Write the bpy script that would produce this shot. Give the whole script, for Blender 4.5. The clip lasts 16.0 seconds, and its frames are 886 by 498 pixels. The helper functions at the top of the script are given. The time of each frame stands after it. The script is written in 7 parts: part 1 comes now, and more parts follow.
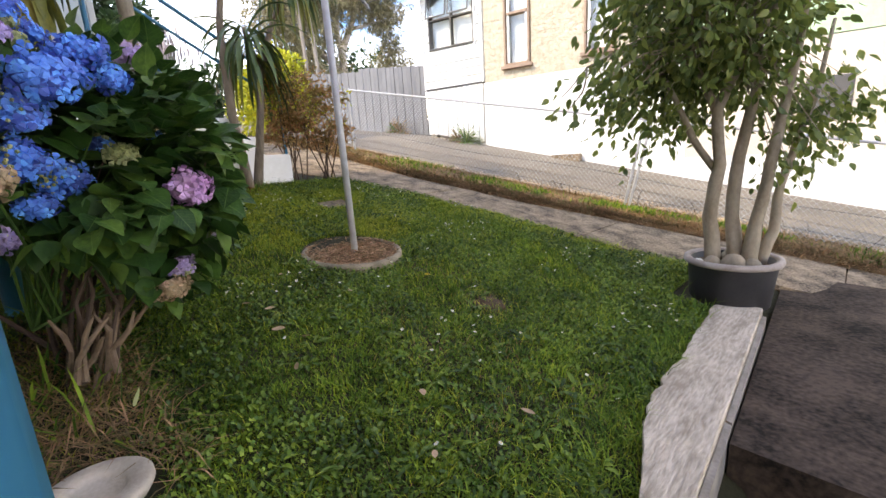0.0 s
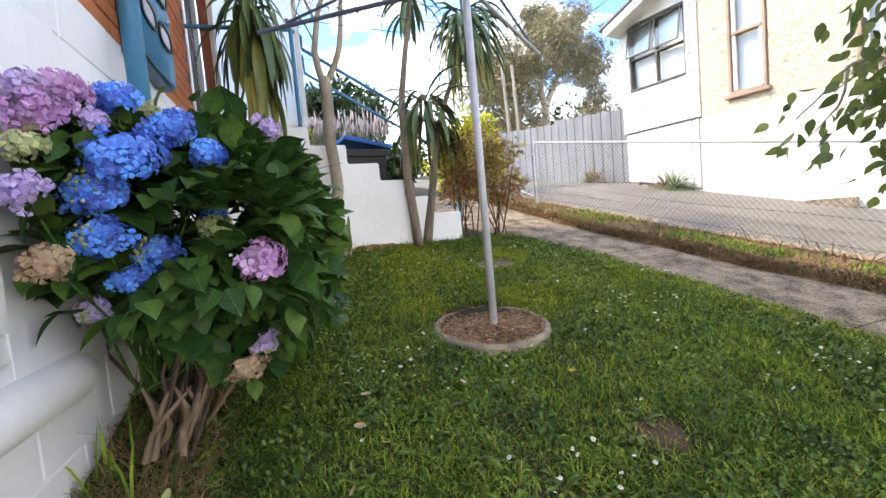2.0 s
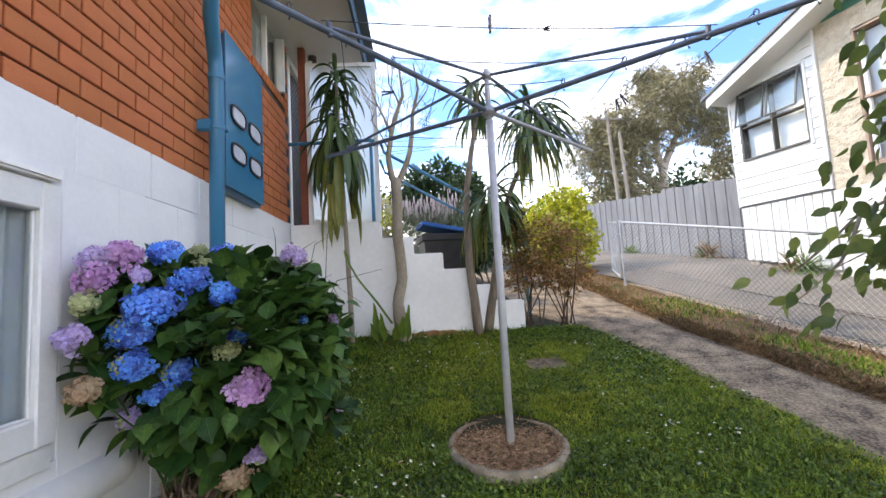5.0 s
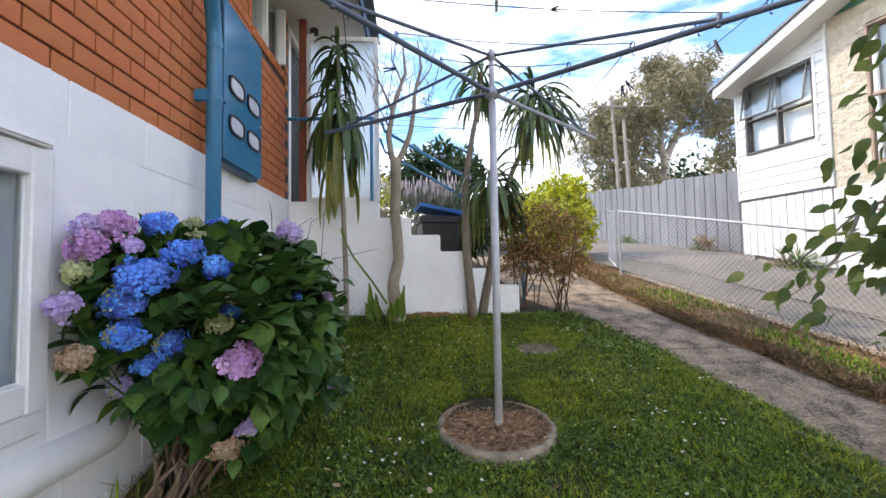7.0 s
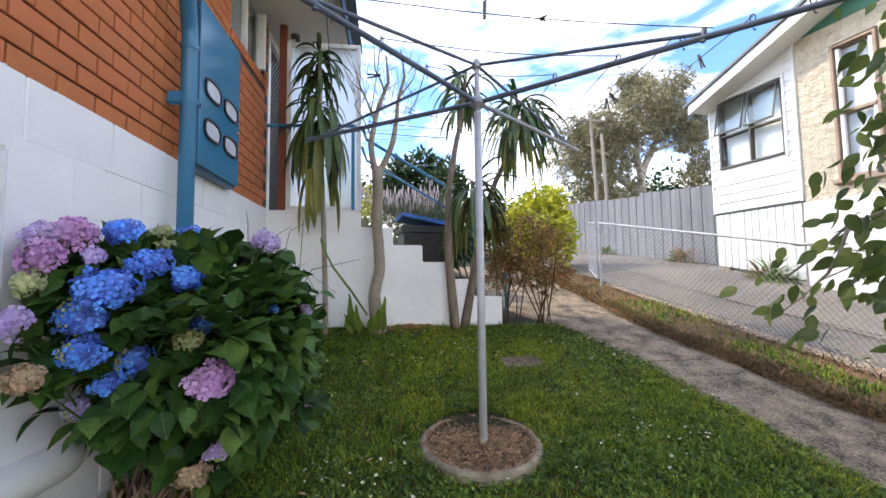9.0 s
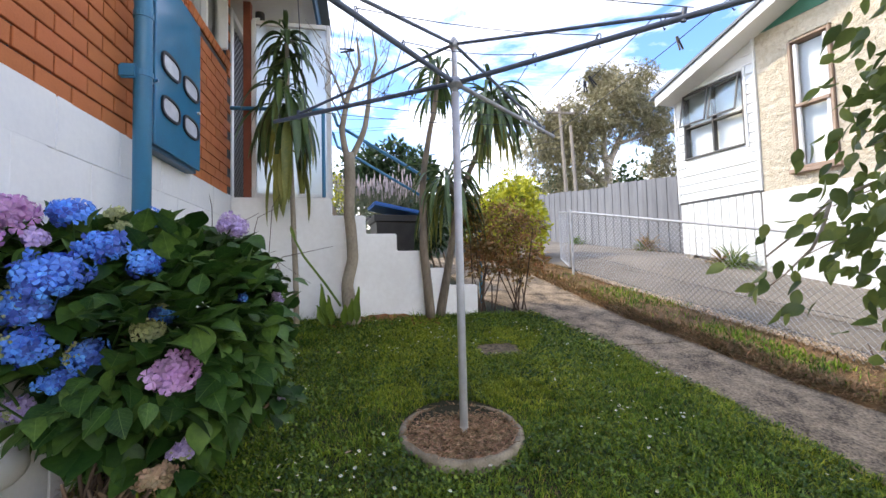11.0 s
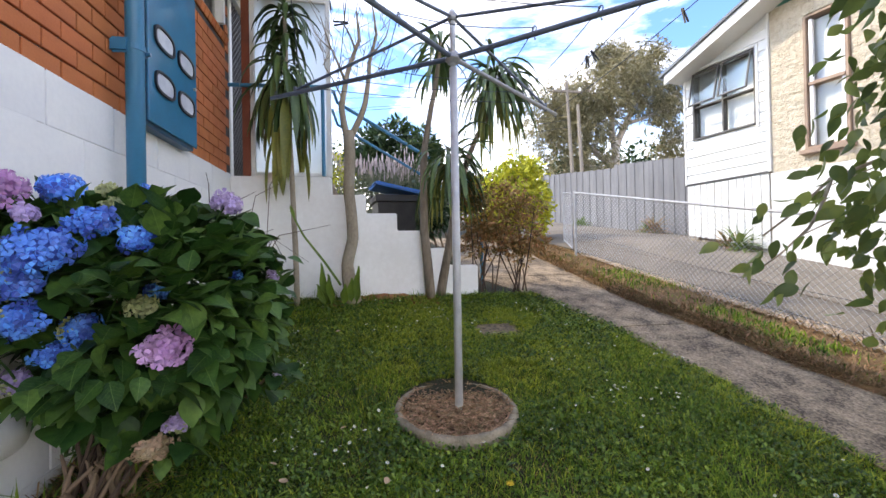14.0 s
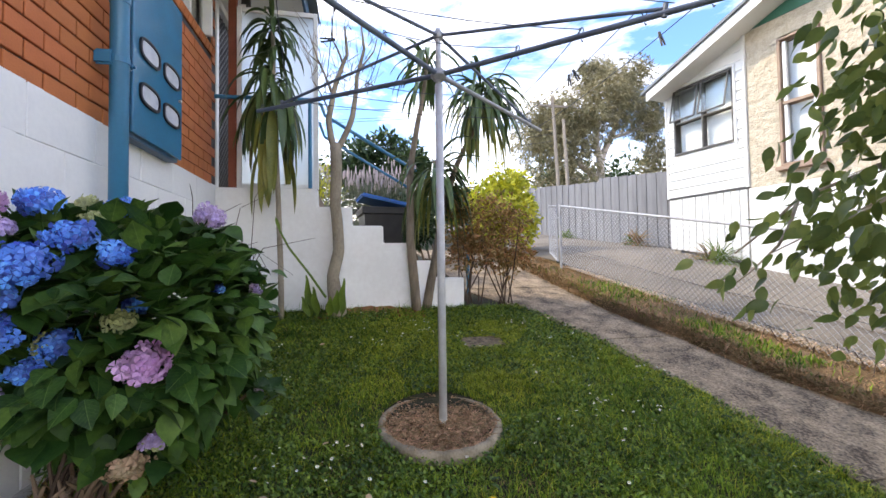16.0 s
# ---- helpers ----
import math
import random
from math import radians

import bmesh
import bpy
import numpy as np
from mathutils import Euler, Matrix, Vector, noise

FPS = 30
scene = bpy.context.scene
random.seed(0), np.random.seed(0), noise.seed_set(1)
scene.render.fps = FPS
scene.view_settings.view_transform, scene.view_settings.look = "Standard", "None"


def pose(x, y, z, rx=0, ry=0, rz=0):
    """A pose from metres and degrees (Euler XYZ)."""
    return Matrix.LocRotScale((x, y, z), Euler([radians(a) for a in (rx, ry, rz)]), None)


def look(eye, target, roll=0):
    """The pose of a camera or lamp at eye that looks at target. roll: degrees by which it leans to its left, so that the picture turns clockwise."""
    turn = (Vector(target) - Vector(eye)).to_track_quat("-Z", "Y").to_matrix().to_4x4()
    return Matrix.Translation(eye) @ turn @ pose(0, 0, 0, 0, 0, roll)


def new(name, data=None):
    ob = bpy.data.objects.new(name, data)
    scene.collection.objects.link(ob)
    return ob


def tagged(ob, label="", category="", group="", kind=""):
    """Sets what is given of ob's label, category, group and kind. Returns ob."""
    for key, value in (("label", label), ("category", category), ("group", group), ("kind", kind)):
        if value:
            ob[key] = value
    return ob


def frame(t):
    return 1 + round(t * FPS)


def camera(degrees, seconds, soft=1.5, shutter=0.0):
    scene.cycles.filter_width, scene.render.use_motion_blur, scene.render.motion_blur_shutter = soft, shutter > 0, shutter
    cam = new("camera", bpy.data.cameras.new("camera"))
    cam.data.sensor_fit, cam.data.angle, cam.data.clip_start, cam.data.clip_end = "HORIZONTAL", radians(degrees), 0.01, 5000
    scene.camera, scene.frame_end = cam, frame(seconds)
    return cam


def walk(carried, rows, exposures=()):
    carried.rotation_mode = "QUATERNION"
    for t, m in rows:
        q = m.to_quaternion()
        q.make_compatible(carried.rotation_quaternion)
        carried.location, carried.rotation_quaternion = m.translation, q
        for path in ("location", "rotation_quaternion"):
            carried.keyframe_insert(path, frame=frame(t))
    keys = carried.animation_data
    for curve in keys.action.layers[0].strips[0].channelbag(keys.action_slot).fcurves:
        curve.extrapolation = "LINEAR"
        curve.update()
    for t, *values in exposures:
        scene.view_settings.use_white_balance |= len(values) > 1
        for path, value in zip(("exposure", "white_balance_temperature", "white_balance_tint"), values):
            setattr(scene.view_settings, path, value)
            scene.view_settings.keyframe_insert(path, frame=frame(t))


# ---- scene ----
cam = camera(92.5, 16.0)
PATH = [
    (0, (0.183, 0.156, 0.669), (-1.188, 1.545, 0.234), -3.6),
    (0.5, (0.161, 0.416, 0.677), (-1.446, 1.576, 0.408), -3.2),
    (1, (0.039, 0.485, 0.684), (-1.599, 1.607, 0.443), -2.0),
    (1.5, (-0.031, 0.541, 0.688), (-1.768, 1.507, 0.46), -3.5),
    (2, (-0.051, 0.786, 0.69), (-1.941, 1.426, 0.556), -5.0),
    (2.5, (0.014, 1.166, 0.849), (-1.954, 1.509, 0.736), -2.6),
    (3, (0.003, 1.23, 0.896), (-1.977, 1.493, 0.798), -3.5),
    (3.5, (0.064, 1.275, 0.97), (-1.923, 1.479, 1.071), -2.9),
    (6, (0.196, 1.392, 0.975), (-1.792, 1.517, 1.157), -3.3),
    (6.5, (0.178, 1.387, 0.971), (-1.81, 1.559, 1.097), -1.6),
    (7, (0.179, 1.385, 0.974), (-1.814, 1.524, 1.069), -1.0),
    (7.5, (0.172, 1.371, 0.984), (-1.823, 1.421, 1.108), -0.9),
    (8, (0.152, 1.367, 0.986), (-1.839, 1.476, 1.142), -0.6),
    (8.5, (0.132, 1.369, 0.983), (-1.856, 1.524, 1.129), -0.5),
    (9, (0.109, 1.368, 0.986), (-1.873, 1.6, 1.126), -0.8),
    (9.2, (0.092, 1.368, 0.976), (-1.874, 1.72, 1.088), -1.2),
    (11.5, (0.022, 1.327, 0.942), (-1.941, 1.695, 1.044), -1.5),
    (12, (0.028, 1.36, 0.937), (-1.954, 1.606, 1.03), -1.7),
    (12.5, (0.02, 1.371, 0.932), (-1.953, 1.698, 0.925), -2.1),
    (13, (0.006, 1.357, 0.927), (-1.957, 1.737, 0.962), -1.8),
    (13.5, (0.012, 1.379, 0.931), (-1.961, 1.698, 1.002), -1.3),
    (14, (0.016, 1.388, 0.932), (-1.955, 1.73, 0.947), -1.1),
    (14.5, (0.033, 1.386, 0.946), (-1.942, 1.696, 1.004), -1.4),
    (15, (0.036, 1.387, 0.946), (-1.929, 1.751, 1.007), -1.1),
    (15.5, (0.032, 1.388, 0.958), (-1.928, 1.781, 1.015), -0.5),
    (16, (0.037, 1.403, 0.948), (-1.922, 1.802, 1.014), -0.9),
]
EXPOSURE = [(0, 3.46, 8800, 12), (1.0, 3.68, 8500, 11), (1.5, 3.79, 8350, 10), (2.5, 3.48, 8250, 10), (3.5, 3.32, 8000, 10), (9, 3.22, 7900, 10), (16, 3.25, 8100, 11)]
walk(cam, [(t, look(eye, target, roll)) for t, eye, target, roll in PATH], EXPOSURE)

# ---- light ----
SUN_AZ, SUN_EL = (-0.30, -0.95), 44.5
world = bpy.data.worlds.new("world")
scene.world = world
world.use_nodes = True
wn, wl = world.node_tree.nodes, world.node_tree.links
bg = wn["Background"]
sky = wn.new("ShaderNodeTexSky")
sky.sky_type, sky.sun_disc = "NISHITA", False
sky.sun_elevation = radians(SUN_EL)
sky.sun_rotation = math.atan2(SUN_AZ[0], SUN_AZ[1])
sky.dust_density, sky.air_density = 1.2, 1.0
wco = wn.new("ShaderNodeTexCoord")
wmap = wn.new("ShaderNodeMapping")
wmap.inputs["Scale"].default_value = (0.8, 1.5, 4.2)
wmap.inputs["Rotation"].default_value = (0.25, 0.1, 0.5)
wl.new(wco.outputs["Generated"], wmap.inputs["Vector"])
wno = wn.new("ShaderNodeTexNoise")
wno.inputs["Scale"].default_value, wno.inputs["Detail"].default_value = 2.6, 7.0
wno.inputs["Roughness"].default_value, wno.inputs["Distortion"].default_value = 0.62, 0.5
wl.new(wmap.outputs["Vector"], wno.inputs["Vector"])
wra = wn.new("ShaderNodeValToRGB")
wra.color_ramp.elements[0].position, wra.color_ramp.elements[1].position = 0.42, 0.98
wl.new(wno.outputs["Fac"], wra.inputs["Fac"])
# thicker cloud towards the horizon
wsp = wn.new("ShaderNodeSeparateXYZ")
wl.new(wco.outputs["Generated"], wsp.inputs["Vector"])
whz = wn.new("ShaderNodeMapRange")
whz.inputs["From Min"].default_value, whz.inputs["From Max"].default_value = 0.07, 0.27
whz.inputs["To Min"].default_value, whz.inputs["To Max"].default_value = 0.95, 0.0
wl.new(wsp.outputs["Z"], whz.inputs["Value"])
wmx = wn.new("ShaderNodeMath")
wmx.operation = "MAXIMUM"
wl.new(wra.outputs["Color"], wmx.inputs[0])
wl.new(whz.outputs["Result"], wmx.inputs[1])
wcl = wn.new("ShaderNodeMix")
wcl.data_type = "RGBA"
wl.new(wmx.outputs[0], wcl.inputs["Factor"])
wtn = wn.new("ShaderNodeMix")
wtn.data_type, wtn.blend_type = "RGBA", "MULTIPLY"
wtn.inputs["Factor"].default_value = 1.0
wl.new(sky.outputs["Color"], wtn.inputs["A"])
wtn.inputs["B"].default_value = (0.165, 0.27, 0.44, 1.0)
wl.new(wtn.outputs["Result"], wcl.inputs["A"])
wcl.inputs["B"].default_value = (4.4, 4.4, 4.4, 1.0)
wl.new(wcl.outputs["Result"], bg.inputs["Color"])
bg.inputs["Strength"].default_value = 0.15

sun = new("sun", bpy.data.lights.new("sun", "SUN"))
sun.data.energy, sun.data.angle, sun.data.color = 0.43, radians(0.6), (1.0, 0.94, 0.84)
sx, sy = SUN_AZ
sh = math.cos(radians(SUN_EL)) / math.hypot(sx, sy)
sun.matrix_world = look((sx * sh * 30, sy * sh * 30, math.sin(radians(SUN_EL)) * 30), (0, 0, 0))


# ---- materials ----
def mat(name, c1, c2=None, rough=0.65, scale=6.0, fine=70.0, bump=0.15, metal=0.0, rnd=0.0, isl=0.0, spec=0.4, trans=0.0, stretch=(1, 1, 1), dist=0.01, sat=1.0, world_co=False, fw=0.45):
    m = bpy.data.materials.new(name)
    m.use_nodes = True
    n, l = m.node_tree.nodes, m.node_tree.links
    b = n["Principled BSDF"]
    c2 = c2 or tuple(v * 0.75 for v in c1)
    if world_co:
        co = n.new("ShaderNodeNewGeometry").outputs["Position"]
    else:
        co = n.new("ShaderNodeTexCoord").outputs["Object"]
    mp = n.new("ShaderNodeMapping")
    mp.inputs["Scale"].default_value = stretch
    l.new(co, mp.inputs["Vector"])
    a = n.new("ShaderNodeTexNoise")
    a.inputs["Scale"].default_value, a.inputs["Detail"].default_value = scale, 5.0
    f = n.new("ShaderNodeTexNoise")
    f.inputs["Scale"].default_value, f.inputs["Detail"].default_value = fine, 4.0
    for t in (a, f):
        l.new(mp.outputs["Vector"], t.inputs["Vector"])
    su = n.new("ShaderNodeMath")
    su.operation = "MULTIPLY_ADD"
    l.new(f.outputs["Fac"], su.inputs[0])
    su.inputs[1].default_value = fw
    l.new(a.outputs["Fac"], su.inputs[2])
    mr = n.new("ShaderNodeMapRange")
    mr.inputs["From Min"].default_value, mr.inputs["From Max"].default_value = 0.275 + fw / 2, 0.725 + fw / 2
    l.new(su.outputs[0], mr.inputs["Value"])
    mx = n.new("ShaderNodeMix")
    mx.data_type = "RGBA"
    mx.inputs["A"].default_value, mx.inputs["B"].default_value = (*c1, 1), (*c2, 1)
    l.new(mr.outputs["Result"], mx.inputs["Factor"])
    out = mx.outputs["Result"]
    if rnd or isl:
        hs = n.new("ShaderNodeHueSaturation")
        src = n.new("ShaderNodeObjectInfo").outputs["Random"] if rnd else n.new("ShaderNodeNewGeometry").outputs["Random Per Island"]
        amt = rnd or isl
        v = n.new("ShaderNodeMapRange")
        v.inputs["To Min"].default_value, v.inputs["To Max"].default_value = 1 - amt, 1 + amt
        l.new(src, v.inputs["Value"])
        l.new(v.outputs["Result"], hs.inputs["Value"])
        h = n.new("ShaderNodeMapRange")
        h.inputs["To Min"].default_value, h.inputs["To Max"].default_value = 0.5 + amt * 0.05, 0.5 - amt * 0.05
        l.new(src, h.inputs["Value"])
        l.new(h.outputs["Result"], hs.inputs["Hue"])
        hs.inputs["Saturation"].default_value = sat
        l.new(out, hs.inputs["Color"])
        out = hs.outputs["Color"]
    l.new(out, b.inputs["Base Color"])
    b.inputs["Roughness"].default_value, b.inputs["Metallic"].default_value = rough, metal
    b.inputs["Specular IOR Level"].default_value = spec
    if bump:
        bp = n.new("ShaderNodeBump")
        bp.inputs["Strength"].default_value, bp.inputs["Distance"].default_value = bump, dist
        l.new(su.outputs[0], bp.inputs["Height"])
        l.new(bp.outputs["Normal"], b.inputs["Normal"])
    if trans:
        tr = n.new("ShaderNodeBsdfTranslucent")
        l.new(out, tr.inputs["Color"])
        ms = n.new("ShaderNodeMixShader")
        ms.inputs["Fac"].default_value = trans
        l.new(b.outputs["BSDF"], ms.inputs[1])
        l.new(tr.outputs["BSDF"], ms.inputs[2])
        l.new(ms.outputs["Shader"], n["Material Output"].inputs["Surface"])
    return m


def glass(name, rough=0.02, tint=(0.9, 0.95, 0.95), trans=1.0):
    m = bpy.data.materials.new(name)
    m.use_nodes = True
    b = m.node_tree.nodes["Principled BSDF"]
    b.inputs["Base Color"].default_value = (*tint, 1)
    b.inputs["Roughness"].default_value = rough
    b.inputs["Transmission Weight"].default_value = trans
    b.inputs["IOR"].default_value = 1.45
    return m


white_paint = mat("white_paint", (0.86, 0.86, 0.85), (0.76, 0.765, 0.77), rough=0.55, scale=3, fine=40, bump=0.12)
white_trim = mat("white_trim", (0.82, 0.82, 0.81), (0.70, 0.70, 0.68), rough=0.4, scale=5, fine=60, bump=0.06)
stained_white = mat("stained_white", (0.86, 0.86, 0.84), (0.74, 0.73, 0.70), rough=0.6, scale=1.6, fine=22, bump=0.15)
brick_mat = mat("brick_mat", (0.58, 0.185, 0.066), (0.45, 0.130, 0.046), rough=0.8, scale=6, fine=110, bump=0.4, rnd=0.06, dist=0.004)
brick_far = mat("brick_far", (0.58, 0.185, 0.066), (0.45, 0.130, 0.046), rough=0.8, scale=6, fine=110, bump=0.4, isl=0.06, dist=0.004)
mortar = mat("mortar", (0.13, 0.11, 0.10), (0.045, 0.04, 0.04), rough=0.9, scale=12, fine=120)
blue_paint = mat("blue_paint", (0.025, 0.20, 0.36), (0.03, 0.17, 0.29), rough=0.38, scale=4, fine=50, bump=0.05, spec=0.5)
blue_gloss = mat("blue_gloss", (0.025, 0.20, 0.36), (0.03, 0.17, 0.29), rough=0.16, scale=4, fine=50, bump=0.03, spec=0.75)
blue_dark = mat("blue_dark", (0.02, 0.10, 0.20), (0.03, 0.08, 0.14), rough=0.4, scale=4, fine=50, bump=0.05)
galv = mat("galv", (0.55, 0.56, 0.58), (0.42, 0.43, 0.45), rough=0.45, metal=0.12, scale=14, fine=120, bump=0.08)
galv_dull = mat("galv_dull", (0.42, 0.43, 0.45), (0.28, 0.29, 0.31), rough=0.5, metal=0.12, scale=14, fine=120, bump=0.08)
arm_steel = mat("arm_steel", (0.14, 0.17, 0.22), (0.08, 0.10, 0.14), rough=0.5, metal=0.15, scale=10, fine=90, bump=0.1)
wire_dark = mat("wire_dark", (0.05, 0.06, 0.08), rough=0.5, bump=0)
wire_galv = mat("wire_galv", (0.52, 0.53, 0.54), (0.40, 0.40, 0.40), rough=0.45, metal=0.4, bump=0)
concrete = mat("concrete", (0.36, 0.27, 0.18), (0.055, 0.039, 0.026), rough=0.9, scale=5.5, fine=55, bump=1.0, dist=0.015, world_co=True, fw=1.0)
concrete_dark = mat("concrete_dark", (0.088, 0.063, 0.048), (0.014, 0.011, 0.009), rough=0.9, scale=3.5, fine=38, fw=0.9, spec=0.15, bump=0.5, dist=0.01)
concrete_ring = mat("concrete_ring", (0.36, 0.30, 0.215), (0.13, 0.105, 0.07), rough=0.9, scale=9, fine=90, bump=0.6)
asphalt = mat("asphalt", (0.215, 0.18, 0.14), (0.105, 0.09, 0.072), rough=0.9, scale=0.9, fine=50, bump=0.5, world_co=True, fw=0.8)
soil = mat("soil", (0.095, 0.056, 0.030), (0.045, 0.029, 0.016), rough=0.95, scale=8, fine=80, bump=0.7, dist=0.02)
mulch_mat = mat("mulch_mat", (0.50, 0.33, 0.19), (0.20, 0.115, 0.06), rough=0.9, scale=20, fine=120, bump=0.4, isl=0.45)
dry_grass = mat("dry_grass", (0.40, 0.27, 0.13), (0.20, 0.13, 0.065), rough=0.85, scale=3, fine=60, bump=0, isl=0.55, trans=0.2)
pebble_mat = mat("pebble_mat", (0.24, 0.175, 0.11), (0.035, 0.027, 0.018), rough=0.9, scale=30, fine=90, bump=0.9, dist=0.012, world_co=True)
gravel_mat = mat("gravel_mat", (0.58, 0.45, 0.31), (0.30, 0.22, 0.14), rough=0.9, scale=8, fine=60, bump=0.2, isl=0.4)
rust_soil = mat("rust_soil", (0.34, 0.14, 0.05), (0.16, 0.075, 0.035), rough=0.95, scale=14, fine=80, bump=0.7, dist=0.02)
turf = mat("turf", (0.036, 0.033, 0.012), (0.014, 0.015, 0.006), rough=0.95, scale=2.5, fine=60, bump=0.8, dist=0.02, world_co=True)
verge_soil = mat("verge_soil", (0.25, 0.145, 0.07), (0.075, 0.047, 0.025), rough=0.95, scale=2.5, fine=45, bump=0.8, dist=0.02)
grass_mat = mat("grass_mat", (0.190, 0.300, 0.032), (0.050, 0.118, 0.015), rough=0.6, scale=3.2, fine=17, bump=0, isl=0.6, trans=0.22, spec=0.2, world_co=True)
grass_yellow = mat("grass_yellow", (0.46, 0.48, 0.045), (0.25, 0.30, 0.03), rough=0.6, scale=2, fine=14, bump=0, isl=0.3, trans=0.3, world_co=True)
clover_mat = mat("clover_mat", (0.145, 0.245, 0.030), (0.034, 0.080, 0.012), rough=0.45, scale=3, fine=24, bump=0, isl=0.62, trans=0.25, world_co=True)
petal_white = mat("petal_white", (0.85, 0.85, 0.82), (0.75, 0.75, 0.70), rough=0.6, bump=0, trans=0.2)
petal_yellow = mat("petal_yellow", (0.75, 0.50, 0.03), rough=0.6, bump=0)
hyd_leaf = mat("hyd_leaf", (0.066, 0.150, 0.026), (0.022, 0.068, 0.014), rough=0.55, scale=14, fine=60, bump=0.5, rnd=0.5, spec=0.3, trans=0.2)
# paler midrib and side veins along each leaf's own length
vn, vl = hyd_leaf.node_tree.nodes, hyd_leaf.node_tree.links
v_co = vn.new("ShaderNodeSeparateXYZ")
vl.new(vn.new("ShaderNodeTexCoord").outputs["Object"], v_co.inputs["Vector"])


def vmath(op, a, b):
    q = vn.new("ShaderNodeMath")
    q.operation = op
    for k, val in enumerate((a, b)):
        if isinstance(val, (int, float)):
            q.inputs[k].default_value = val
        else:
            vl.new(val, q.inputs[k])
    return q.outputs[0]


v_abs = vmath("ABSOLUTE", v_co.outputs["Y"], 0.0)
v_side = vmath("ABSOLUTE", vmath("SINE", vmath("MULTIPLY", vmath("SUBTRACT", v_co.outputs["X"], vmath("MULTIPLY", v_abs, 0.9)), 190.0), 0.0), 0.0)
v_mask = vmath("MAXIMUM", vmath("LESS_THAN", v_abs, 0.0011), vmath("MULTIPLY", vmath("LESS_THAN", v_side, 0.13), 0.45))
v_mix = vn.new("ShaderNodeMix")
v_mix.data_type = "RGBA"
vl.new(vmath("MULTIPLY", v_mask, 0.55), v_mix.inputs["Factor"])
v_from = vn["Principled BSDF"].inputs["Base Color"].links[0].from_socket
vl.new(v_from, v_mix.inputs["A"])
v_mix.inputs["B"].default_value = (0.17, 0.27, 0.075, 1)
vl.new(v_mix.outputs["Result"], vn["Principled BSDF"].inputs["Base Color"])
# darker copy of the leaf green: the bush's inner shade put into the colour
hyd_green_shaded = mat("hyd_green_shaded", (0.056, 0.128, 0.022), (0.020, 0.060, 0.012), rough=0.55, scale=14, fine=60, bump=0.4, isl=0.5, spec=0.3, trans=0.15)
fl_blue = mat("fl_blue", (0.050, 0.185, 0.70), (0.16, 0.385, 0.90), rough=0.6, scale=10, fine=60, bump=0, isl=0.42, trans=0.25)
fl_pink = mat("fl_pink", (0.52, 0.24, 0.54), (0.68, 0.44, 0.66), rough=0.6, scale=10, fine=60, bump=0, isl=0.22, trans=0.25)
fl_lilac = mat("fl_lilac", (0.46, 0.34, 0.66), (0.62, 0.50, 0.70), rough=0.6, scale=10, fine=60, bump=0, isl=0.25, trans=0.25)
fl_dry = mat("fl_dry", (0.55, 0.40, 0.26), (0.34, 0.22, 0.13), rough=0.8, scale=14, fine=60, bump=0, isl=0.3, trans=0.15)
fl_green = mat("fl_green", (0.36, 0.42, 0.16), (0.50, 0.52, 0.30), rough=0.6, bump=0, isl=0.25, trans=0.25)
bark_pale = mat("bark_pale", (0.38, 0.32, 0.24), (0.19, 0.155, 0.11), rough=0.85, scale=6, fine=60, bump=0.5, stretch=(1, 1, 0.5))
bark_grey = mat("bark_grey", (0.27, 0.215, 0.16), (0.11, 0.085, 0.06), rough=0.9, scale=9, fine=45, bump=1.0, dist=0.02, stretch=(1, 1, 0.25))
bark_brown = mat("bark_brown", (0.22, 0.15, 0.10), (0.12, 0.08, 0.05), rough=0.85, scale=9, fine=70, bump=0.5)
bark_tan = mat("bark_tan", (0.28, 0.19, 0.12), (0.13, 0.085, 0.05), rough=0.85, scale=9, fine=70, bump=0.6)
bark_dark = mat("bark_dark", (0.085, 0.055, 0.04), rough=0.85, scale=9, fine=70, bump=0.4)
bark_gum = mat("bark_gum", (0.50, 0.45, 0.40), (0.33, 0.28, 0.24), rough=0.8, scale=1.5, fine=12, bump=0.3)
yucca_leaf = mat("yucca_leaf", (0.085, 0.140, 0.040), (0.05, 0.095, 0.03), rough=0.4, scale=5, fine=40, bump=0.1, isl=0.4, spec=0.5, trans=0.12)
yucca_old = mat("yucca_old", (0.26, 0.25, 0.05), (0.13, 0.16, 0.04), rough=0.5, scale=5, fine=40, bump=0.1, isl=0.35, trans=0.15)
ficus_leaf = mat("ficus_leaf", (0.085, 0.14, 0.045), (0.18, 0.225, 0.06), rough=0.32, scale=14, fine=50, bump=0.08, rnd=0.4, spec=0.3, trans=0.45)
ficus_joined = mat("ficus_joined", (0.115, 0.175, 0.052), (0.21, 0.255, 0.066), rough=0.35, scale=14, fine=50, bump=0.08, isl=0.4, spec=0.35, trans=0.45)
red_leaf = mat("red_leaf", (0.34, 0.17, 0.065), (0.23, 0.17, 0.055), rough=0.5, scale=2.5, fine=30, bump=0, isl=0.45, trans=0.3)
lime_leaf = mat("lime_leaf", (0.50, 0.48, 0.04), (0.34, 0.38, 0.035), rough=0.5, scale=2.5, fine=30, bump=0, isl=0.35, trans=0.35)
dark_leaf = mat("dark_leaf", (0.035, 0.075, 0.025), (0.022, 0.050, 0.018), rough=0.5, scale=2, fine=20, bump=0, isl=0.4, trans=0.2)
gum_leaf = mat("gum_leaf", (0.30, 0.265, 0.15), (0.17, 0.16, 0.085), rough=0.55, scale=0.6, fine=6, bump=0, isl=0.4, trans=0.25)
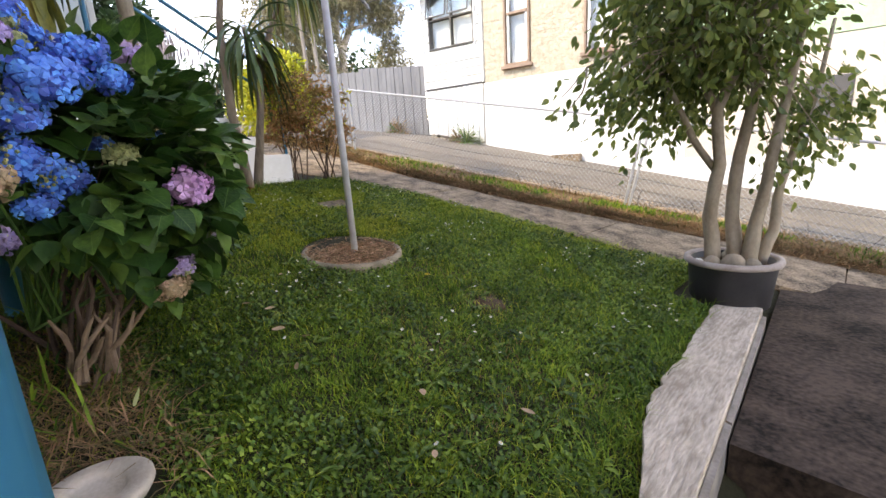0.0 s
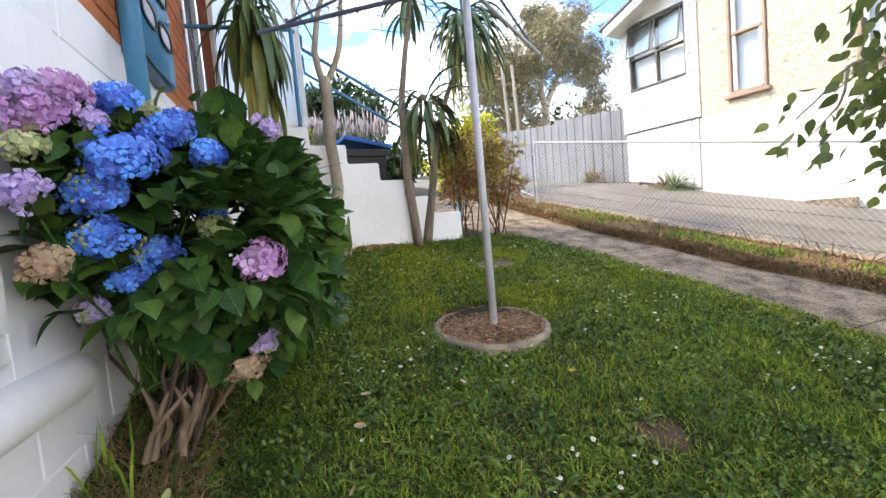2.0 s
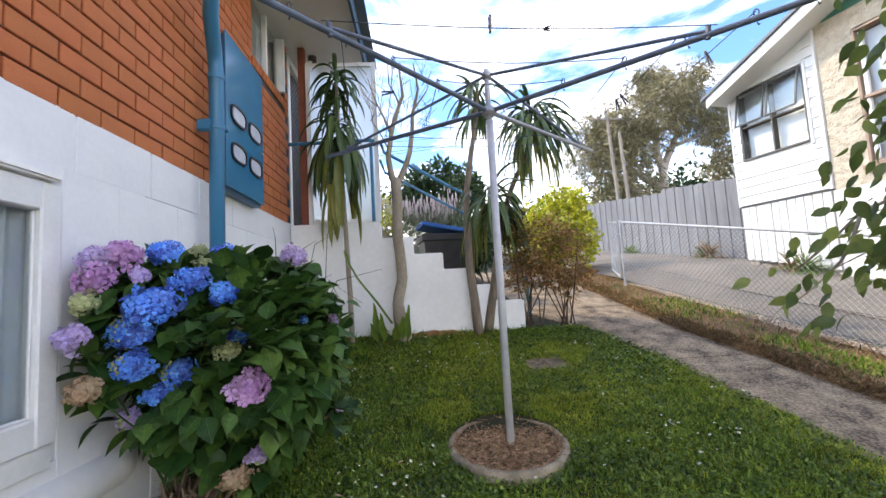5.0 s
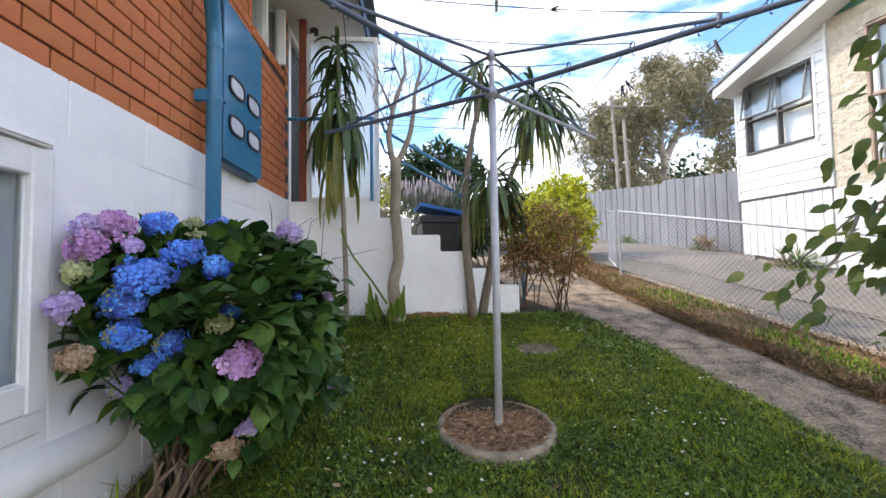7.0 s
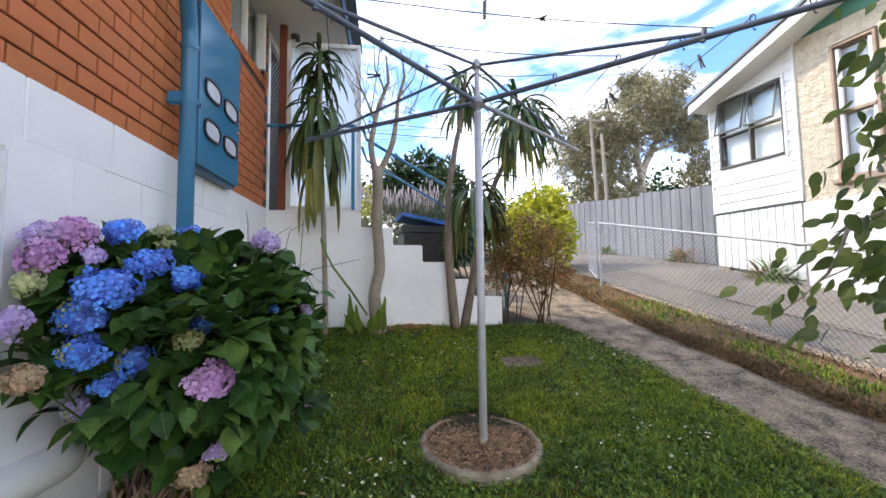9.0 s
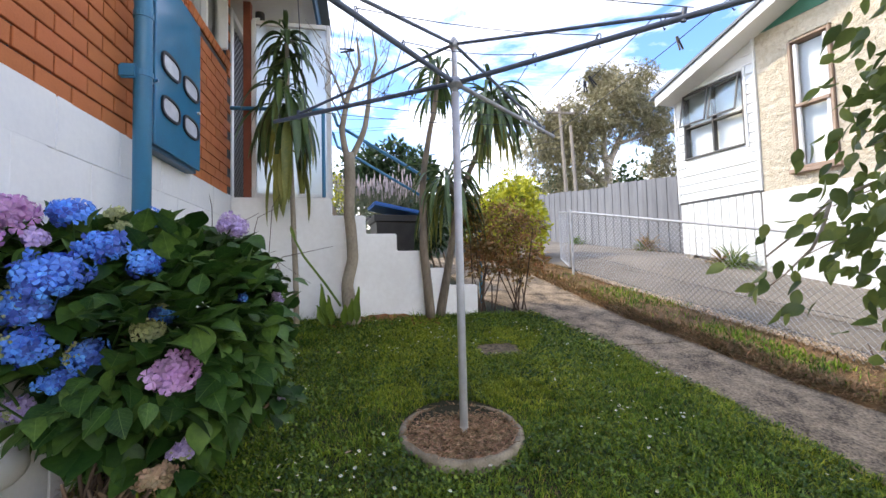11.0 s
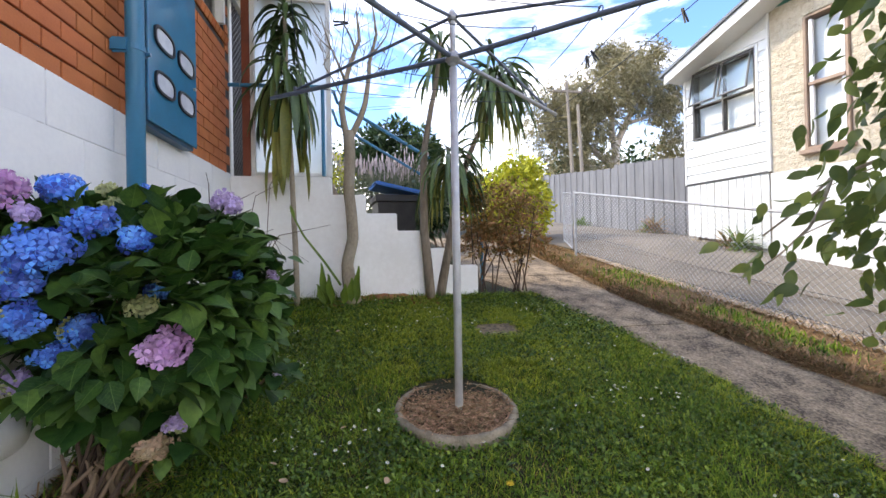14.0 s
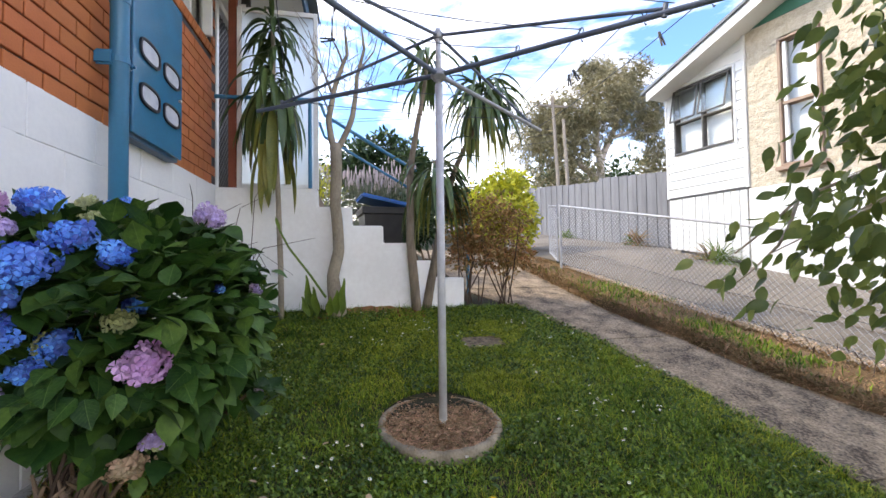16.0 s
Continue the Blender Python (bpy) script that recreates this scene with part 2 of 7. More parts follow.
lav_leaf = mat("lav_leaf", (0.18, 0.20, 0.13), (0.12, 0.14, 0.09), rough=0.7, bump=0, isl=0.3, trans=0.2)
lav_flower = mat("lav_flower", (0.40, 0.34, 0.36), (0.50, 0.43, 0.42), rough=0.7, bump=0, isl=0.3, trans=0.2)
fern_leaf = mat("fern_leaf", (0.16, 0.24, 0.03), (0.09, 0.16, 0.025), rough=0.5, scale=8, fine=40, bump=0, isl=0.25, trans=0.3)
black_plastic = mat("black_plastic", (0.022, 0.022, 0.026), (0.035, 0.035, 0.038), rough=0.45, scale=8, fine=60, bump=0.08)
pot_rim_mat = mat("pot_rim_mat", (0.42, 0.36, 0.32), (0.25, 0.21, 0.19), rough=0.7, scale=10, fine=70, bump=0.15)
blue_plastic = mat("blue_plastic", (0.02, 0.20, 0.62), (0.03, 0.16, 0.50), rough=0.4, scale=8, fine=60, bump=0.05)
stone_dish = mat("stone_dish", (0.52, 0.45, 0.38), (0.36, 0.31, 0.26), rough=0.85, scale=8, fine=90, bump=0.3)
old_timber = mat("old_timber", (0.60, 0.52, 0.425), (0.31, 0.255, 0.195), rough=0.85, scale=3.5, fine=22, bump=1.0, stretch=(4, 0.7, 4), fw=1.0)
paling_mat = mat("paling_mat", (0.205, 0.205, 0.212), (0.145, 0.147, 0.155), rough=0.85, scale=3, fine=30, bump=0.3, stretch=(3, 3, 0.5), rnd=0.10)
board_white = mat("board_white", (0.74, 0.74, 0.72), (0.66, 0.66, 0.63), rough=0.5, scale=3, fine=40, bump=0.05)
stone_cream = mat("stone_cream", (0.60, 0.53, 0.41), (0.46, 0.385, 0.28), rough=0.85, scale=11, fine=40, bump=1.0, dist=0.05, rnd=0.04)
green_paint = mat("green_paint", (0.05, 0.20, 0.14), rough=0.5, bump=0.05)
pale_green = mat("pale_green", (0.45, 0.62, 0.40), rough=0.6, bump=0.05)
cream_wall = mat("cream_wall", (0.62, 0.55, 0.46), (0.52, 0.46, 0.38), rough=0.7, scale=2, fine=30)
frame_dark = mat("frame_dark", (0.09, 0.085, 0.08), rough=0.45, bump=0.05)
frame_brown = mat("frame_brown", (0.36, 0.25, 0.18), (0.26, 0.18, 0.13), rough=0.6, scale=6, fine=50, bump=0.1)
red_timber = mat("red_timber", (0.27, 0.075, 0.04), (0.20, 0.055, 0.03), rough=0.55, scale=6, fine=60, bump=0.1)
curtain_mat = mat("curtain_mat", (0.72, 0.77, 0.82), (0.62, 0.68, 0.74), rough=0.9, scale=4, fine=60, bump=0.1)
# pale blind colour that includes the sky's reflection in the panes
blind_sky_mat = mat("blind_sky_mat", (0.62, 0.62, 0.62), (0.54, 0.54, 0.55), rough=0.8, scale=4, fine=30)
# near-black colour that stands for the darkness of unlit rooms
room_shade = mat("room_shade", (0.05, 0.05, 0.055), rough=0.9, bump=0)
roof_mat = mat("roof_mat", (0.16, 0.18, 0.20), rough=0.6, scale=2, fine=30)
soffit_mat = mat("soffit_mat", (0.82, 0.80, 0.74), (0.75, 0.72, 0.66), rough=0.6, scale=3, fine=40, bump=0.05)
pole_wood = mat("pole_wood", (0.30, 0.26, 0.22), (0.20, 0.17, 0.14), rough=0.85, scale=3, fine=30, stretch=(4, 4, 0.4))
grey_wood = mat("grey_wood", (0.28, 0.25, 0.22), (0.16, 0.14, 0.12), rough=0.8, scale=10, fine=80)
black_rubber = mat("black_rubber", (0.02, 0.022, 0.03), rough=0.5, bump=0)
mirror_glass = glass("window_glass", 0.015)
frost_glass = glass("frosted_glass", 0.45, (0.66, 0.70, 0.68), 0.75)
oval_glass = mat("oval_glass", (0.70, 0.72, 0.78), (0.55, 0.58, 0.65), rough=0.15, scale=10, fine=40, bump=0, spec=0.6)


# ---- builders ----
class Shape:
    """Vertices and faces gathered in world places."""

    def __init__(self):
        self.v, self.f = [], []

    def add(self, vs, fs):
        k = len(self.v)
        self.v += [tuple(p) for p in vs]
        self.f += [tuple(i + k for i in f) for f in fs]
        return self

    def box(self, lo, hi, m=None, ch=0.0):
        bm = bmesh.new()
        bmesh.ops.create_cube(bm, size=1.0)
        c, s = (Vector(lo) + Vector(hi)) / 2, Vector(hi) - Vector(lo)
        for v in bm.verts:
            v.co = Vector((v.co.x * s.x, v.co.y * s.y, v.co.z * s.z)) + c
        if ch:
            bmesh.ops.bevel(bm, geom=bm.edges[:], offset=ch, segments=2 if ch > 0.008 else 1, affect="EDGES")
        if m:
            bm.transform(m)
        bm.verts.index_update()
        self.add([v.co for v in bm.verts], [[v.index for v in f.verts] for f in bm.faces])
        bm.free()
        return self

    def tube(self, pts, rad, n=8, cap=True):
        pts = [Vector(p) for p in pts]
        rads = rad if isinstance(rad, (list, tuple)) else [rad] * len(pts)
        vs, fs, ref = [], [], None
        for i, p in enumerate(pts):
            d = (pts[min(i + 1, len(pts) - 1)] - pts[max(i - 1, 0)]).normalized()
            if ref is None:
                ref = d.orthogonal().normalized()
            ref = (ref - d * ref.dot(d)).normalized()
            b = d.cross(ref)
            for k in range(n):
                a = 2 * math.pi * k / n
                vs.append(p + (ref * math.cos(a) + b * math.sin(a)) * rads[i])
        for i in range(len(pts) - 1):
            for k in range(n):
                j = (k + 1) % n
                fs.append((i * n + k, i * n + j, (i + 1) * n + j, (i + 1) * n + k))
        if cap:
            fs.append(tuple(range(n))[::-1])
            fs.append(tuple((len(pts) - 1) * n + k for k in range(n)))
        return self.add(vs, fs)

    def lathe(self, prof, centre, n=40, m=None):
        vs, fs = [], []
        for r, z in prof:
            for k in range(n):
                a = 2 * math.pi * k / n
                vs.append(Vector((r * math.cos(a), r * math.sin(a), z)))
        for i in range(len(prof) - 1):
            for k in range(n):
                j = (k + 1) % n
                fs.append((i * n + k, i * n + j, (i + 1) * n + j, (i + 1) * n + k))
        t = Matrix.Translation(centre) @ (m or Matrix())
        return self.add([t @ v for v in vs], fs)

    def blade(self, base, way, up, length, width, droop=0.5, n=5, fold=0.15, tip=0.0):
        """A leaf: a strip with a folded middle that bends down along its length."""
        way, up = Vector(way).normalized(), Vector(up).normalized()
        side = way.cross(up)
        if side.length < 1e-4:
            side = way.orthogonal()
        side.normalize()
        p, d = Vector(base), way.copy()
        vs, fs = [], []
        for i in range(n + 1):
            s = i / n
            w = width * 0.5 * max(tip, math.sin(math.pi * s) ** 0.7 if 0 < s < 1 else 0.12 * (1 - s))
            nn = side.cross(d).normalized()
            vs += [p - side * w + nn * w * fold * 2, p, p + side * w + nn * w * fold * 2]
            d = (d + Vector((0, 0, -1)) * droop / n).normalized()
            p = p + d * length / n
        for i in range(n):
            a = i * 3
            fs += [(a, a + 1, a + 4, a + 3), (a + 1, a + 2, a + 5, a + 4)]
        return self.add(vs, fs)


ORIGIN = {}


def thing(name, at, label, category, group="", kind=""):
    e = new(name)
    e.location = at
    e.empty_display_size = 0.05
    ORIGIN[e.name] = Vector(at)
    return tagged(e, label, category, group, kind)


def mesh_of(name, sh, material, origin=(0, 0, 0), smooth=False):
    me = bpy.data.meshes.new(name)
    ox, oy, oz = origin
    me.from_pydata([(x - ox, y - oy, z - oz) for x, y, z in sh.v], [], sh.f)
    me.materials.append(material)
    if smooth:
        me.shade_smooth()
    me.update()
    return me


def part(name, sh, material, parent=None, label="", smooth=False, kind=""):
    o = ORIGIN[parent.name] if parent else Vector((0, 0, 0))
    ob = new(name, mesh_of(name, sh, material, o, smooth))
    ob.parent = parent
    ORIGIN[ob.name] = o
    return tagged(ob, label, "", "", kind)


def solid(name, sh, material, label, category, kind="", smooth=False, group="", at=None):
    """A thing of one mesh, its origin at its base."""
    vs = np.array(sh.v)
    if at is None:
        at = ((vs[:, 0].min() + vs[:, 0].max()) / 2, (vs[:, 1].min() + vs[:, 1].max()) / 2, vs[:, 2].min())
    ob = new(name, mesh_of(name, sh, material, at, smooth))
    ob.location = at
    ORIGIN[ob.name] = Vector(at)
    return tagged(ob, label, category, group, kind)


def piece(name, me, parent, m):
    """One of many alike pieces on shared mesh data, at the world pose m."""
    ob = new(name, me)
    ob.parent = parent
    ob.matrix_basis = Matrix.Translation(-ORIGIN[parent.name]) @ m
    return ob


def array_mesh(name, verts, tris, material):
    me = bpy.data.meshes.new(name)
    nv, nt = len(verts), len(tris)
    me.vertices.add(nv)
    me.vertices.foreach_set("co", np.ascontiguousarray(verts, dtype=np.float32).ravel())
    me.loops.add(nt * 3)
    me.loops.foreach_set("vertex_index", np.ascontiguousarray(tris, dtype=np.int32).ravel())
    me.polygons.add(nt)
    me.polygons.foreach_set("loop_start", np.arange(0, nt * 3, 3, dtype=np.int32))
    me.update(calc_edges=True)
    me.materials.append(material)
    return me


def smoothstep(a, b, x):
    t = np.clip((x - a) / (b - a), 0.0, 1.0)
    return t * t * (3 - 2 * t)


def gz(x, y):
    """The slope's height."""
    x, y = np.asarray(x, float), np.asarray(y, float)
    near = -0.50 - 0.21 * np.clip(x, -7.0, 9.0)
    far = -0.13 * (np.clip(x, -32.0, -7.0) + 7.0)
    return near + far - 0.008 * np.clip(y, -6, 12) + 0.10 * smoothstep(4.9, 6.2, y)


def gh(x, y):
    return float(gz(x, y))


# lines of the path, the fence and the neighbour's wall, which run at an angle to the house
def line(pts, x):
    xs, ys = [p[0] for p in pts], [p[1] for p in pts]
    return float(np.interp(x, xs, ys))


PATH_IN = [(-9, 2.55), (-5.2, 2.75), (-4.75, 3.02), (-4.4, 3.28), (-3.5, 3.57), (-2.3, 3.74), (-1.1, 3.94), (-0.6, 4.12), (3, 4.8)]
PATH_OUT = [(-9, 3.85), (-6.1, 4.06), (-4.3, 4.17), (-3.5, 4.36), (-2.7, 4.50), (-1.5, 4.92), (-0.9, 5.10), (3, 5.8)]
FENCE = [(-6.164, 4.57), (2.0, 5.936)]
# ---- the ground ----
gx = np.concatenate([[-400, -200, -100, -60, -40], np.arange(-32, -10, 2.0), np.arange(-10, 4.01, 0.25), np.arange(6, 20, 3.0), [30, 60, 120, 250, 400]])
gy = np.concatenate([[-400, -200, -100, -60, -30, -15, -8, -4], np.arange(-1, 10.01, 0.25), np.arange(12, 40, 4.0), [50, 80, 140, 250, 400]])
X, Y = np.meshgrid(gx, gy, indexing="ij")
Z = gz(X, Y) + 0.012 * np.sin(X * 2.3 + 1) * np.cos(Y * 1.9)
# the lawn stops at the timber edge and the ground drops below the slab there
Z = Z - 0.45 * smoothstep(-0.12, 0.25, X) * smoothstep(1.2, 1.9, Y) * (1 - smoothstep(5.2, 5.6, Y))
g = Shape()
nY = len(gy)
g.add(np.stack([X.ravel(), Y.ravel(), Z.ravel()], 1).tolist(),
      [(i * nY + j, (i + 1) * nY + j, (i + 1) * nY + j + 1, i * nY + j + 1) for i in range(len(gx) - 1) for j in range(nY - 1)])
ground = part("ground", g, turf, None, "sloping lawn ground, green turf over dark soil", True, "structure")
tagged(ground, category="ground")

# the concrete path, in cast slabs with open joints
pavement = tagged(part("pavement", Shape().add(
    [(x, f(x) + dy, gh(x, f(x)) - 0.02) for x in np.linspace(-9, 2.8, 40) for f, dy in ((lambda q: line(PATH_IN, q), 0.03), (lambda q: line(PATH_OUT, q), -0.03))],
    [(2 * i, 2 * i + 2, 2 * i + 3, 2 * i + 1) for i in range(39)]), soil, None, "worn grey concrete garden path with open joints", False, "structure"), category="path")
for a, b in ((-9.0, -7.0), (-6.985, -5.3), (-5.285, -3.512), (-3.495, -1.65), (-1.635, 0.2), (0.21, 2.8)):
    s, n = Shape(), 12
    top, bot = [], []
    for i in range(n + 1):
        x = a + (b - a) * i / n
        yi, yo = line(PATH_IN, x), line(PATH_OUT, x)
        for k in range(7):
            y = yi + (yo - yi) * k / 6
            if k in (0, 6):
                y += random.uniform(-0.012, 0.012)
            top.append((x, y, gh(x, y) + 0.022 + random.uniform(-0.002, 0.002) - (0.008 if k in (0, 6) else 0)))
    bot = [(x, y, z - 0.09) for x, y, z in top]
    m = len(top)
    fs = [(i * 7 + k, (i + 1) * 7 + k, (i + 1) * 7 + k + 1, i * 7 + k + 1) for i in range(n) for k in range(6)]
    for i in range(n):
        for k in (0, 6):
            fs.append((i * 7 + k, (i + 1) * 7 + k, (i + 1) * 7 + k + m, i * 7 + k + m))
    for i in (0, n):
        for k in range(6):
            fs.append((i * 7 + k, i * 7 + k + 1, i * 7 + k + 1 + m, i * 7 + k + m))
    s.add(top + bot, fs)
    part("slab", s, concrete, pavement)

# the verge between path and fence, a little bank of dry soil
s, n = Shape(), 60
row = []
for i in range(n + 1):
    x = -9 + 11.8 * i / n
    yi, yf = line(PATH_OUT, x), line([(-9, 4.1), *FENCE, (4, 6.3)], x)
    for k, (t, h) in enumerate(((0, 0.0), (0.02, 0.035), (0.08, 0.06), (0.35, 0.085), (0.7, 0.09), (1.05, 0.075), (1.25, 0.05))):
        y = yi + max(0.15, yf - yi) * t + ((0.02 * math.sin(x * 9) + 0.03 * noise.noise((x * 5, k * 0.2, 7))) if k in (0, 1, 2) else 0)
        row.append((x, y, gh(x, y) + h + random.uniform(-0.012, 0.012) * (k in (1, 2, 3, 4))))
s.add(row, [(i * 7 + k, (i + 1) * 7 + k, (i + 1) * 7 + k + 1, i * 7 + k + 1) for i in range(n) for k in range(6)])
verge = tagged(part("verge", s, verge_soil, None, "strip of dry brown soil and weeds beside the path", True, "structure"), category="verge")

# the neighbour's drive
TH = radians(12.0)
NO, NU, NN = Vector((-7.14, 7.52, 0)), Vector((math.cos(TH), math.sin(TH), 0)), Vector((math.sin(TH), -math.cos(TH), 0))


def nb(u, out, z):
    """A place at the neighbour's wall: along it, out from it, height."""
    p = NO + NU * u + NN * out
    return Vector((p.x, p.y, z))


s, n = Shape(), 50
row = []
for i in range(n + 1):
    x = -22 + 26 * i / n
    y0 = line([(-22, 4.9), (-9, 4.75), (-6.164, 4.95), (2.0, 6.25), (4, 6.6)], x)
    y1 = max(y0 + 1, line([(-22, 6.7), (-13.5, 7.4), (-8.2, 8.3), (-7.14, 7.9), (4, 10.3)], x))
    for k in range(9):
        y = y0 + (y1 - y0) * k / 8
        row.append((x, y, gh(x, y) + 0.03 + (0.02 if 0 < k < 8 else 0)))
s.add(row, [(i * 9 + k, (i + 1) * 9 + k, (i + 1) * 9 + k + 1, i * 9 + k + 1) for i in range(n) for k in range(8)])
road = tagged(part("road", s, asphalt, None, "weathered grey concrete driveway on a slope", True, "structure"), category="driveway")
s = Shape()
for i in range(40):
    x = -9 + 0.28 * i
    y = line([(-9, 5.2), (-6.164, 5.6), (2.0, 6.95)], x)
    s.add([(x, y - 0.012, gh(x, y) + 0.056), (x + 0.281, y + 0.033, gh(x + 0.28, y + 0.04) + 0.056), (x + 0.281, y + 0.062, gh(x + 0.28, y + 0.04) + 0.056), (x, y + 0.015, gh(x, y) + 0.056)], [(0, 1, 2, 3)])
part("joint", s, soil, road, "dark joint line")

# ---- the brick house ----
BX0, BX1 = 2.6, -4.66
house_wall = tagged(part("wall_south", Shape().box((BX1, -0.30, 1.777), (-4.52, -0.014, 3.86)).box((-3.56, -0.30, 1.777), (BX0, -0.014, 3.86)).box((-4.52, -0.30, 1.777), (-3.56, -0.012, 3.08)), mortar,
                         None, "orange-red brick house wall with dark recessed joints", False, "structure"), category="brick wall")
base_wall = tagged(part("wall_base", Shape().box((BX1, -0.30, -1.3), (-1.45, -0.006, 1.776)).box((-0.45, -0.30, -1.3), (BX0, -0.006, 1.776)).box((-1.45, -0.30, -1.3), (-0.45, -0.006, 0.50)).box((-1.45, -0.30, 1.40), (-0.45, -0.006, 1.776)),
                        white_paint, None, "white-painted concrete block base wall of the house", False, "structure"), category="wall")
# ends and back that close the house
tagged(part("wall_back", Shape().box((-5.65, -7.2, -1.3), (BX0, -7.0, 3.86)).box((BX0, -7.2, -1.3), (BX0 + 0.2, -0.006, 3.86)).box((-5.85, -7.2, 0.3), (-5.65, -0.1, 3.858)), white_paint, None,
            "plain rear walls of the brick house", False, "structure"), category="wall")
tagged(part("ceiling", Shape().box((-5.36, -7.4, 3.86), (3.3, 0.84, 3.92)), soffit_mat, None, "cream-painted flat soffit lining under the eaves", False, "structure"), category="soffit")
tagged(part("roof", Shape().add([(-5.42, 0.98, 3.99), (3.4, 0.98, 3.99), (3.4, -3.2, 5.5), (-5.42, -3.2, 5.5), (-5.42, -7.5, 3.99), (3.4, -7.5, 3.99)], [(0, 1, 2, 3), (3, 2, 5, 4), (0, 3, 4), (1, 5, 2), (0, 4, 5, 1)]), roof_mat,
            None, "grey low-pitched house roof", False, "structure"), category="roof")
tagged(part("trim", Shape().box((-5.40, 0.842, 3.80), (3.4, 0.872, 4.02), ch=0.004), blue_dark, None, "dark blue painted fascia board", False, "structure"), category="fascia")
# the stepped white side wall of the porch steps
s = Shape()
tops = [(-0.0, 1.0, 1.755), (1.0, 1.36, 1.565), (1.36, 1.69, 1.365), (1.69, 1.955, 1.175), (1.955, 2.27, 0.98), (2.27, 2.585, 0.782)]
vs, fs = [], []
prof = [(tops[0][0], -0.1)]
for a, b, z in tops:
    prof += [(a, z), (b, z)]
prof.append((tops[-1][1], -0.1))
for x in (-4.61, -4.79):
    vs += [(x, y, z) for y, z in prof]
n = len(prof)
bm = bmesh.new()
bv = [bm.verts.new(v) for v in vs]
for k in range(n):
    j = (k + 1) % n
    bm.faces.new((bv[k], bv[j], bv[n + j], bv[n + k]))
bm.faces.new(bv[:n][::-1])
bm.faces.new(bv[n:])
bmesh.ops.recalc_face_normals(bm, faces=bm.faces[:])
bmesh.ops.bevel(bm, geom=bm.edges[:], offset=0.012, segments=2, affect="EDGES")
bmesh.ops.triangulate(bm, faces=[f for f in bm.faces if len(f.verts) > 4])
bm.verts.index_update()
s.add([v.co for v in bm.verts], [[v.index for v in f.verts] for f in bm.faces])
bm.free()
tagged(part("wall_step", s, stained_white, None, "white rendered wall stepping down beside the porch stairs, rust-stained at its foot", False, "structure"), category="stepped wall")
# porch floor and stairs behind that wall
s = Shape().box((-5.95, -0.09, 0.4), (-4.792, 1.0, 1.735), ch=0.01)
porch = tagged(part("floor", s, concrete, None, "concrete porch landing and stairs", False, "structure"), category="porch")
for a, b, zz in tops[1:5]:
    part("step", Shape().box((-5.75, a + 0.002, 0.3), (-4.792, b, zz - 0.02), ch=0.008), concrete, porch)
tagged(part("wall_porch", Shape().box((-5.648, -0.3, 1.737), (-5.42, -0.1, 3.858)), white_paint, None, "white porch back wall", False, "structure"), category="wall")

# ---- the neighbour's house ----
neigh = thing("neighbour_house", nb(2, 0, 0.6), "white weatherboard house with cream stone cladding on the slope", "house")


def nbox(sh, u0, u1, o0, o1, z0, z1, ch=0.0):
    m = Matrix.Translation((NO.x, NO.y, 0)) @ Matrix.Rotation(TH, 4, "Z")
    return sh.box((u0, -o1, z0), (u1, -o0, z1), m, ch)


part("wall", nbox(nbox(nbox(nbox(Shape(), -0.10, 12.0, -3.2, -0.19, -1.6, 4.15), -0.1, 0.05, -0.19, -0.03, 0.4, 4.15), 2.42, 3.42, -0.19, -0.03, 0.0, 4.5), 1.18, 1.84, -0.19, -0.03, 0.0, 4.5), cream_wall, neigh, "cream rendered wall")
part("plinth", nbox(Shape(), 1.36, 5.2, -0.19, 0.02, -1.0, 2.10, 0.006), board_white, neigh, "white painted plinth")
# weatherboards, cut round the first window
board = {}
z = 2.15
while z < 4.75:
    top = z + 0.17
    spans = [(-0.12, 1.34)] if top < 2.93 or z > 4.22 else [(-0.12, 0.02), (1.19, 1.34)]
    for a, b in spans:
        a = max(a, (top - 4.13) / 0.372 - 0.2)
        if a > b - 0.05:
            continue
        s = Shape()
        p = [nb(a, 0.030, z), nb(b, 0.030, z), nb(b, 0.008, top), nb(a, 0.008, top), nb(a, -0.03, z), nb(b, -0.03, z), nb(b, -0.03, top), nb(a, -0.03, top)]
        s.add(p, [(0, 1, 2, 3), (0, 4, 5, 1), (1, 5, 6, 2), (0, 3, 7, 4), (3, 2, 6, 7)])
        part("weatherboard", s, board_white, neigh)
    z += 0.165
part("corner_board", nbox(Shape(), 1.335, 1.375, -0.02, 0.045, 2.13, 4.85, 0.004), board_white, neigh)
part("corner_board", nbox(Shape(), -0.15, -0.115, -0.2, 0.04, 2.13, 4.4, 0.004), board_white, neigh)
# shadow line below the lowest board, made as a dark strip
part("board_shadow", nbox(Shape(), -0.14, 1.37, -0.02, 0.035, 2.115, 2.145, 0.003), frame_dark, neigh, "dark strip standing for the shadow under the boards")
u = -0.12
k = 0
while u < 1.33:
    w = 0.115 if k % 3 else 0.13
    zf = gh(*nb(u, 0, 0).xy) + 0.10
    part("baseboard", nbox(Shape(), u, min(u + w, 1.345), -0.02, 0.012 + 0.004 * (k % 2), zf, 2.11, 0.004), board_white, neigh)
    u += w + 0.012
    k += 1
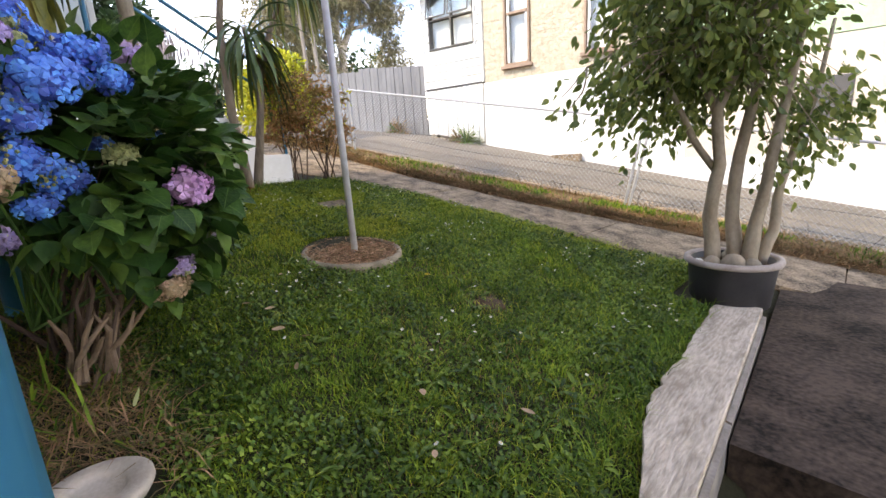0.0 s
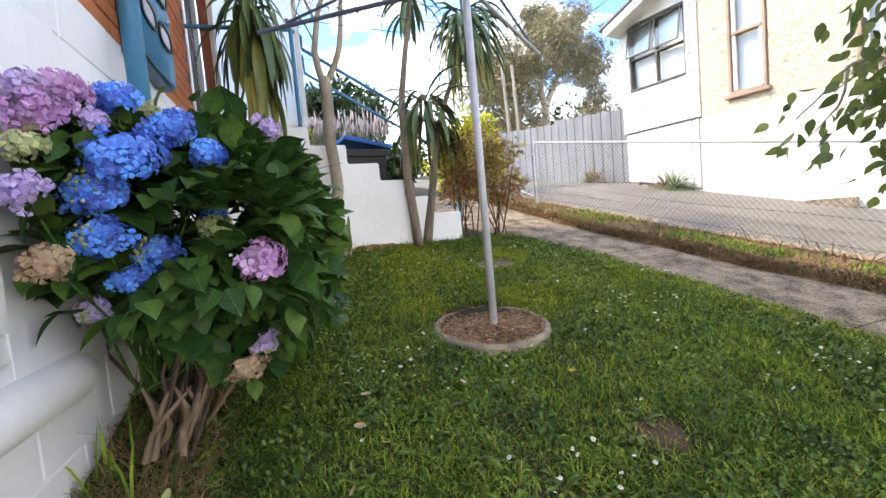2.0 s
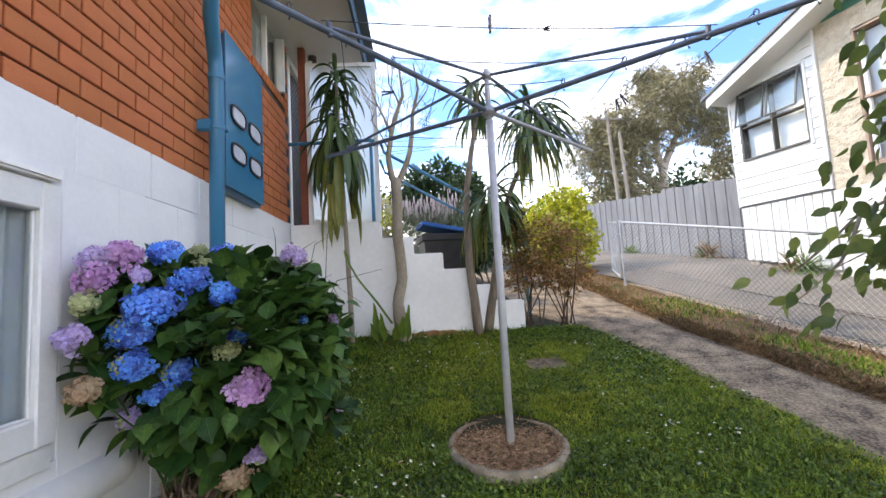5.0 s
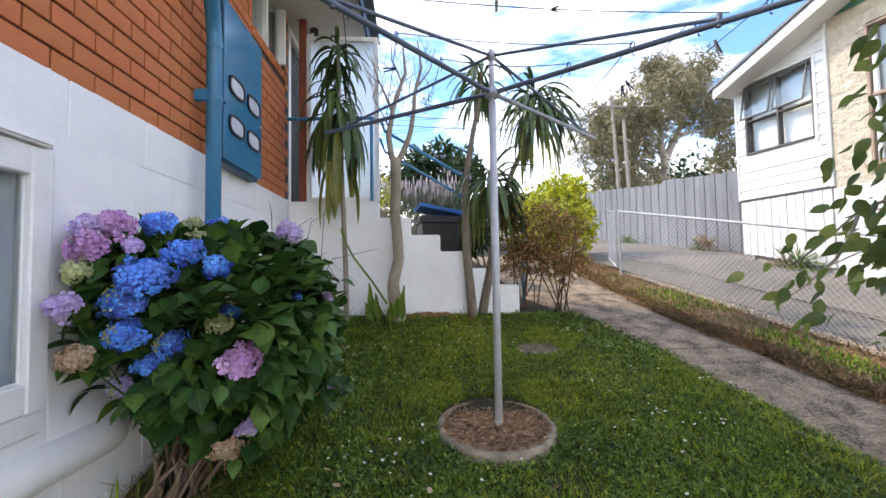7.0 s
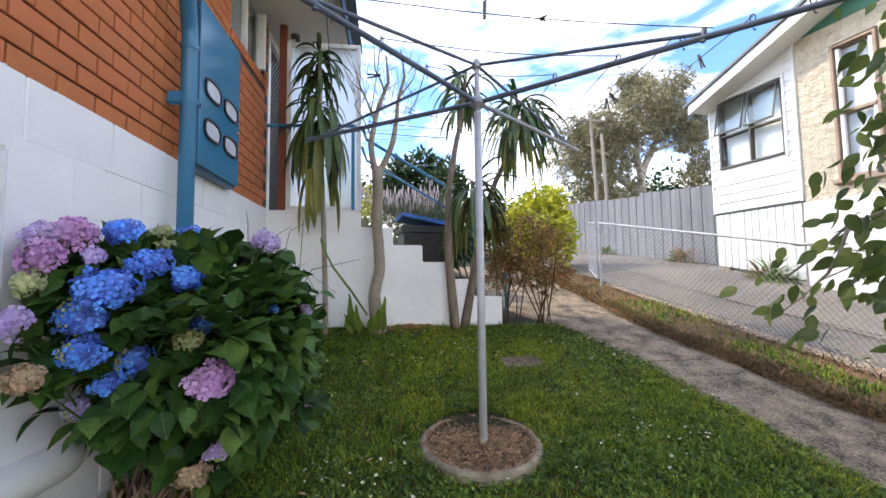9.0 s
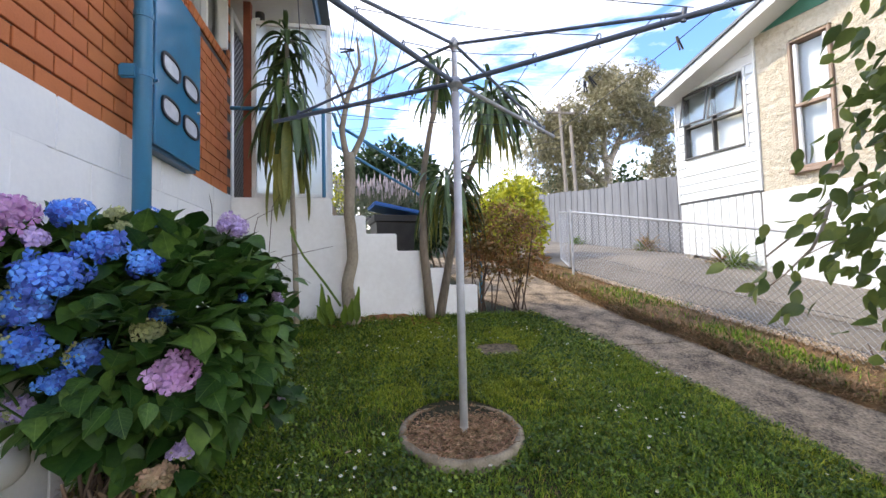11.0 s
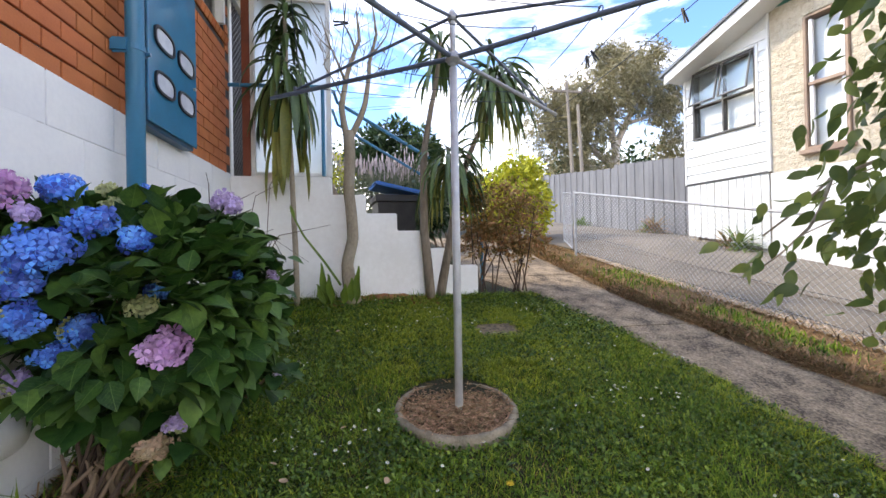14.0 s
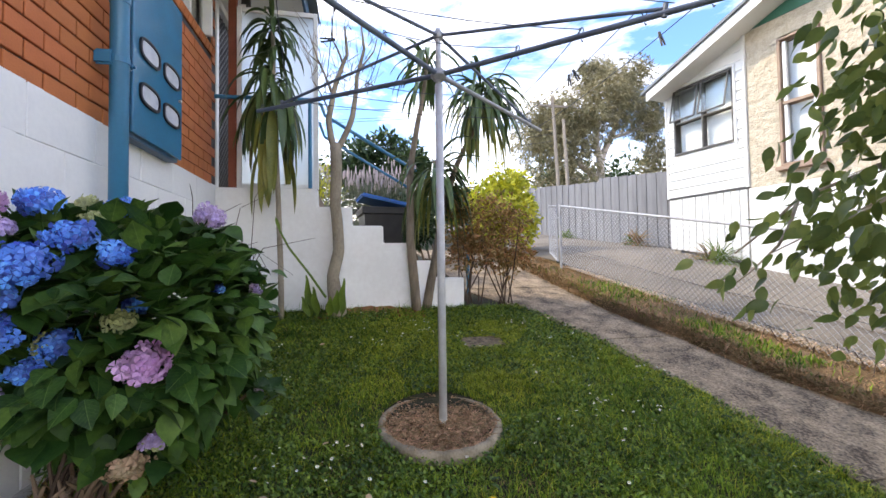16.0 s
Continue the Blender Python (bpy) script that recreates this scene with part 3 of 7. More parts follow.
# cream stone cladding blocks round the sash windows
rng = random.Random(4)
z = 2.105
while z < 4.70:
    h = 0.13
    u = 1.38 - rng.uniform(0, 0.12)
    while u < 5.2:
        w = rng.uniform(0.18, 0.42)
        a, b = max(u, 1.378), min(u + w, 5.2)
        cut = any(a < q1 and b > q0 and z < 4.45 and z + h > 2.30 for q0, q1 in ((1.84, 2.42), (3.44, 4.02)))
        if cut:
            for q0, q1 in ((1.84, 2.42), (3.44, 4.02)):
                if a < q1 and b > q0:
                    if a < q0:
                        b = q0
                    elif b > q1:
                        a = q1
                    else:
                        b = a
        if b - a > 0.03:
            part("stone", nbox(Shape(), a + 0.001, b - 0.001, -0.19, rng.uniform(0.000, 0.006), z + 0.001, z + h - 0.001, 0.003), stone_cream, neigh)
        u += w
    z += h
s = Shape()
for a, b in ((1.38, 1.85), (2.41, 3.45), (4.01, 5.2)):
    nbox(s, a, b, -0.195, -0.004, 2.105, 4.72)
for a, b in ((1.85, 2.41), (3.45, 4.01)):
    nbox(nbox(s, a, b, -0.195, -0.004, 2.105, 2.30), a, b, -0.195, -0.004, 4.40, 4.72)
part("mortar_back", s, stone_cream, neigh)
part("board_infill", nbox(Shape(), 0.02, 1.19, -0.03, 0.012, 2.80, 2.949), board_white, neigh)
s = Shape()
v = [nb(u, o, z) for o in (0.004, -0.03) for u, z in ((0.0, 4.2), (1.335, 4.2), (1.335, 4.67), (-0.1, 4.135))]
s.add(v, [(0, 1, 2, 3), (4, 7, 6, 5), (2, 6, 7, 3), (1, 5, 6, 2), (0, 3, 7, 4)])
part("board_infill", s, board_white, neigh)
s = Shape().add([nb(1.38, 0.012, 4.72), nb(5.2, 0.012, 4.72), nb(5.2, 0.012, 5.85), nb(4.62, 0.012, 6.0), nb(1.38, 0.012, 4.79)], [(0, 1, 2, 3, 4)])
part("upper_panel", s, green_paint, neigh, "dark green gable panel")


def nwindow(name, u0, u1, z0, z1, fm, bars, out=0.03, label="", blind=0.0, open_top=False):
    w = part(name, nbox(nbox(nbox(nbox(Shape(), u0, u0 + 0.036, -0.12, out, z0, z1, 0.005), u1 - 0.036, u1, -0.12, out, z0, z1, 0.005), u0 + 0.037, u1 - 0.037, -0.12, out, z1 - 0.036, z1, 0.005), u0 + 0.037, u1 - 0.037, -0.12, out + 0.02, z0, z0 + 0.036, 0.005), fm, neigh, label)
    for a, b, c, d in bars:
        part("glazing_bar", nbox(Shape(), a, b, -0.10, out - 0.012, c, d, 0.004), fm, w)
    pane = part("pane", nbox(Shape(), u0 + 0.037, u1 - 0.037, -0.060, -0.054, z0 + 0.037, z1 - 0.037), mirror_glass, w)
    pane.visible_shadow = False
    # the sheet's paleness also stands for sky mirrored in the glass
    part("blind", nbox(Shape(), u0 + 0.037, u1 - 0.037, -0.15, -0.14, z0 + 0.037, z1 - 0.037), blind_sky_mat, w, "pale drawn blind, its tone also standing for reflected sky")
    return w


w1 = nwindow("window", 0.03, 1.17, 2.95, 4.23, frame_dark, [(0.585, 0.615, 3.0, 4.18), (0.081, 0.584, 3.55, 3.58), (0.616, 1.119, 3.55, 3.58)], label="dark aluminium window with two open awning sashes")
for a, b in ((0.07, 0.58), (0.63, 1.13)):
    m = Matrix.Translation((NO.x, NO.y, 0)) @ Matrix.Rotation(TH, 4, "Z") @ Matrix.Translation((0, -0.05, 4.19)) @ Matrix.Rotation(radians(-13), 4, "X")
    s = Shape().box((a, -0.02, -0.64), (a + 0.024, 0.01, 0), m, 0.003).box((b - 0.024, -0.02, -0.64), (b, 0.01, 0), m, 0.003)
    s.box((a + 0.025, -0.02, -0.64), (b - 0.025, 0.01, -0.615), m, 0.003).box((a + 0.025, -0.02, -0.025), (b - 0.025, 0.01, 0), m, 0.003)
    sash = part("sash", s, frame_dark, w1, "open awning sash")
    pn = part("sash_pane", Shape().box((a + 0.025, -0.008, -0.614), (b - 0.025, -0.003, -0.026), m), mirror_glass, w1)
    pn.visible_shadow = False
part("window_surround", nbox(nbox(Shape(), 1.175, 1.215, -0.02, 0.05, 2.9, 4.28, 0.004), 0.0, 1.174, -0.02, 0.05, 4.235, 4.28, 0.004), board_white, neigh)
for u0 in (1.86, 3.46):
    w = nwindow("window", u0, u0 + 0.54, 2.36, 4.36, frame_brown, [(u0 + 0.051, u0 + 0.489, 3.31, 3.36)], 0.05, "brown timber sash window")
    part("sill", nbox(Shape(), u0 - 0.06, u0 + 0.60, -0.03, 0.10, 2.29, 2.355, 0.01), frame_brown, w)
    part("inner_sash", nbox(nbox(Shape(), u0 + 0.055, u0 + 0.10, -0.05, 0.01, 2.42, 4.30, 0.004), u0 + 0.44, u0 + 0.485, -0.05, 0.01, 2.42, 4.30, 0.004), white_trim, w, "white painted inner sash")
# roof with a sloping barge board
sl = 0.372
s = Shape()
for o0, o1, dz, th in ((0.42, 0.46, 0.0, 0.17),):
    vs = [nb(uu, oo, 4.24 + (uu + 0.2) * sl + zz) for uu in (-0.22, 4.6) for oo in (o0, o1) for zz in (dz - th, dz)]
    s.add(vs, [(0, 1, 3, 2), (4, 6, 7, 5), (0, 4, 5, 1), (2, 3, 7, 6), (1, 5, 7, 3), (0, 2, 6, 4)])
part("barge_board", s, board_white, neigh, "white sloping barge board")
s = Shape()
vs = [nb(uu, oo, 4.25 + (uu + 0.2) * sl + zz) for uu in (-0.30, 4.62) for oo in (-3.4, 0.50) for zz in (0.0, 0.05)]
s.add(vs, [(0, 1, 3, 2), (4, 6, 7, 5), (0, 4, 5, 1), (2, 3, 7, 6), (1, 5, 7, 3), (0, 2, 6, 4)])
vs = [nb(uu, oo, 4.25 + (4.82 - abs(uu - 4.62)) * sl + zz) for uu in (4.62, 9.5) for oo in (-3.4, 0.50) for zz in (0.0, 0.05)]
s.add(vs, [(0, 1, 3, 2), (4, 6, 7, 5), (0, 4, 5, 1), (2, 3, 7, 6), (1, 5, 7, 3), (0, 2, 6, 4)])
part("roof", s, roof_mat, neigh, "grey roof edge")
s = Shape()
vs = [nb(uu, oo, 4.10 + (uu + 0.2) * sl) for uu in (-0.2, 4.6) for oo in (-0.02, 0.419)]
s.add(vs, [(0, 1, 3, 2)])
part("soffit", s, board_white, neigh)
# the far wing with a green band, a dark window and a white base
part("wing_wall", nbox(Shape(), 5.2, 12.0, -0.15, 0.03, 0.35, 2.02, 0.004), cream_wall, neigh, "beige rendered wall")
part("wing_base", nbox(Shape(), 5.2, 12.0, -0.15, 0.06, -1.4, 0.345, 0.006), board_white, neigh, "white painted base")
part("wing_band", nbox(Shape(), 5.2, 12.0, -0.15, 0.04, 2.03, 2.9, 0.004), pale_green, neigh, "pale green band")
ww = part("wing_window", nbox(Shape(), 6.75, 7.3, 0.0, 0.06, 0.82, 1.45, 0.01), frame_dark, neigh, "small dark window")
part("kerb_step", nbox(Shape(), 2.9, 3.45, 0.05, 0.28, 0.0, 0.52, 0.012), concrete, neigh, "low concrete block")

# ---- the grey paling fence ----
pf = thing("paling_fence", (-10.8, 7.8, 1.4), "tall grey weathered timber paling fence beyond the drive", "fence")
A, B = Vector((-8.15, 8.33, 0)), Vector((-13.9, 7.35, 0))
L = (B - A).length
dvec = (B - A).normalized()
nvec = Vector((-dvec.y, dvec.x, 0))
if nvec.y > 0:
    nvec = -nvec
k, t = 0, 0.0
rng = random.Random(7)
while t < L:
    w = 0.145
    p0, p1 = A + dvec * t, A + dvec * (t + w - 0.012)
    zb = 1.18 + 0.12 * t + 0.02
    zt = 2.93 + 0.12 * t + rng.uniform(-0.012, 0.012) - (0.10 if t > 2.2 else 0)
    th = 0.018 + 0.012 * (k % 2)
    vs = [(p + nvec * o).to_tuple()[:2] + (zz,) for p in (p0, p1) for o in (0, th) for zz in (zb, zt)]
    # dog-eared top
    s = Shape().add([(*q[:2], q[2]) for q in vs], [(0, 1, 3, 2), (4, 6, 7, 5), (0, 4, 5, 1), (2, 3, 7, 6), (1, 5, 7, 3), (0, 2, 6, 4)])
    part("paling", s, paling_mat, pf)
    t += w
    k += 1
for f in (0.25, 0.8):
    s = Shape()
    vs = [((A + dvec * tt) - nvec * o).to_tuple()[:2] + (1.2 + 0.12 * tt + 1.7 * f + zz,) for tt in (0, L) for o in (0.003, 0.05) for zz in (0, 0.08)]
    s.add(vs, [(0, 1, 3, 2), (4, 6, 7, 5), (0, 4, 5, 1), (2, 3, 7, 6), (1, 5, 7, 3), (0, 2, 6, 4)])
    part("rail", s, grey_wood, pf)

# ---- the chain-link fence and its gate ----
def fence_pt(x, h, extra=0.0):
    f = FENCE
    y = f[0][1] + (x - f[0][0]) * (f[1][1] - f[0][1]) / (f[1][0] - f[0][0])
    return Vector((x, y + extra, 1.825 - 0.2005 * (x + 6.164) - 0.97 + h))


def mesh_wires(sh, place, length, height, pitch=0.062, r=0.0016):
    """Two crossing families of zig-zag wires over a panel."""
    n = int((length + height) / pitch)
    for i in range(-int(height / pitch), n):
        for sgn in (1, -1):
            s0 = i * pitch if sgn > 0 else i * pitch + height
            a, b = (s0, 0.0), (s0 + sgn * height, height)
            lo, hi = 0.0, 1.0
            for q0, q1 in ((a[0], b[0]),):
                d = q1 - q0
                t0, t1 = (0 - q0) / d, (length - q0) / d
                lo, hi = max(lo, min(t0, t1)), min(hi, max(t0, t1))
            if hi - lo < 0.03:
                continue
            m = max(1, int((hi - lo) * 3))
            pts = []
            for j in range(m + 1):
                t = lo + (hi - lo) * j / m
                pts.append(place(a[0] + (b[0] - a[0]) * t, t * height))
            sh.tube(pts, r, 3, False)
    return sh


cf = thing("chain_link_fence", fence_pt(-3, -0.0), "low galvanised chain-link fence with a pipe top rail", "fence")
sag = lambda s: 0.012 * math.sin(s * 1.7)
part("mesh", mesh_wires(Shape(), lambda s, h: fence_pt(-6.164 + s * 0.9863, h + 0.02 * (h < 0.1) * math.sin(s * 5), sag(s + h)), 8.2, 0.94), wire_galv, cf, "diamond wire mesh")
part("top_rail", Shape().tube([fence_pt(x, 0.97) for x in np.linspace(-6.164, 1.9, 12)], 0.015, 8), galv_dull, cf)
part("bottom_wire", Shape().tube([fence_pt(x, 0.07, 0.01) for x in np.linspace(-6.16, 1.9, 30)], 0.003, 4), wire_dark, cf)
part("middle_wire", Shape().tube([fence_pt(x, 0.30 + 0.02 * math.sin(x * 2), 0.012) for x in np.linspace(-6.16, 1.9, 30)], 0.003, 4), wire_dark, cf)
part("post", Shape().tube([fence_pt(-6.164, -0.15), fence_pt(-6.164, 1.0)], 0.019, 10), galv_dull, cf)
for dx in (0.0, 0.045):
    part("post", Shape().tube([fence_pt(-1.80 + dx, -0.12, -0.03), fence_pt(-1.60 + dx * 1.6, 0.99, -0.025)], 0.017, 8), galv_dull, cf, "leaning steel stay")
part("post", Shape().tube([fence_pt(1.4, -0.12, 0.03), fence_pt(1.4, 0.99, 0.03)], 0.02, 8), galv_dull, cf)
GA, GB = Vector((-6.25, 4.555, 0.90)), Vector((-7.35, 4.95, 1.06))
gate = thing("wire_gate", GA, "galvanised chain-link gate standing ajar at the end of the path", "gate")
gp = lambda s, h: GA + (GB - GA) * s + Vector((0, 0, h))
part("gate_frame", Shape().tube([gp(0, 0.06), gp(0, 0.93), gp(1, 0.93), gp(1, 0.06), gp(0, 0.06)], 0.012, 8, False), galv_dull, gate)
gl = (GB - GA).length
part("mesh", mesh_wires(Shape(), lambda s, h: gp(s / gl, 0.07 + h), gl, 0.85), wire_galv, gate)
part("hinge", Shape().tube([gp(-0.05, 0.75), gp(0.02, 0.75)], 0.02, 8), galv_dull, gate)

# ---- the rotary clothes line ----
PC = Vector((-2.452, 1.895, 0))
hoist = thing("rotary_clothes_line", (PC.x, PC.y, -0.02), "galvanised rotary clothes hoist standing in the lawn", "clothes line")
lean = Vector((-0.085, 0.022, 0))
part("pole", Shape().tube([PC + Vector((0, 0, -0.15)), PC + lean * 0.9 + Vector((0, 0, 2.06))], [0.0245, 0.0245], 16), galv, hoist, "", True)
part("inner_pole", Shape().tube([PC + lean * 0.9 + Vector((0, 0, 2.061)), PC + lean + Vector((0, 0, 2.42))], 0.017, 14), galv, hoist, "", True)
HUB, TOP = PC + lean * 0.93 + Vector((0, 0, 2.125)), PC + lean + Vector((0, 0, 2.375))
s = Shape().lathe([(0.0, -0.035), (0.034, -0.035), (0.036, -0.02), (0.05, -0.015), (0.05, 0.0), (0.036, 0.006), (0.034, 0.03), (0.0, 0.03)], HUB, 24)
part("hub", s, galv_dull, hoist, "cast hub collar", True)
s = Shape().lathe([(0.0, -0.02), (0.028, -0.02), (0.032, 0.0), (0.032, 0.02), (0.02, 0.032), (0.0, 0.034)], TOP, 20)
part("cap", s, galv_dull, hoist, "cast top cap", True)
ARMS = [(48.4, 1.80, 0.0), (-43.6, 1.80, 0.0), (-124.0, 1.50, 0.0), (130.5, 1.46, 0.0)]


def arm_pt(i, r):
    a, _, up = ARMS[i]
    return HUB + Vector((math.cos(radians(a)) * r, math.sin(radians(a)) * r, up * r))


for i, (a, ln, up) in enumerate(ARMS):
    part("arm", Shape().tube([arm_pt(i, 0.03), arm_pt(i, ln)], 0.0155, 10), arm_steel if i != 3 else galv_dull, hoist)
    part("strut", Shape().tube([TOP + (arm_pt(i, 0.03) - HUB), arm_pt(i, 1.26) + Vector((0, 0, 0.02))], 0.0105, 8), arm_steel, hoist)
    part("strut_lug", Shape().tube([arm_pt(i, 1.255) + Vector((0, 0, -0.02)), arm_pt(i, 1.262) + Vector((0, 0, 0.045))], 0.013, 8), arm_steel, hoist)
    for r in (0.52, 0.87, 1.17, 1.45, 1.66):
        if r > ln:
            continue
        c = arm_pt(i, r) + Vector((0, 0, 0.028))
        d = (arm_pt(i, 1) - HUB).normalized()
        ring = [c + d * 0.011 * math.cos(q) + Vector((0, 0, 0.016 * math.sin(q))) for q in np.linspace(-1.2, 4.4, 9)]
        part("line_hook", Shape().tube(ring, 0.003, 5), wire_dark, hoist)
        c2 = arm_pt(i, r) + Vector((0, 0, -0.02))
        part("line_hook", Shape().tube([c2, c2 + Vector((0.006, 0, -0.016)), c2 + Vector((0.014, 0, -0.014))], 0.003, 5), wire_dark, hoist)
for i, j, radii in ((0, 1, (0.52, 0.87, 1.30)), (1, 2, (0.52, 0.87, 1.20)), (2, 3, (0.52, 0.87, 1.20)), (3, 0, (0.52, 0.87, 1.12, 1.45))):
    for r in radii:
        a, b = arm_pt(i, r) + Vector((0, 0, 0.035)), arm_pt(j, r) + Vector((0, 0, 0.035))
        pts = [a.lerp(b, q) - Vector((0, 0, 0.03 * math.sin(math.pi * q))) for q in np.linspace(0, 1, 7)]
        part("line", Shape().tube(pts, 0.0026, 5, False), wire_dark, hoist)


def peg(i, j, r, q, turn, material, label):
    a, b = arm_pt(i, r) + Vector((0, 0, 0.035)), arm_pt(j, r) + Vector((0, 0, 0.035))
    p = a.lerp(b, q) - Vector((0, 0, 0.03 * math.sin(math.pi * q)))
    e = thing("clothes_peg", p, label, "clothes peg", "pegs on the line")
    m = Matrix.Translation(p) @ Matrix.Rotation(math.atan2((b - a).y, (b - a).x), 4, "Z") @ Matrix.Rotation(radians(turn), 4, "X")
    for sg in (-1, 1):
        part("jaw", Shape().box((-0.005, sg * 0.002 - 0.003 + 0.003 * sg, -0.055), (0.005, sg * 0.002 + 0.003 + 0.003 * sg, 0.022), m @ Matrix.Rotation(radians(5 * sg), 4, "X"), 0.001), material, e)
    part("spring", Shape().tube([m @ Vector((-0.008, 0, -0.012)), m @ Vector((0.008, 0, -0.012))], 0.004, 6), wire_dark, e)


peg(0, 1, 1.30, 0.60, 170, grey_wood, "weathered wooden clothes peg clipped on the line")
peg(0, 1, 1.30, 0.46, 60, grey_wood, "weathered wooden clothes peg lying over on the line")
peg(3, 0, 1.45, 0.82, 20, grey_wood, "weathered wooden clothes peg clipped on the line")
peg(3, 0, 1.12, 0.60, 35, black_rubber, "dark plastic clothes peg clipped on the line")
peg(3, 0, 1.12, 0.55, 5, black_rubber, "dark plastic clothes peg hanging from the line")
peg(1, 2, 0.87, 0.30, 80, black_rubber, "dark plastic clothes peg clipped on the line")

# ring of concrete with mulch in it, tilted with the lawn
tilt = Matrix.Rotation(math.atan(0.21), 4, "Y")
rc = Vector((-2.462, 1.878, 0.006))
ring_tilt = Matrix.Rotation(math.atan(0.115), 4, "Y")
prof = [(0.318, -0.16), (0.318, 0.000), (0.323, 0.012), (0.340, 0.017), (0.358, 0.010), (0.368, -0.004), (0.372, -0.03), (0.376, -0.16)]
s = Shape().lathe(prof, rc, 96, ring_tilt)
# weathered: lumps, chips and two broken spots along the rim
s.v = [(x + 0.006 * noise.noise((x * 9, y * 9, 1)), y + 0.006 * noise.noise((x * 9, y * 9, 5)), z + 0.007 * noise.noise((x * 14, y * 14, 2)) + 0.004 * noise.noise((x * 45, y * 45, 3))
        - 0.022 * max(0.0, 1 - math.hypot(x + 2.47, y - 1.50) / 0.07) - 0.018 * max(0.0, 1 - math.hypot(x + 2.50, y - 2.25) / 0.06)) for x, y, z in s.v]
solid("ring_edging", s, concrete_ring, "round grey concrete edging ring set in the lawn", "edging", smooth=True, at=rc)
bed = thing("mulch_bed", rc, "bark mulch and dry stalks inside the concrete ring", "mulch", kind="stuff")
s = Shape().lathe([(0.0, 0.004), (0.15, -0.006), (0.318, -0.022)], rc, 32, ring_tilt)
part("mulch_base", s, soil, bed)
rng = random.Random(3)
s = Shape()
for i in range(4600):
    q, r = rng.uniform(0, 6.283), 0.330 * math.sqrt(rng.random())
    p = rc + ring_tilt @ Vector((r * math.cos(q), r * math.sin(q), 0.004 - 0.06 * r + 0.016 * rng.random() + (0.018 if r > 0.315 else 0)))
    m = Matrix.Translation(p) @ Euler((rng.uniform(-0.5, 0.5), rng.uniform(-0.5, 0.5), rng.uniform(0, 6.28))).to_matrix().to_4x4()
    l, w = (rng.uniform(0.006, 0.026), rng.uniform(0.0015, 0.005)) if i % 5 else (rng.uniform(0.03, 0.055), rng.uniform(0.001, 0.0018))
    s.add([m @ Vector(v) for v in ((-l, -w, 0), (l, -w * 0.6, 0.003), (l * 0.9, w * 0.7, 0.0), (-l * 0.8, w, 0.004))], [(0, 1, 2, 3)])
part("chips", s, mulch_mat, bed)
# ---- on the brick house ----
pipe = thing("downpipe", (-2.62, 0.10, 0.3), "blue painted downpipe clipped to the house wall", "downpipe")
px, py = -2.625, 0.105
part("pipe", Shape().tube([(px, py, -0.1), (px, py, 2.52), (px + 0.012, py, 2.57), (px + 0.045, py + 0.01, 2.62), (px + 0.20, py + 0.06, 2.77), (px + 0.62, py + 0.28, 3.20), (px + 0.66, py + 0.32, 3.28), (px + 0.66, 0.72, 3.80)], 0.047, 18), blue_paint, pipe, "", True)
for z in (2.11,):
    part("bracket", Shape().tube([(px, py, z - 0.016), (px, py, z + 0.016)], 0.052, 18).box((px + 0.028, 0.0, z - 0.04), (px + 0.058, 0.100, z + 0.045), ch=0.012).box((px - 0.085, py + 0.000, z - 0.022), (px - 0.046, py + 0.035, z + 0.022), ch=0.010).tube([(px - 0.066, py + 0.030, z), (px - 0.066, py + 0.052, z)], 0.010, 8), blue_paint, pipe, "blue pipe bracket with a bolt lug")
part("collar", Shape().tube([(px, py, 2.44), (px, py, 2.475)], 0.052, 18), blue_paint, pipe)
vent = thing("vent_pipe", (-0.075, 0.102, -0.5), "bright blue painted vertical pipe on the house wall", "pipe")
part("pipe", Shape().tube([(-0.075, 0.107, -0.6), (-0.075, 0.107, 3.85)], 0.038, 16), blue_paint, vent, "", True)

mb = thing("meter_box", (-3.16, 0.04, 1.69), "blue painted metal meter box with four oval windows", "meter box")
part("body", Shape().box((-3.490, 0.0, 1.735), (-2.795, 0.078, 2.885), ch=0.006), blue_dark, mb)
part("door", Shape().box((-3.512, 0.080, 1.762), (-2.790, 0.098, 2.905), ch=0.004), blue_gloss, mb, "glossy blue door")
for cx, cz in ((-2.990, 2.330), (-3.318, 2.322), (-2.990, 2.043), (-3.318, 2.036)):
    def oval(a, b, n=28):
        out = []
        for k in range(n):
            q = 2 * math.pi * k / n
            cc, ss = math.cos(q), math.sin(q)
            out.append((a * math.copysign(abs(cc) ** 0.72, cc), b * math.copysign(abs(ss) ** 0.62, ss)))
        return out
    o1, o2 = oval(0.136, 0.074), oval(0.118, 0.057)
    n = len(o1)
    s = Shape().add([(cx + a, y, cz + b) for y in (0.099, 0.112) for a, b in o1] + [(cx + a, y, cz + b) for y in (0.099, 0.112) for a, b in o2],
                    [f for k in range(n) for j in [(k + 1) % n] for f in ((k, j, n + j, n + k), (n + k, n + j, 3 * n + j, 3 * n + k), (2 * n + k, 3 * n + k, 3 * n + j, 2 * n + j))])
    w = part("oval_window", s, black_rubber, mb, "black rubber oval gasket")
    part("pane", Shape().add([(cx + a, 0.104, cz + b) for a, b in o2], [tuple(range(n))]), oval_glass, w, "pale oval pane")
part("latch", Shape().tube([(-3.46, 0.096, 2.2), (-3.46, 0.115, 2.2)], 0.012, 8), galv, mb)

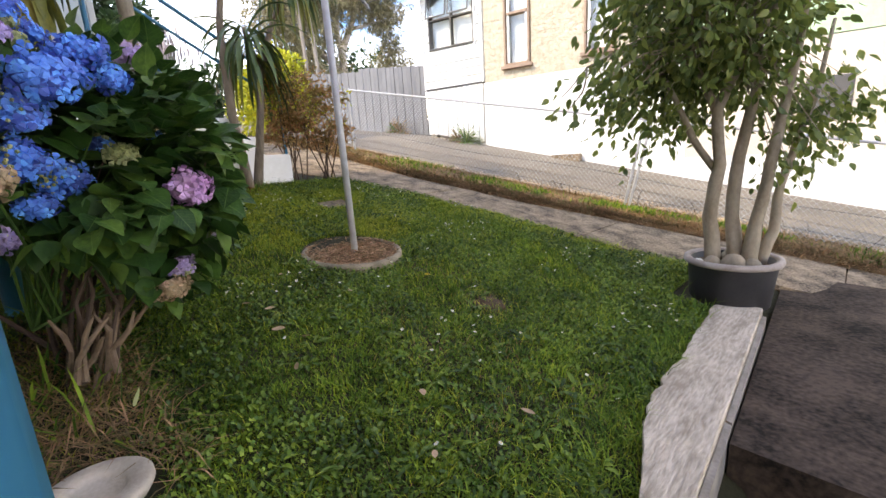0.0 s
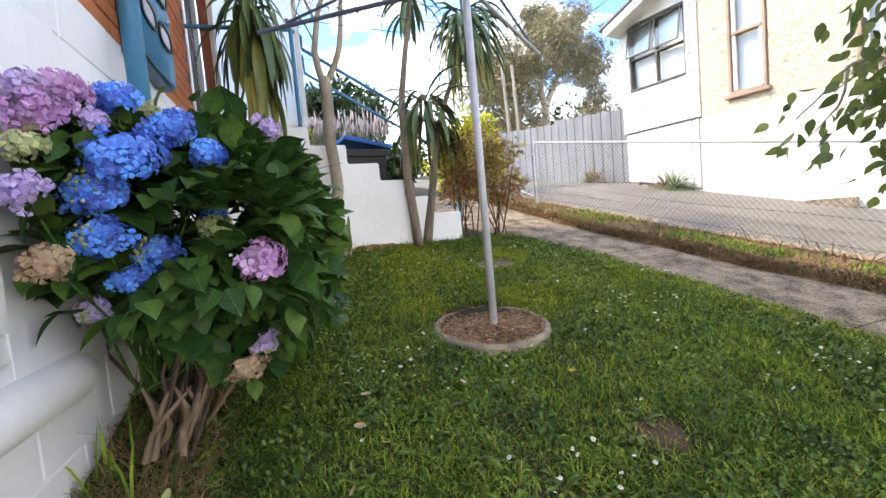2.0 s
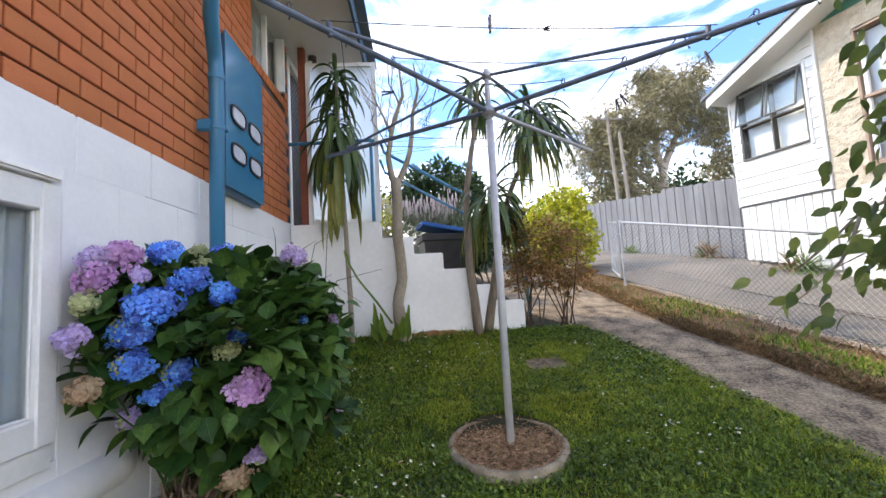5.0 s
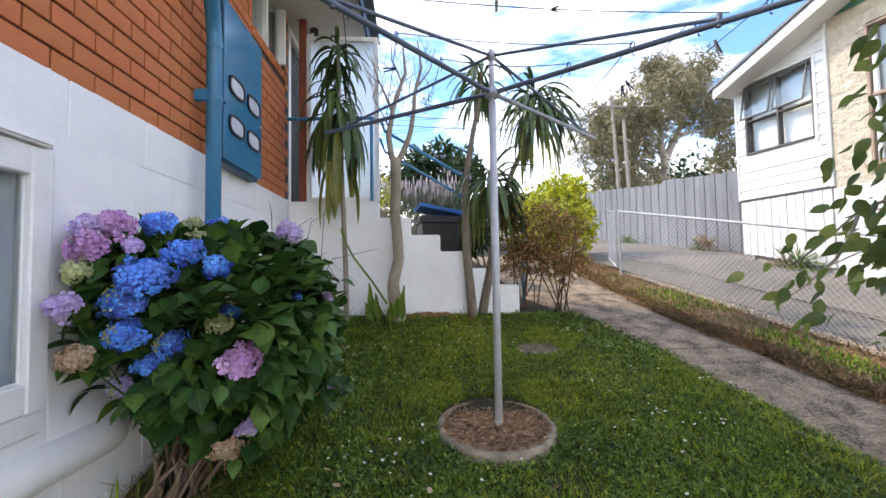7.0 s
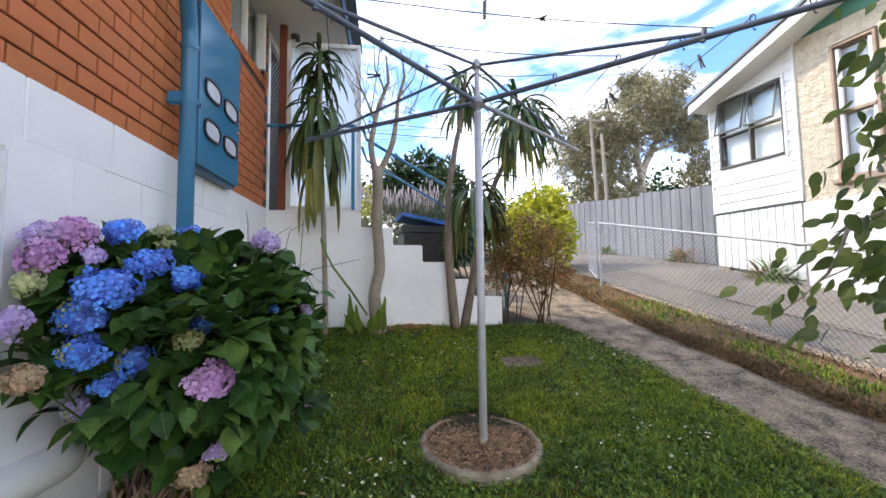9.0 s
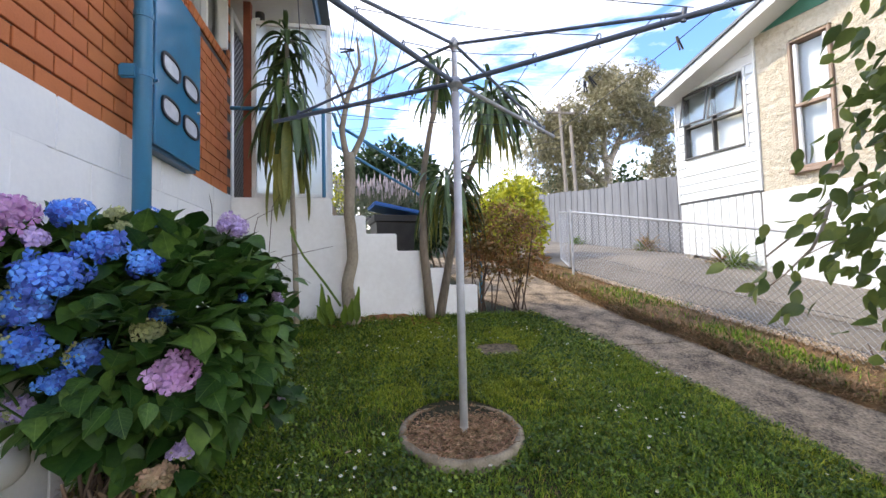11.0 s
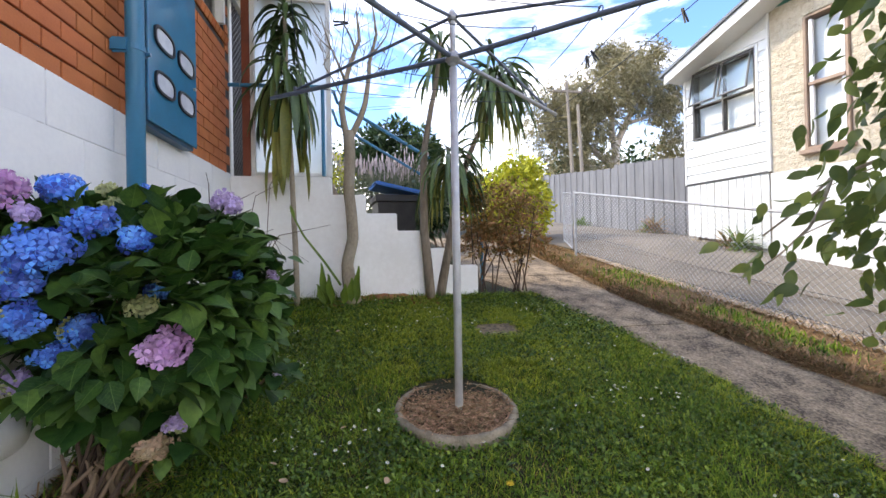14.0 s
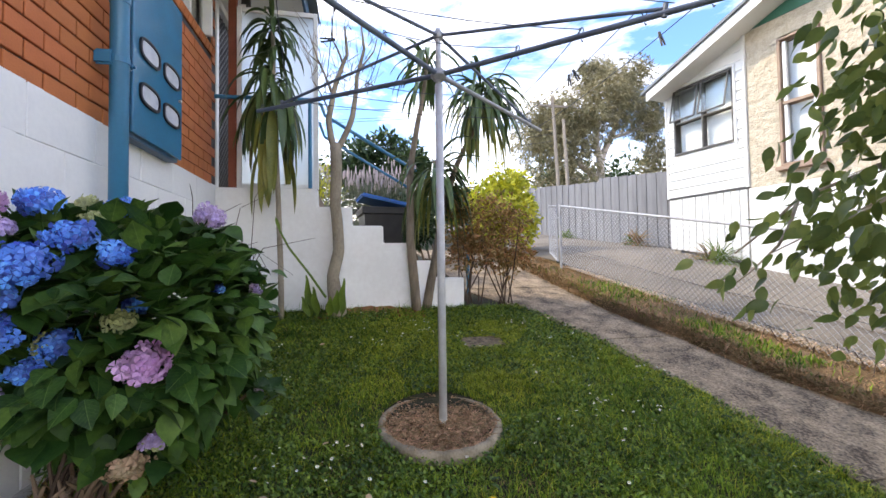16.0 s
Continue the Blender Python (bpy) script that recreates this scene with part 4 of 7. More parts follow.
# the low window in the white base wall
win = thing("window_1", (-1.2, 0.02, 0.42), "white timber window with a diamond lattice and pale curtain", "window", kind="structure")
s = Shape().box((-1.502, -0.02, 0.492), (-1.416, 0.035, 1.445), ch=0.006).box((-0.93, -0.02, 0.492), (-0.83, 0.035, 1.445), ch=0.006).box((-1.415, -0.02, 1.335), (-0.931, 0.035, 1.445), ch=0.006).box((-1.415, -0.02, 0.492), (-0.931, 0.035, 0.598), ch=0.006)
part("window_frame", s, white_trim, win)
part("window_sill", Shape().box((-1.497, -0.02, 0.405), (-0.80, 0.026, 0.490), ch=0.008), white_trim, win)
part("drip_mould", Shape().box((-1.478, -0.002, 1.448), (-0.80, 0.060, 1.476), ch=0.009), stained_white, win, "flaking white drip mould")
part("glazing_bead", Shape().box((-1.4155, 0.004, 0.599), (-1.404, 0.016, 1.334), ch=0.003).box((-1.403, 0.004, 0.599), (-0.931, 0.016, 0.609), ch=0.003), white_trim, win)
pn = part("pane", Shape().box((-1.413, -0.002, 0.60), (-0.932, 0.002, 1.333)), mirror_glass, win)
pn.visible_shadow = False
s = Shape()
for k in range(-6, 8):
    for sg in (1, -1):
        a = [(-1.39 + k * 0.12 + (0 if sg > 0 else 0.71), 0.61), (-1.39 + k * 0.12 + (0.71 if sg > 0 else 0), 1.315)]
        d = a[1][0] - a[0][0]
        t0, t1 = sorted(((-1.27 - a[0][0]) / d, (-0.975 - a[0][0]) / d))
        t0, t1 = max(0, t0), min(1, t1)
        if t1 - t0 > 0.05:
            s.tube([(a[0][0] + d * t, -0.020, 0.61 + 0.705 * t) for t in (t0, t1)], 0.005, 5)
part("lattice", s, white_trim, win, "white diamond security lattice")
vs = [(-1.46 + 0.62 * i / 40, -0.065 + 0.014 * math.sin(i * 1.3) + 0.008 * math.sin(i * 0.5), z) for i in range(41) for z in (0.5, 1.4)]
part("curtain", Shape().add(vs, [(2 * i, 2 * i + 2, 2 * i + 3, 2 * i + 1) for i in range(40)]), curtain_mat, win, "pale blue-white curtain", True)
# added dark sheet in place of a room, its gloom put into the colour
tagged(part("wall_dark_sheet", Shape().box((-1.5, -0.9, 0.3), (-0.4, -0.88, 1.6)), room_shade, None, "dark sheet standing for the unlit room behind the low window", False, "structure"), category="wall")

# the drain pipe along the foot of the wall
dp = thing("drain_pipe", (-1.5, 0.1, 0.2), "thick white painted drain pipe along the foot of the wall", "pipe")
part("pipe", Shape().tube([(-0.85, -0.008, 0.272), (-1.17, -0.008, 0.270), (-1.45, -0.008, 0.268), (-1.80, -0.008, 0.262), (-1.86, -0.012, 0.258), (-1.91, -0.03, 0.252), (-1.945, -0.06, 0.246), (-1.955, -0.09, 0.244)], [0.083, 0.083, 0.083, 0.083, 0.082, 0.08, 0.075, 0.07], 22), stained_white, dp, "", True)

# the upper window and its brick sill
w2 = thing("window_2", (-4.04, -0.05, 3.08), "white timber house window above a sloping brick sill", "window", kind="structure")
part("window_frame", Shape().box((-4.52, -0.10, 3.13), (-4.45, -0.045, 3.858), ch=0.004).box((-3.63, -0.10, 3.13), (-3.56, -0.045, 3.858), ch=0.004).box((-4.449, -0.10, 3.13), (-3.631, -0.045, 3.20), ch=0.004), white_trim, w2)
part("window_sash", Shape().box((-4.44, -0.055, 3.21), (-4.40, 0.03, 3.82), Matrix.Translation((0, 0, 0)), 0.004).box((-4.06, -0.08, 3.21), (-4.02, -0.03, 3.85), ch=0.004), white_trim, w2)
pn = part("pane", Shape().box((-4.449, -0.085, 3.201), (-3.631, -0.08, 3.858)), mirror_glass, w2)
part("blind", Shape().box((-4.52, -0.20, 3.08), (-3.56, -0.19, 3.86)), curtain_mat, w2)
s = Shape()
for k in range(12):
    x0 = -4.56 + k * 0.0865
    part("sill_brick", Shape().box((x0, -0.10, -0.075), (x0 + 0.078, 0.026, 0.0), Matrix.Translation((0, 0, 3.135)) @ Matrix.Rotation(radians(-14), 4, "X"), 0.004), brick_mat, w2)

# porch: screen door, post, frosted screen, lamp, handrail
door = thing("door_1", (-5.05, -0.05, 1.74), "dark steel mesh security door in a white frame", "door", kind="structure")
part("door_frame", Shape().box((-4.74, -0.10, 1.737), (-4.662, 0.0, 3.80), ch=0.004).box((-5.42, -0.10, 1.737), (-5.34, 0.0, 3.80), ch=0.004).box((-5.339, -0.10, 3.72), (-4.741, 0.0, 3.80), ch=0.004), white_trim, door)
# dark sheet behind the mesh: the unlit doorway as a colour
part("panel", Shape().box((-5.338, -0.09, 1.745), (-4.742, -0.06, 3.718)), room_shade, door)
s = Shape()
for k in range(-26, 9):
    for sg in (1, -1):
        a0 = -5.33 + k * 0.075 + (0 if sg > 0 else 1.97)
        d = 1.97 * sg
        t0, t1 = sorted(((-5.335 - a0) / d, (-4.745 - a0) / d))
        t0, t1 = max(0, t0), min(1, t1)
        if t1 - t0 > 0.03:
            s.tube([(a0 + d * t, -0.05, 1.745 + 1.97 * t) for t in (t0, t1)], 0.006, 4)
part("mesh", s, frame_dark, door, "dark diamond steel mesh")
rp = thing("porch_post", (-4.66, 0.155, 1.757), "red-brown timber porch post", "post")
part("post", Shape().box((-4.70, 0.118, 1.757), (-4.63, 0.196, 3.858), ch=0.006), red_timber, rp)
gs = thing("porch_screen", (-4.65, 0.6, 1.757), "frosted glass porch screen in a white frame", "screen")
part("frame", Shape().box((-4.68, 0.199, 1.757), (-4.63, 0.245, 3.66), ch=0.004).box((-4.68, 0.965, 1.757), (-4.63, 1.012, 3.66), ch=0.004).box((-4.68, 0.246, 3.61), (-4.63, 0.964, 3.66), ch=0.004).box((-4.68, 0.246, 1.757), (-4.63, 0.964, 1.80), ch=0.004), white_trim, gs)
pn = part("pane", Shape().box((-4.658, 0.246, 1.801), (-4.652, 0.964, 3.609)), frost_glass, gs)
pn.visible_shadow = False
hr = thing("handrail", (-4.9, 1.0, 1.757), "blue painted steel pipe handrail beside the porch steps", "handrail")
part("post", Shape().tube([(-4.595, 0.93, 1.757), (-4.595, 0.93, 2.70)], 0.02, 10), blue_paint, hr)
part("top_rail", Shape().tube([(-4.595, 0.93, 2.70), (-4.80, 1.03, 2.73), (-5.05, 1.05, 2.70), (-5.05, 2.75, 1.70)], 0.02, 10), blue_paint, hr)
part("top_rail", Shape().tube([(-4.595, 0.0, 2.68), (-4.595, 0.929, 2.70)], 0.02, 10), blue_paint, hr)
part("mid_rail", Shape().tube([(-4.70, 1.02, 2.49), (-5.05, 1.05, 2.44), (-5.05, 2.75, 1.44)], 0.016, 10), blue_paint, hr)
part("post", Shape().tube([(-5.05, 2.75, 0.5), (-5.05, 2.75, 1.72)], 0.02, 10), blue_paint, hr)
lamp = thing("porch_lamp", (-4.85, 0.24, 3.86), "twin-headed porch floodlight under the soffit", "lamp")
part("base", Shape().tube([(-4.85, 0.24, 3.86), (-4.85, 0.24, 3.80)], 0.05, 16), frame_dark, lamp)
part("head", Shape().tube([(-4.85, 0.24, 3.80), (-4.80, 0.17, 3.72), (-4.76, 0.13, 3.66)], [0.02, 0.045, 0.06], 14), white_trim, lamp)
part("head", Shape().tube([(-4.85, 0.24, 3.80), (-4.82, 0.33, 3.70), (-4.80, 0.36, 3.62)], [0.02, 0.04, 0.05], 14), frame_dark, lamp)

# the wheelie bin beyond the steps
wb = thing("wheelie_bin", (-6.15, 1.75, gh(-6.15, 1.75)), "black wheelie bin with a blue lid propped ajar", "bin")
bm_ = Matrix.Translation((-6.15, 1.75, gh(-6.15, 1.75))) @ Matrix.Rotation(radians(8), 4, "Z")
bh = 1.74 - gh(-6.15, 1.75)
bx = [(sx_ * a, sy_ * b, z) for z, a, b in ((0.02, 0.22, 0.22), (bh - 0.10, 0.27, 0.28), (bh - 0.09, 0.30, 0.31), (bh, 0.30, 0.31)) for sx_, sy_ in ((-1, -1), (1, -1), (1, 1), (-1, 1))]
part("body", Shape().add([bm_ @ Vector(v) for v in bx], [(i * 4 + k, i * 4 + (k + 1) % 4, i * 4 + 4 + (k + 1) % 4, i * 4 + 4 + k) for i in range(3) for k in range(4)] + [(3, 2, 1, 0)]), black_plastic, wb)
part("lid", Shape().box((-0.33, -0.33, 0), (0.33, 0.36, 0.05), bm_ @ Matrix.Translation((0, 0, bh + 0.075)) @ Matrix.Rotation(radians(-11), 4, "X"), 0.02), blue_plastic, wb, "blue plastic lid")
part("handle", Shape().tube([bm_ @ Vector((-0.25, -0.36, bh - 0.03)), bm_ @ Vector((0.25, -0.36, bh - 0.03))], 0.018, 8), black_plastic, wb)
for sx_ in (-0.24, 0.24):
    part("wheel", Shape().tube([bm_ @ Vector((sx_ - 0.025, -0.22, 0.10)), bm_ @ Vector((sx_ + 0.025, -0.22, 0.10))], 0.10, 18), black_rubber, wb)

# ---- slab, timber edge, pot and dish ----
s = Shape()
top = []
for i in range(9):
    for k in range(9):
        y = 1.86 + (4.75 - 1.86) * k / 8
        x0 = -0.055 - 0.085 * (y - 1.86) / 2.0
        x = x0 + (2.6 - x0) * i / 8
        top.append((x, y, -0.455 - 0.03 * (y - 1.86) + 0.004 * math.sin(3 * x + 2 * y) - 0.03 * x))
m = 81
s.add(top + [(x, y, z - 0.20) for x, y, z in top], [(i * 9 + k, (i + 1) * 9 + k, (i + 1) * 9 + k + 1, i * 9 + k + 1) for i in range(8) for k in range(8)]
      + [(i * 9, (i + 1) * 9, (i + 1) * 9 + m, i * 9 + m) for i in range(8)] + [(k, k + 1, k + 1 + m, k + m) for k in range(8)] + [(i * 9 + 8, (i + 1) * 9 + 8, (i + 1) * 9 + 8 + m, i * 9 + 8 + m) for i in range(8)])
tagged(part("floor_slab", s, concrete_dark, None, "dark stained concrete patio slab with a raw edge", False, "structure"), category="slab")
rng = random.Random(11)
n, tops_ = 40, []
s = Shape()
for i in range(n + 1):
    t = i / n
    y = 1.25 + (3.36 - 1.25) * t
    xr = -0.06 - 0.10 * t + 0.03 * (t < 0.02)
    w = 0.27 - 0.02 * t + 0.012 * noise.noise((0, y * 4, 3)) + 0.010 * rng.uniform(-1, 1)
    w *= min(1.0, 0.46 + 0.54 * max(0.0, t - 0.03) / 0.25)
    zz = gh(-0.2, y) + 0.075 + 0.006 * noise.noise((5, y * 9, 0))
    for k, f in enumerate((0, 0.02, 0.3, 0.6, 0.98, 1.0)):
        s.v.append((xr - w * (1 - f), y, zz + (-0.006 if k in (0, 5) else 0.004 * noise.noise((k, y * 15, 1)))))
    s.v.append((xr, y, zz - 0.22))
    s.v.append((xr - w, y, zz - 0.22))
for i in range(n):
    for k in range(8):
        j = (k + 1) % 8
        s.f.append((i * 8 + k, (i + 1) * 8 + k, (i + 1) * 8 + j, i * 8 + j))
s.f += [tuple(range(8)), tuple(n * 8 + k for k in range(8))[::-1]]
te = thing("timber_edging", (-0.2, 2.3, gh(-0.2, 2.3) - 0.14), "weathered whitish split timber sleeper edging the lawn", "sleeper")
part("plank", s, old_timber, te)
for a, b in ((1.30, 1.95), (1.97, 3.30)):
    e = Shape()
    for i in range(9):
        y = a + (b - a) * i / 8
        xr = -0.06 - 0.10 * (y - 1.25) / 2.11
        zz = gh(-0.2, y) + 0.045 + 0.006 * noise.noise((2, y * 7, 0))
        e.v += [(xr + 0.003, y, zz), (xr + 0.026, y, zz - 0.006), (xr + 0.026, y, zz - 0.19), (xr + 0.003, y, zz - 0.19)]
    e.f += [(i * 4 + k, i * 4 + 4 + k, i * 4 + 4 + (k + 1) % 4, i * 4 + (k + 1) % 4) for i in range(8) for k in range(4)] + [(0, 1, 2, 3), (35, 34, 33, 32)]
    part("side_batten", e, grey_wood, te, "thin brown batten along the sleeper")

PT = Vector((-0.375, 3.52, -0.455))
pot = thing("potted_fig_tree", PT, "weeping fig tree with several trunks in a black tub", "potted tree")
part("pot", Shape().lathe([(0.0, 0.0), (0.225, 0.0), (0.235, 0.01), (0.262, 0.30), (0.262, 0.315), (0.235, 0.312), (0.232, 0.25), (0.0, 0.25)], PT, 44), black_plastic, pot, "", True)
part("pot_rim", Shape().lathe([(0.263, 0.29), (0.285, 0.292), (0.290, 0.305), (0.285, 0.325), (0.262, 0.330), (0.243, 0.322), (0.243, 0.300)], PT, 44), pot_rim_mat, pot, "pale scuffed pot rim", True)
part("pot_soil", Shape().lathe([(0.0, 0.285), (0.12, 0.28), (0.236, 0.27)], PT, 30), soil, pot, "", True)
rng = random.Random(21)
limbs = [([(-0.10, -0.06, 0.26), (-0.13, -0.07, 0.60), (-0.10, -0.07, 0.95), (-0.14, -0.06, 1.30), (-0.02, -0.02, 1.62), (0.16, 0.0, 1.95), (0.2, 0.02, 2.35)], [0.066, 0.052, 0.046, 0.040, 0.030, 0.020, 0.01]),
         ([(0.02, 0.0, 0.26), (-0.02, 0.04, 0.6), (-0.03, 0.08, 1.0), (0.05, 0.12, 1.5), (-0.02, 0.15, 2.0), (0.0, 0.2, 2.4)], [0.06, 0.05, 0.044, 0.034, 0.022, 0.01]),
         ([(0.09, -0.03, 0.26), (0.12, -0.02, 0.55), (0.16, 0.0, 0.95), (0.20, 0.04, 1.35), (0.24, 0.05, 1.8), (0.28, 0.1, 2.2)], [0.062, 0.05, 0.04, 0.032, 0.02, 0.01]),
         ([(0.14, 0.06, 0.26), (0.20, 0.1, 0.5), (0.2, 0.14, 0.8), (0.3, 0.3, 1.3), (0.35, 0.45, 1.8)], [0.05, 0.038, 0.03, 0.02, 0.01]),
         ([(-0.12, -0.05, 0.9), (-0.26, -0.1, 1.12), (-0.42, -0.16, 1.5), (-0.62, -0.22, 1.9)], [0.032, 0.026, 0.018, 0.008]),
         ([(-0.14, -0.06, 1.28), (-0.30, 0.0, 1.6), (-0.42, 0.1, 2.0), (-0.5, 0.15, 2.4)], [0.035, 0.027, 0.018, 0.008]),
         ([(-0.42, -0.16, 1.5), (-0.60, -0.42, 1.72), (-0.74, -0.66, 1.60), (-0.82, -0.84, 1.42)], [0.014, 0.010, 0.006, 0.003]),
         ([(-0.74, -0.66, 1.60), (-0.70, -0.80, 1.44), (-0.75, -0.92, 1.32)], [0.008, 0.005, 0.002])]
for pts, rad in limbs:
    P = [PT + Vector(p) for p in pts]
    fine, fr = [], []
    for a in range(len(P) - 1):
        for q in (0, 0.33, 0.66):
            fine.append(P[a].lerp(P[a + 1], q) + Vector((noise.noise(P[a] * 3 + Vector((q, 0, 0))), noise.noise(P[a] * 5 + Vector((0, q, 0))), 0)) * 0.015)
            fr.append((rad[a] * (1 - q) + rad[a + 1] * q) * 0.84 * (1 + 0.12 * noise.noise(P[a] * 9 + Vector((0, 0, q * 3)))))
    fine.append(P[-1])
    fr.append(rad[-1])
    part("trunk" if pts[0][2] < 0.3 else "branch", Shape().tube(fine, fr, 12), bark_pale, pot, "", True)
s = Shape()
for (a, b, r) in ((0.03, -0.12, 0.07), (-0.09, -0.13, 0.05), (0.13, -0.10, 0.05), (-0.02, 0.05, 0.06)):
    s.lathe([(0.0, -0.3 * r), (r, -0.2 * r), (r * 1.05, 0.4 * r), (r * 0.6, 1.0 * r), (0, 1.2 * r)], PT + Vector((a, b, 0.29)), 14)
part("root_knobs", s, bark_pale, pot, "knobbly surface roots", True)


def leaf_mesh(name, length, width, material, bend=0.25, fold=0.2, n=4, early=1.0):
    s = Shape()
    vs, fs = [], []
    for i in range(n + 1):
        t = i / n
        w = width / 2 * (math.sin(math.pi * min(1, t ** early * 0.93 + 0.07)) ** (0.8 if early == 1.0 else 1.05) if t < 1 else 0.02)
        z = -bend * length * t * t
        vs += [(t * length, -w, z + w * fold), (t * length, 0, z), (t * length, w, z + w * fold)]
    for i in range(n):
        a = i * 3
        fs += [(a, a + 1, a + 4, a + 3), (a + 1, a + 2, a + 5, a + 4)]
    s.add(vs, fs)
    return mesh_of(name, s, material, smooth=True)


def join_leaves(name, me, poses, material, parent, label=""):
    """Many copies of a small mesh joined into one part."""
    co = np.empty(len(me.vertices) * 3, dtype=np.float32)
    me.vertices.foreach_get("co", co)
    co = co.reshape(-1, 3)
    tri = []
    for p in me.polygons:
        v = list(p.vertices)
        tri += [(v[0], v[i], v[i + 1]) for i in range(1, len(v) - 1)]
    tri = np.array(tri)
    M = np.array([np.array(p) for p in poses])
    V = np.einsum("nij,vj->nvi", M[:, :3, :3], co) + M[:, None, :3, 3]
    T = (tri[None] + (np.arange(len(M)) * len(co))[:, None, None]).reshape(-1, 3)
    o = np.array(ORIGIN[parent.name]) if parent else np.zeros(3)
    ob = new(name, array_mesh(name, V.reshape(-1, 3) - o, T, material))
    ob.data.shade_smooth()
    ob.parent = parent
    return tagged(ob, label, "", "", "stuff" if parent is None else "")


def pose_leaf(p, way, roll=0.0, scale=1.0):
    """A leaf at p that points along way."""
    q = Vector(way).normalized().to_track_quat("X", "Z").to_matrix().to_4x4()
    return Matrix.Translation(p) @ q @ Matrix.Rotation(roll, 4, "X") @ Matrix.Scale(scale, 4)


fm = [leaf_mesh("fig_leaf", 0.072, 0.039, ficus_leaf, 0.18, 0.25, 5, 0.85), leaf_mesh("fig_leaf", 0.066, 0.036, ficus_leaf, 0.3, 0.35, 5, 0.85), leaf_mesh("fig_leaf", 0.078, 0.040, ficus_leaf, 0.05, 0.15, 5, 0.85)]
CC, CR = PT + Vector((-0.17, 0.03, 2.16)), (0.60, 0.68, 0.90)
poses, near_p = [], []
clumps = []
for k in range(300):
    while True:
        d = Vector((rng.uniform(-1, 1), rng.uniform(-1, 1), rng.uniform(-1, 1)))
        if 0.3 < d.length < 1:
            break
    d = d.normalized() * (0.50 + 0.45 * rng.random()) * (1 + 0.42 * noise.noise(d.normalized() * 2.1 + Vector((4, 1, 7))))
    clumps.append(CC + Vector((d.x * CR[0], d.y * CR[1], d.z * CR[2])) + Vector((0, 0, 0.0)))
clumps += [PT + Vector(p) for p in ((-0.74, -0.66, 1.58), (-0.82, -0.84, 1.44), (-0.72, -0.80, 1.42), (-0.75, -0.92, 1.32), (-0.68, -0.56, 1.66), (-0.62, -0.3, 1.45), (-0.6, -0.2, 1.4), (-0.35, -0.2, 1.25))]
for k in range(44):
    clumps.append(PT + (Vector((rng.uniform(-0.62, -0.2), rng.uniform(-0.1, 0.4), rng.uniform(1.22, 1.6))) if k % 2 else Vector((rng.uniform(0.12, 0.55), rng.uniform(0.0, 0.45), rng.uniform(0.80, 1.5)))))
for k in range(26):
    clumps.append(PT + Vector((rng.uniform(-0.66, -0.3), rng.uniform(-0.34, -0.02), rng.uniform(1.30, 1.8))))
for k in range(22):
    clumps.append(PT + Vector((-0.55, -0.55, 1.80)) + Vector((rng.gauss(0, 0.06), rng.gauss(0, 0.09), rng.gauss(0, 0.24))))
for ci, c in enumerate(clumps):
    few = 300 <= ci < 305
    for j in range(7 if few else 26):
        p = c + Vector((rng.gauss(0, 0.10), rng.gauss(0, 0.10), rng.gauss(0, 0.11))) * (0.55 if few else 0.78)
        out = (p - CC)
        way = Vector((out.x * 0.5 + rng.gauss(0, 0.45), out.y * 0.5 + rng.gauss(0, 0.45), -0.75 + rng.gauss(0, 0.3)))
        m = pose_leaf(p, way, rng.uniform(0, 6.28), rng.uniform(0.62, 1.05))
        if p.y < PT.y - 0.40 and len(near_p) < 300:
            near_p.append((rng.randrange(3), m))
        else:
            poses.append(m)
crown = join_leaves("crown", fm[0], poses, ficus_joined, pot, "drooping glossy dark green foliage")
for k, m in near_p:
    piece("leaf", fm[k], pot, m)
s = Shape()
for c in clumps[::2]:
    b = CC + (c - CC) * 0.3 - Vector((0, 0, 0.25))
    s.tube([b, b.lerp(c, 0.5) + Vector((0, 0, 0.06)), c], [0.008, 0.005, 0.002], 4, False)
part("twig", s, bark_pale, pot, kind="stuff")
part("peg_stone", Shape().lathe([(0.0, 0.0), (0.03, 0.005), (0.034, 0.02), (0.02, 0.04), (0, 0.045)], PT + Vector((-0.17, -0.13, 0.275)), 14), petal_white, pot, "small white pebble on the soil")

dc = Vector((-1.255, 0.170, gh(-1.255, 0.170) + 0.002))
solid("stone_dish", Shape().lathe([(0.0, 0.0), (0.10, 0.0), (0.128, 0.012), (0.143, 0.036), (0.142, 0.050), (0.132, 0.055), (0.085, 0.052), (0.075, 0.043), (0.068, 0.033), (0.0, 0.031)], dc, 48), stone_dish, "round buff stone dish lying on the grass", "dish", smooth=True)
# ---- the hydrangea against the wall ----
HB = Vector((-2.02, 0.17, gh(-2.02, 0.17)))
hyd = thing("hydrangea_bush", HB, "hydrangea bush with blue, pink and withered mophead flowers", "bush")
HC, HR = Vector((-2.03, 0.40, 0.69)), (0.60, 0.54, 0.57)
rng = random.Random(5)
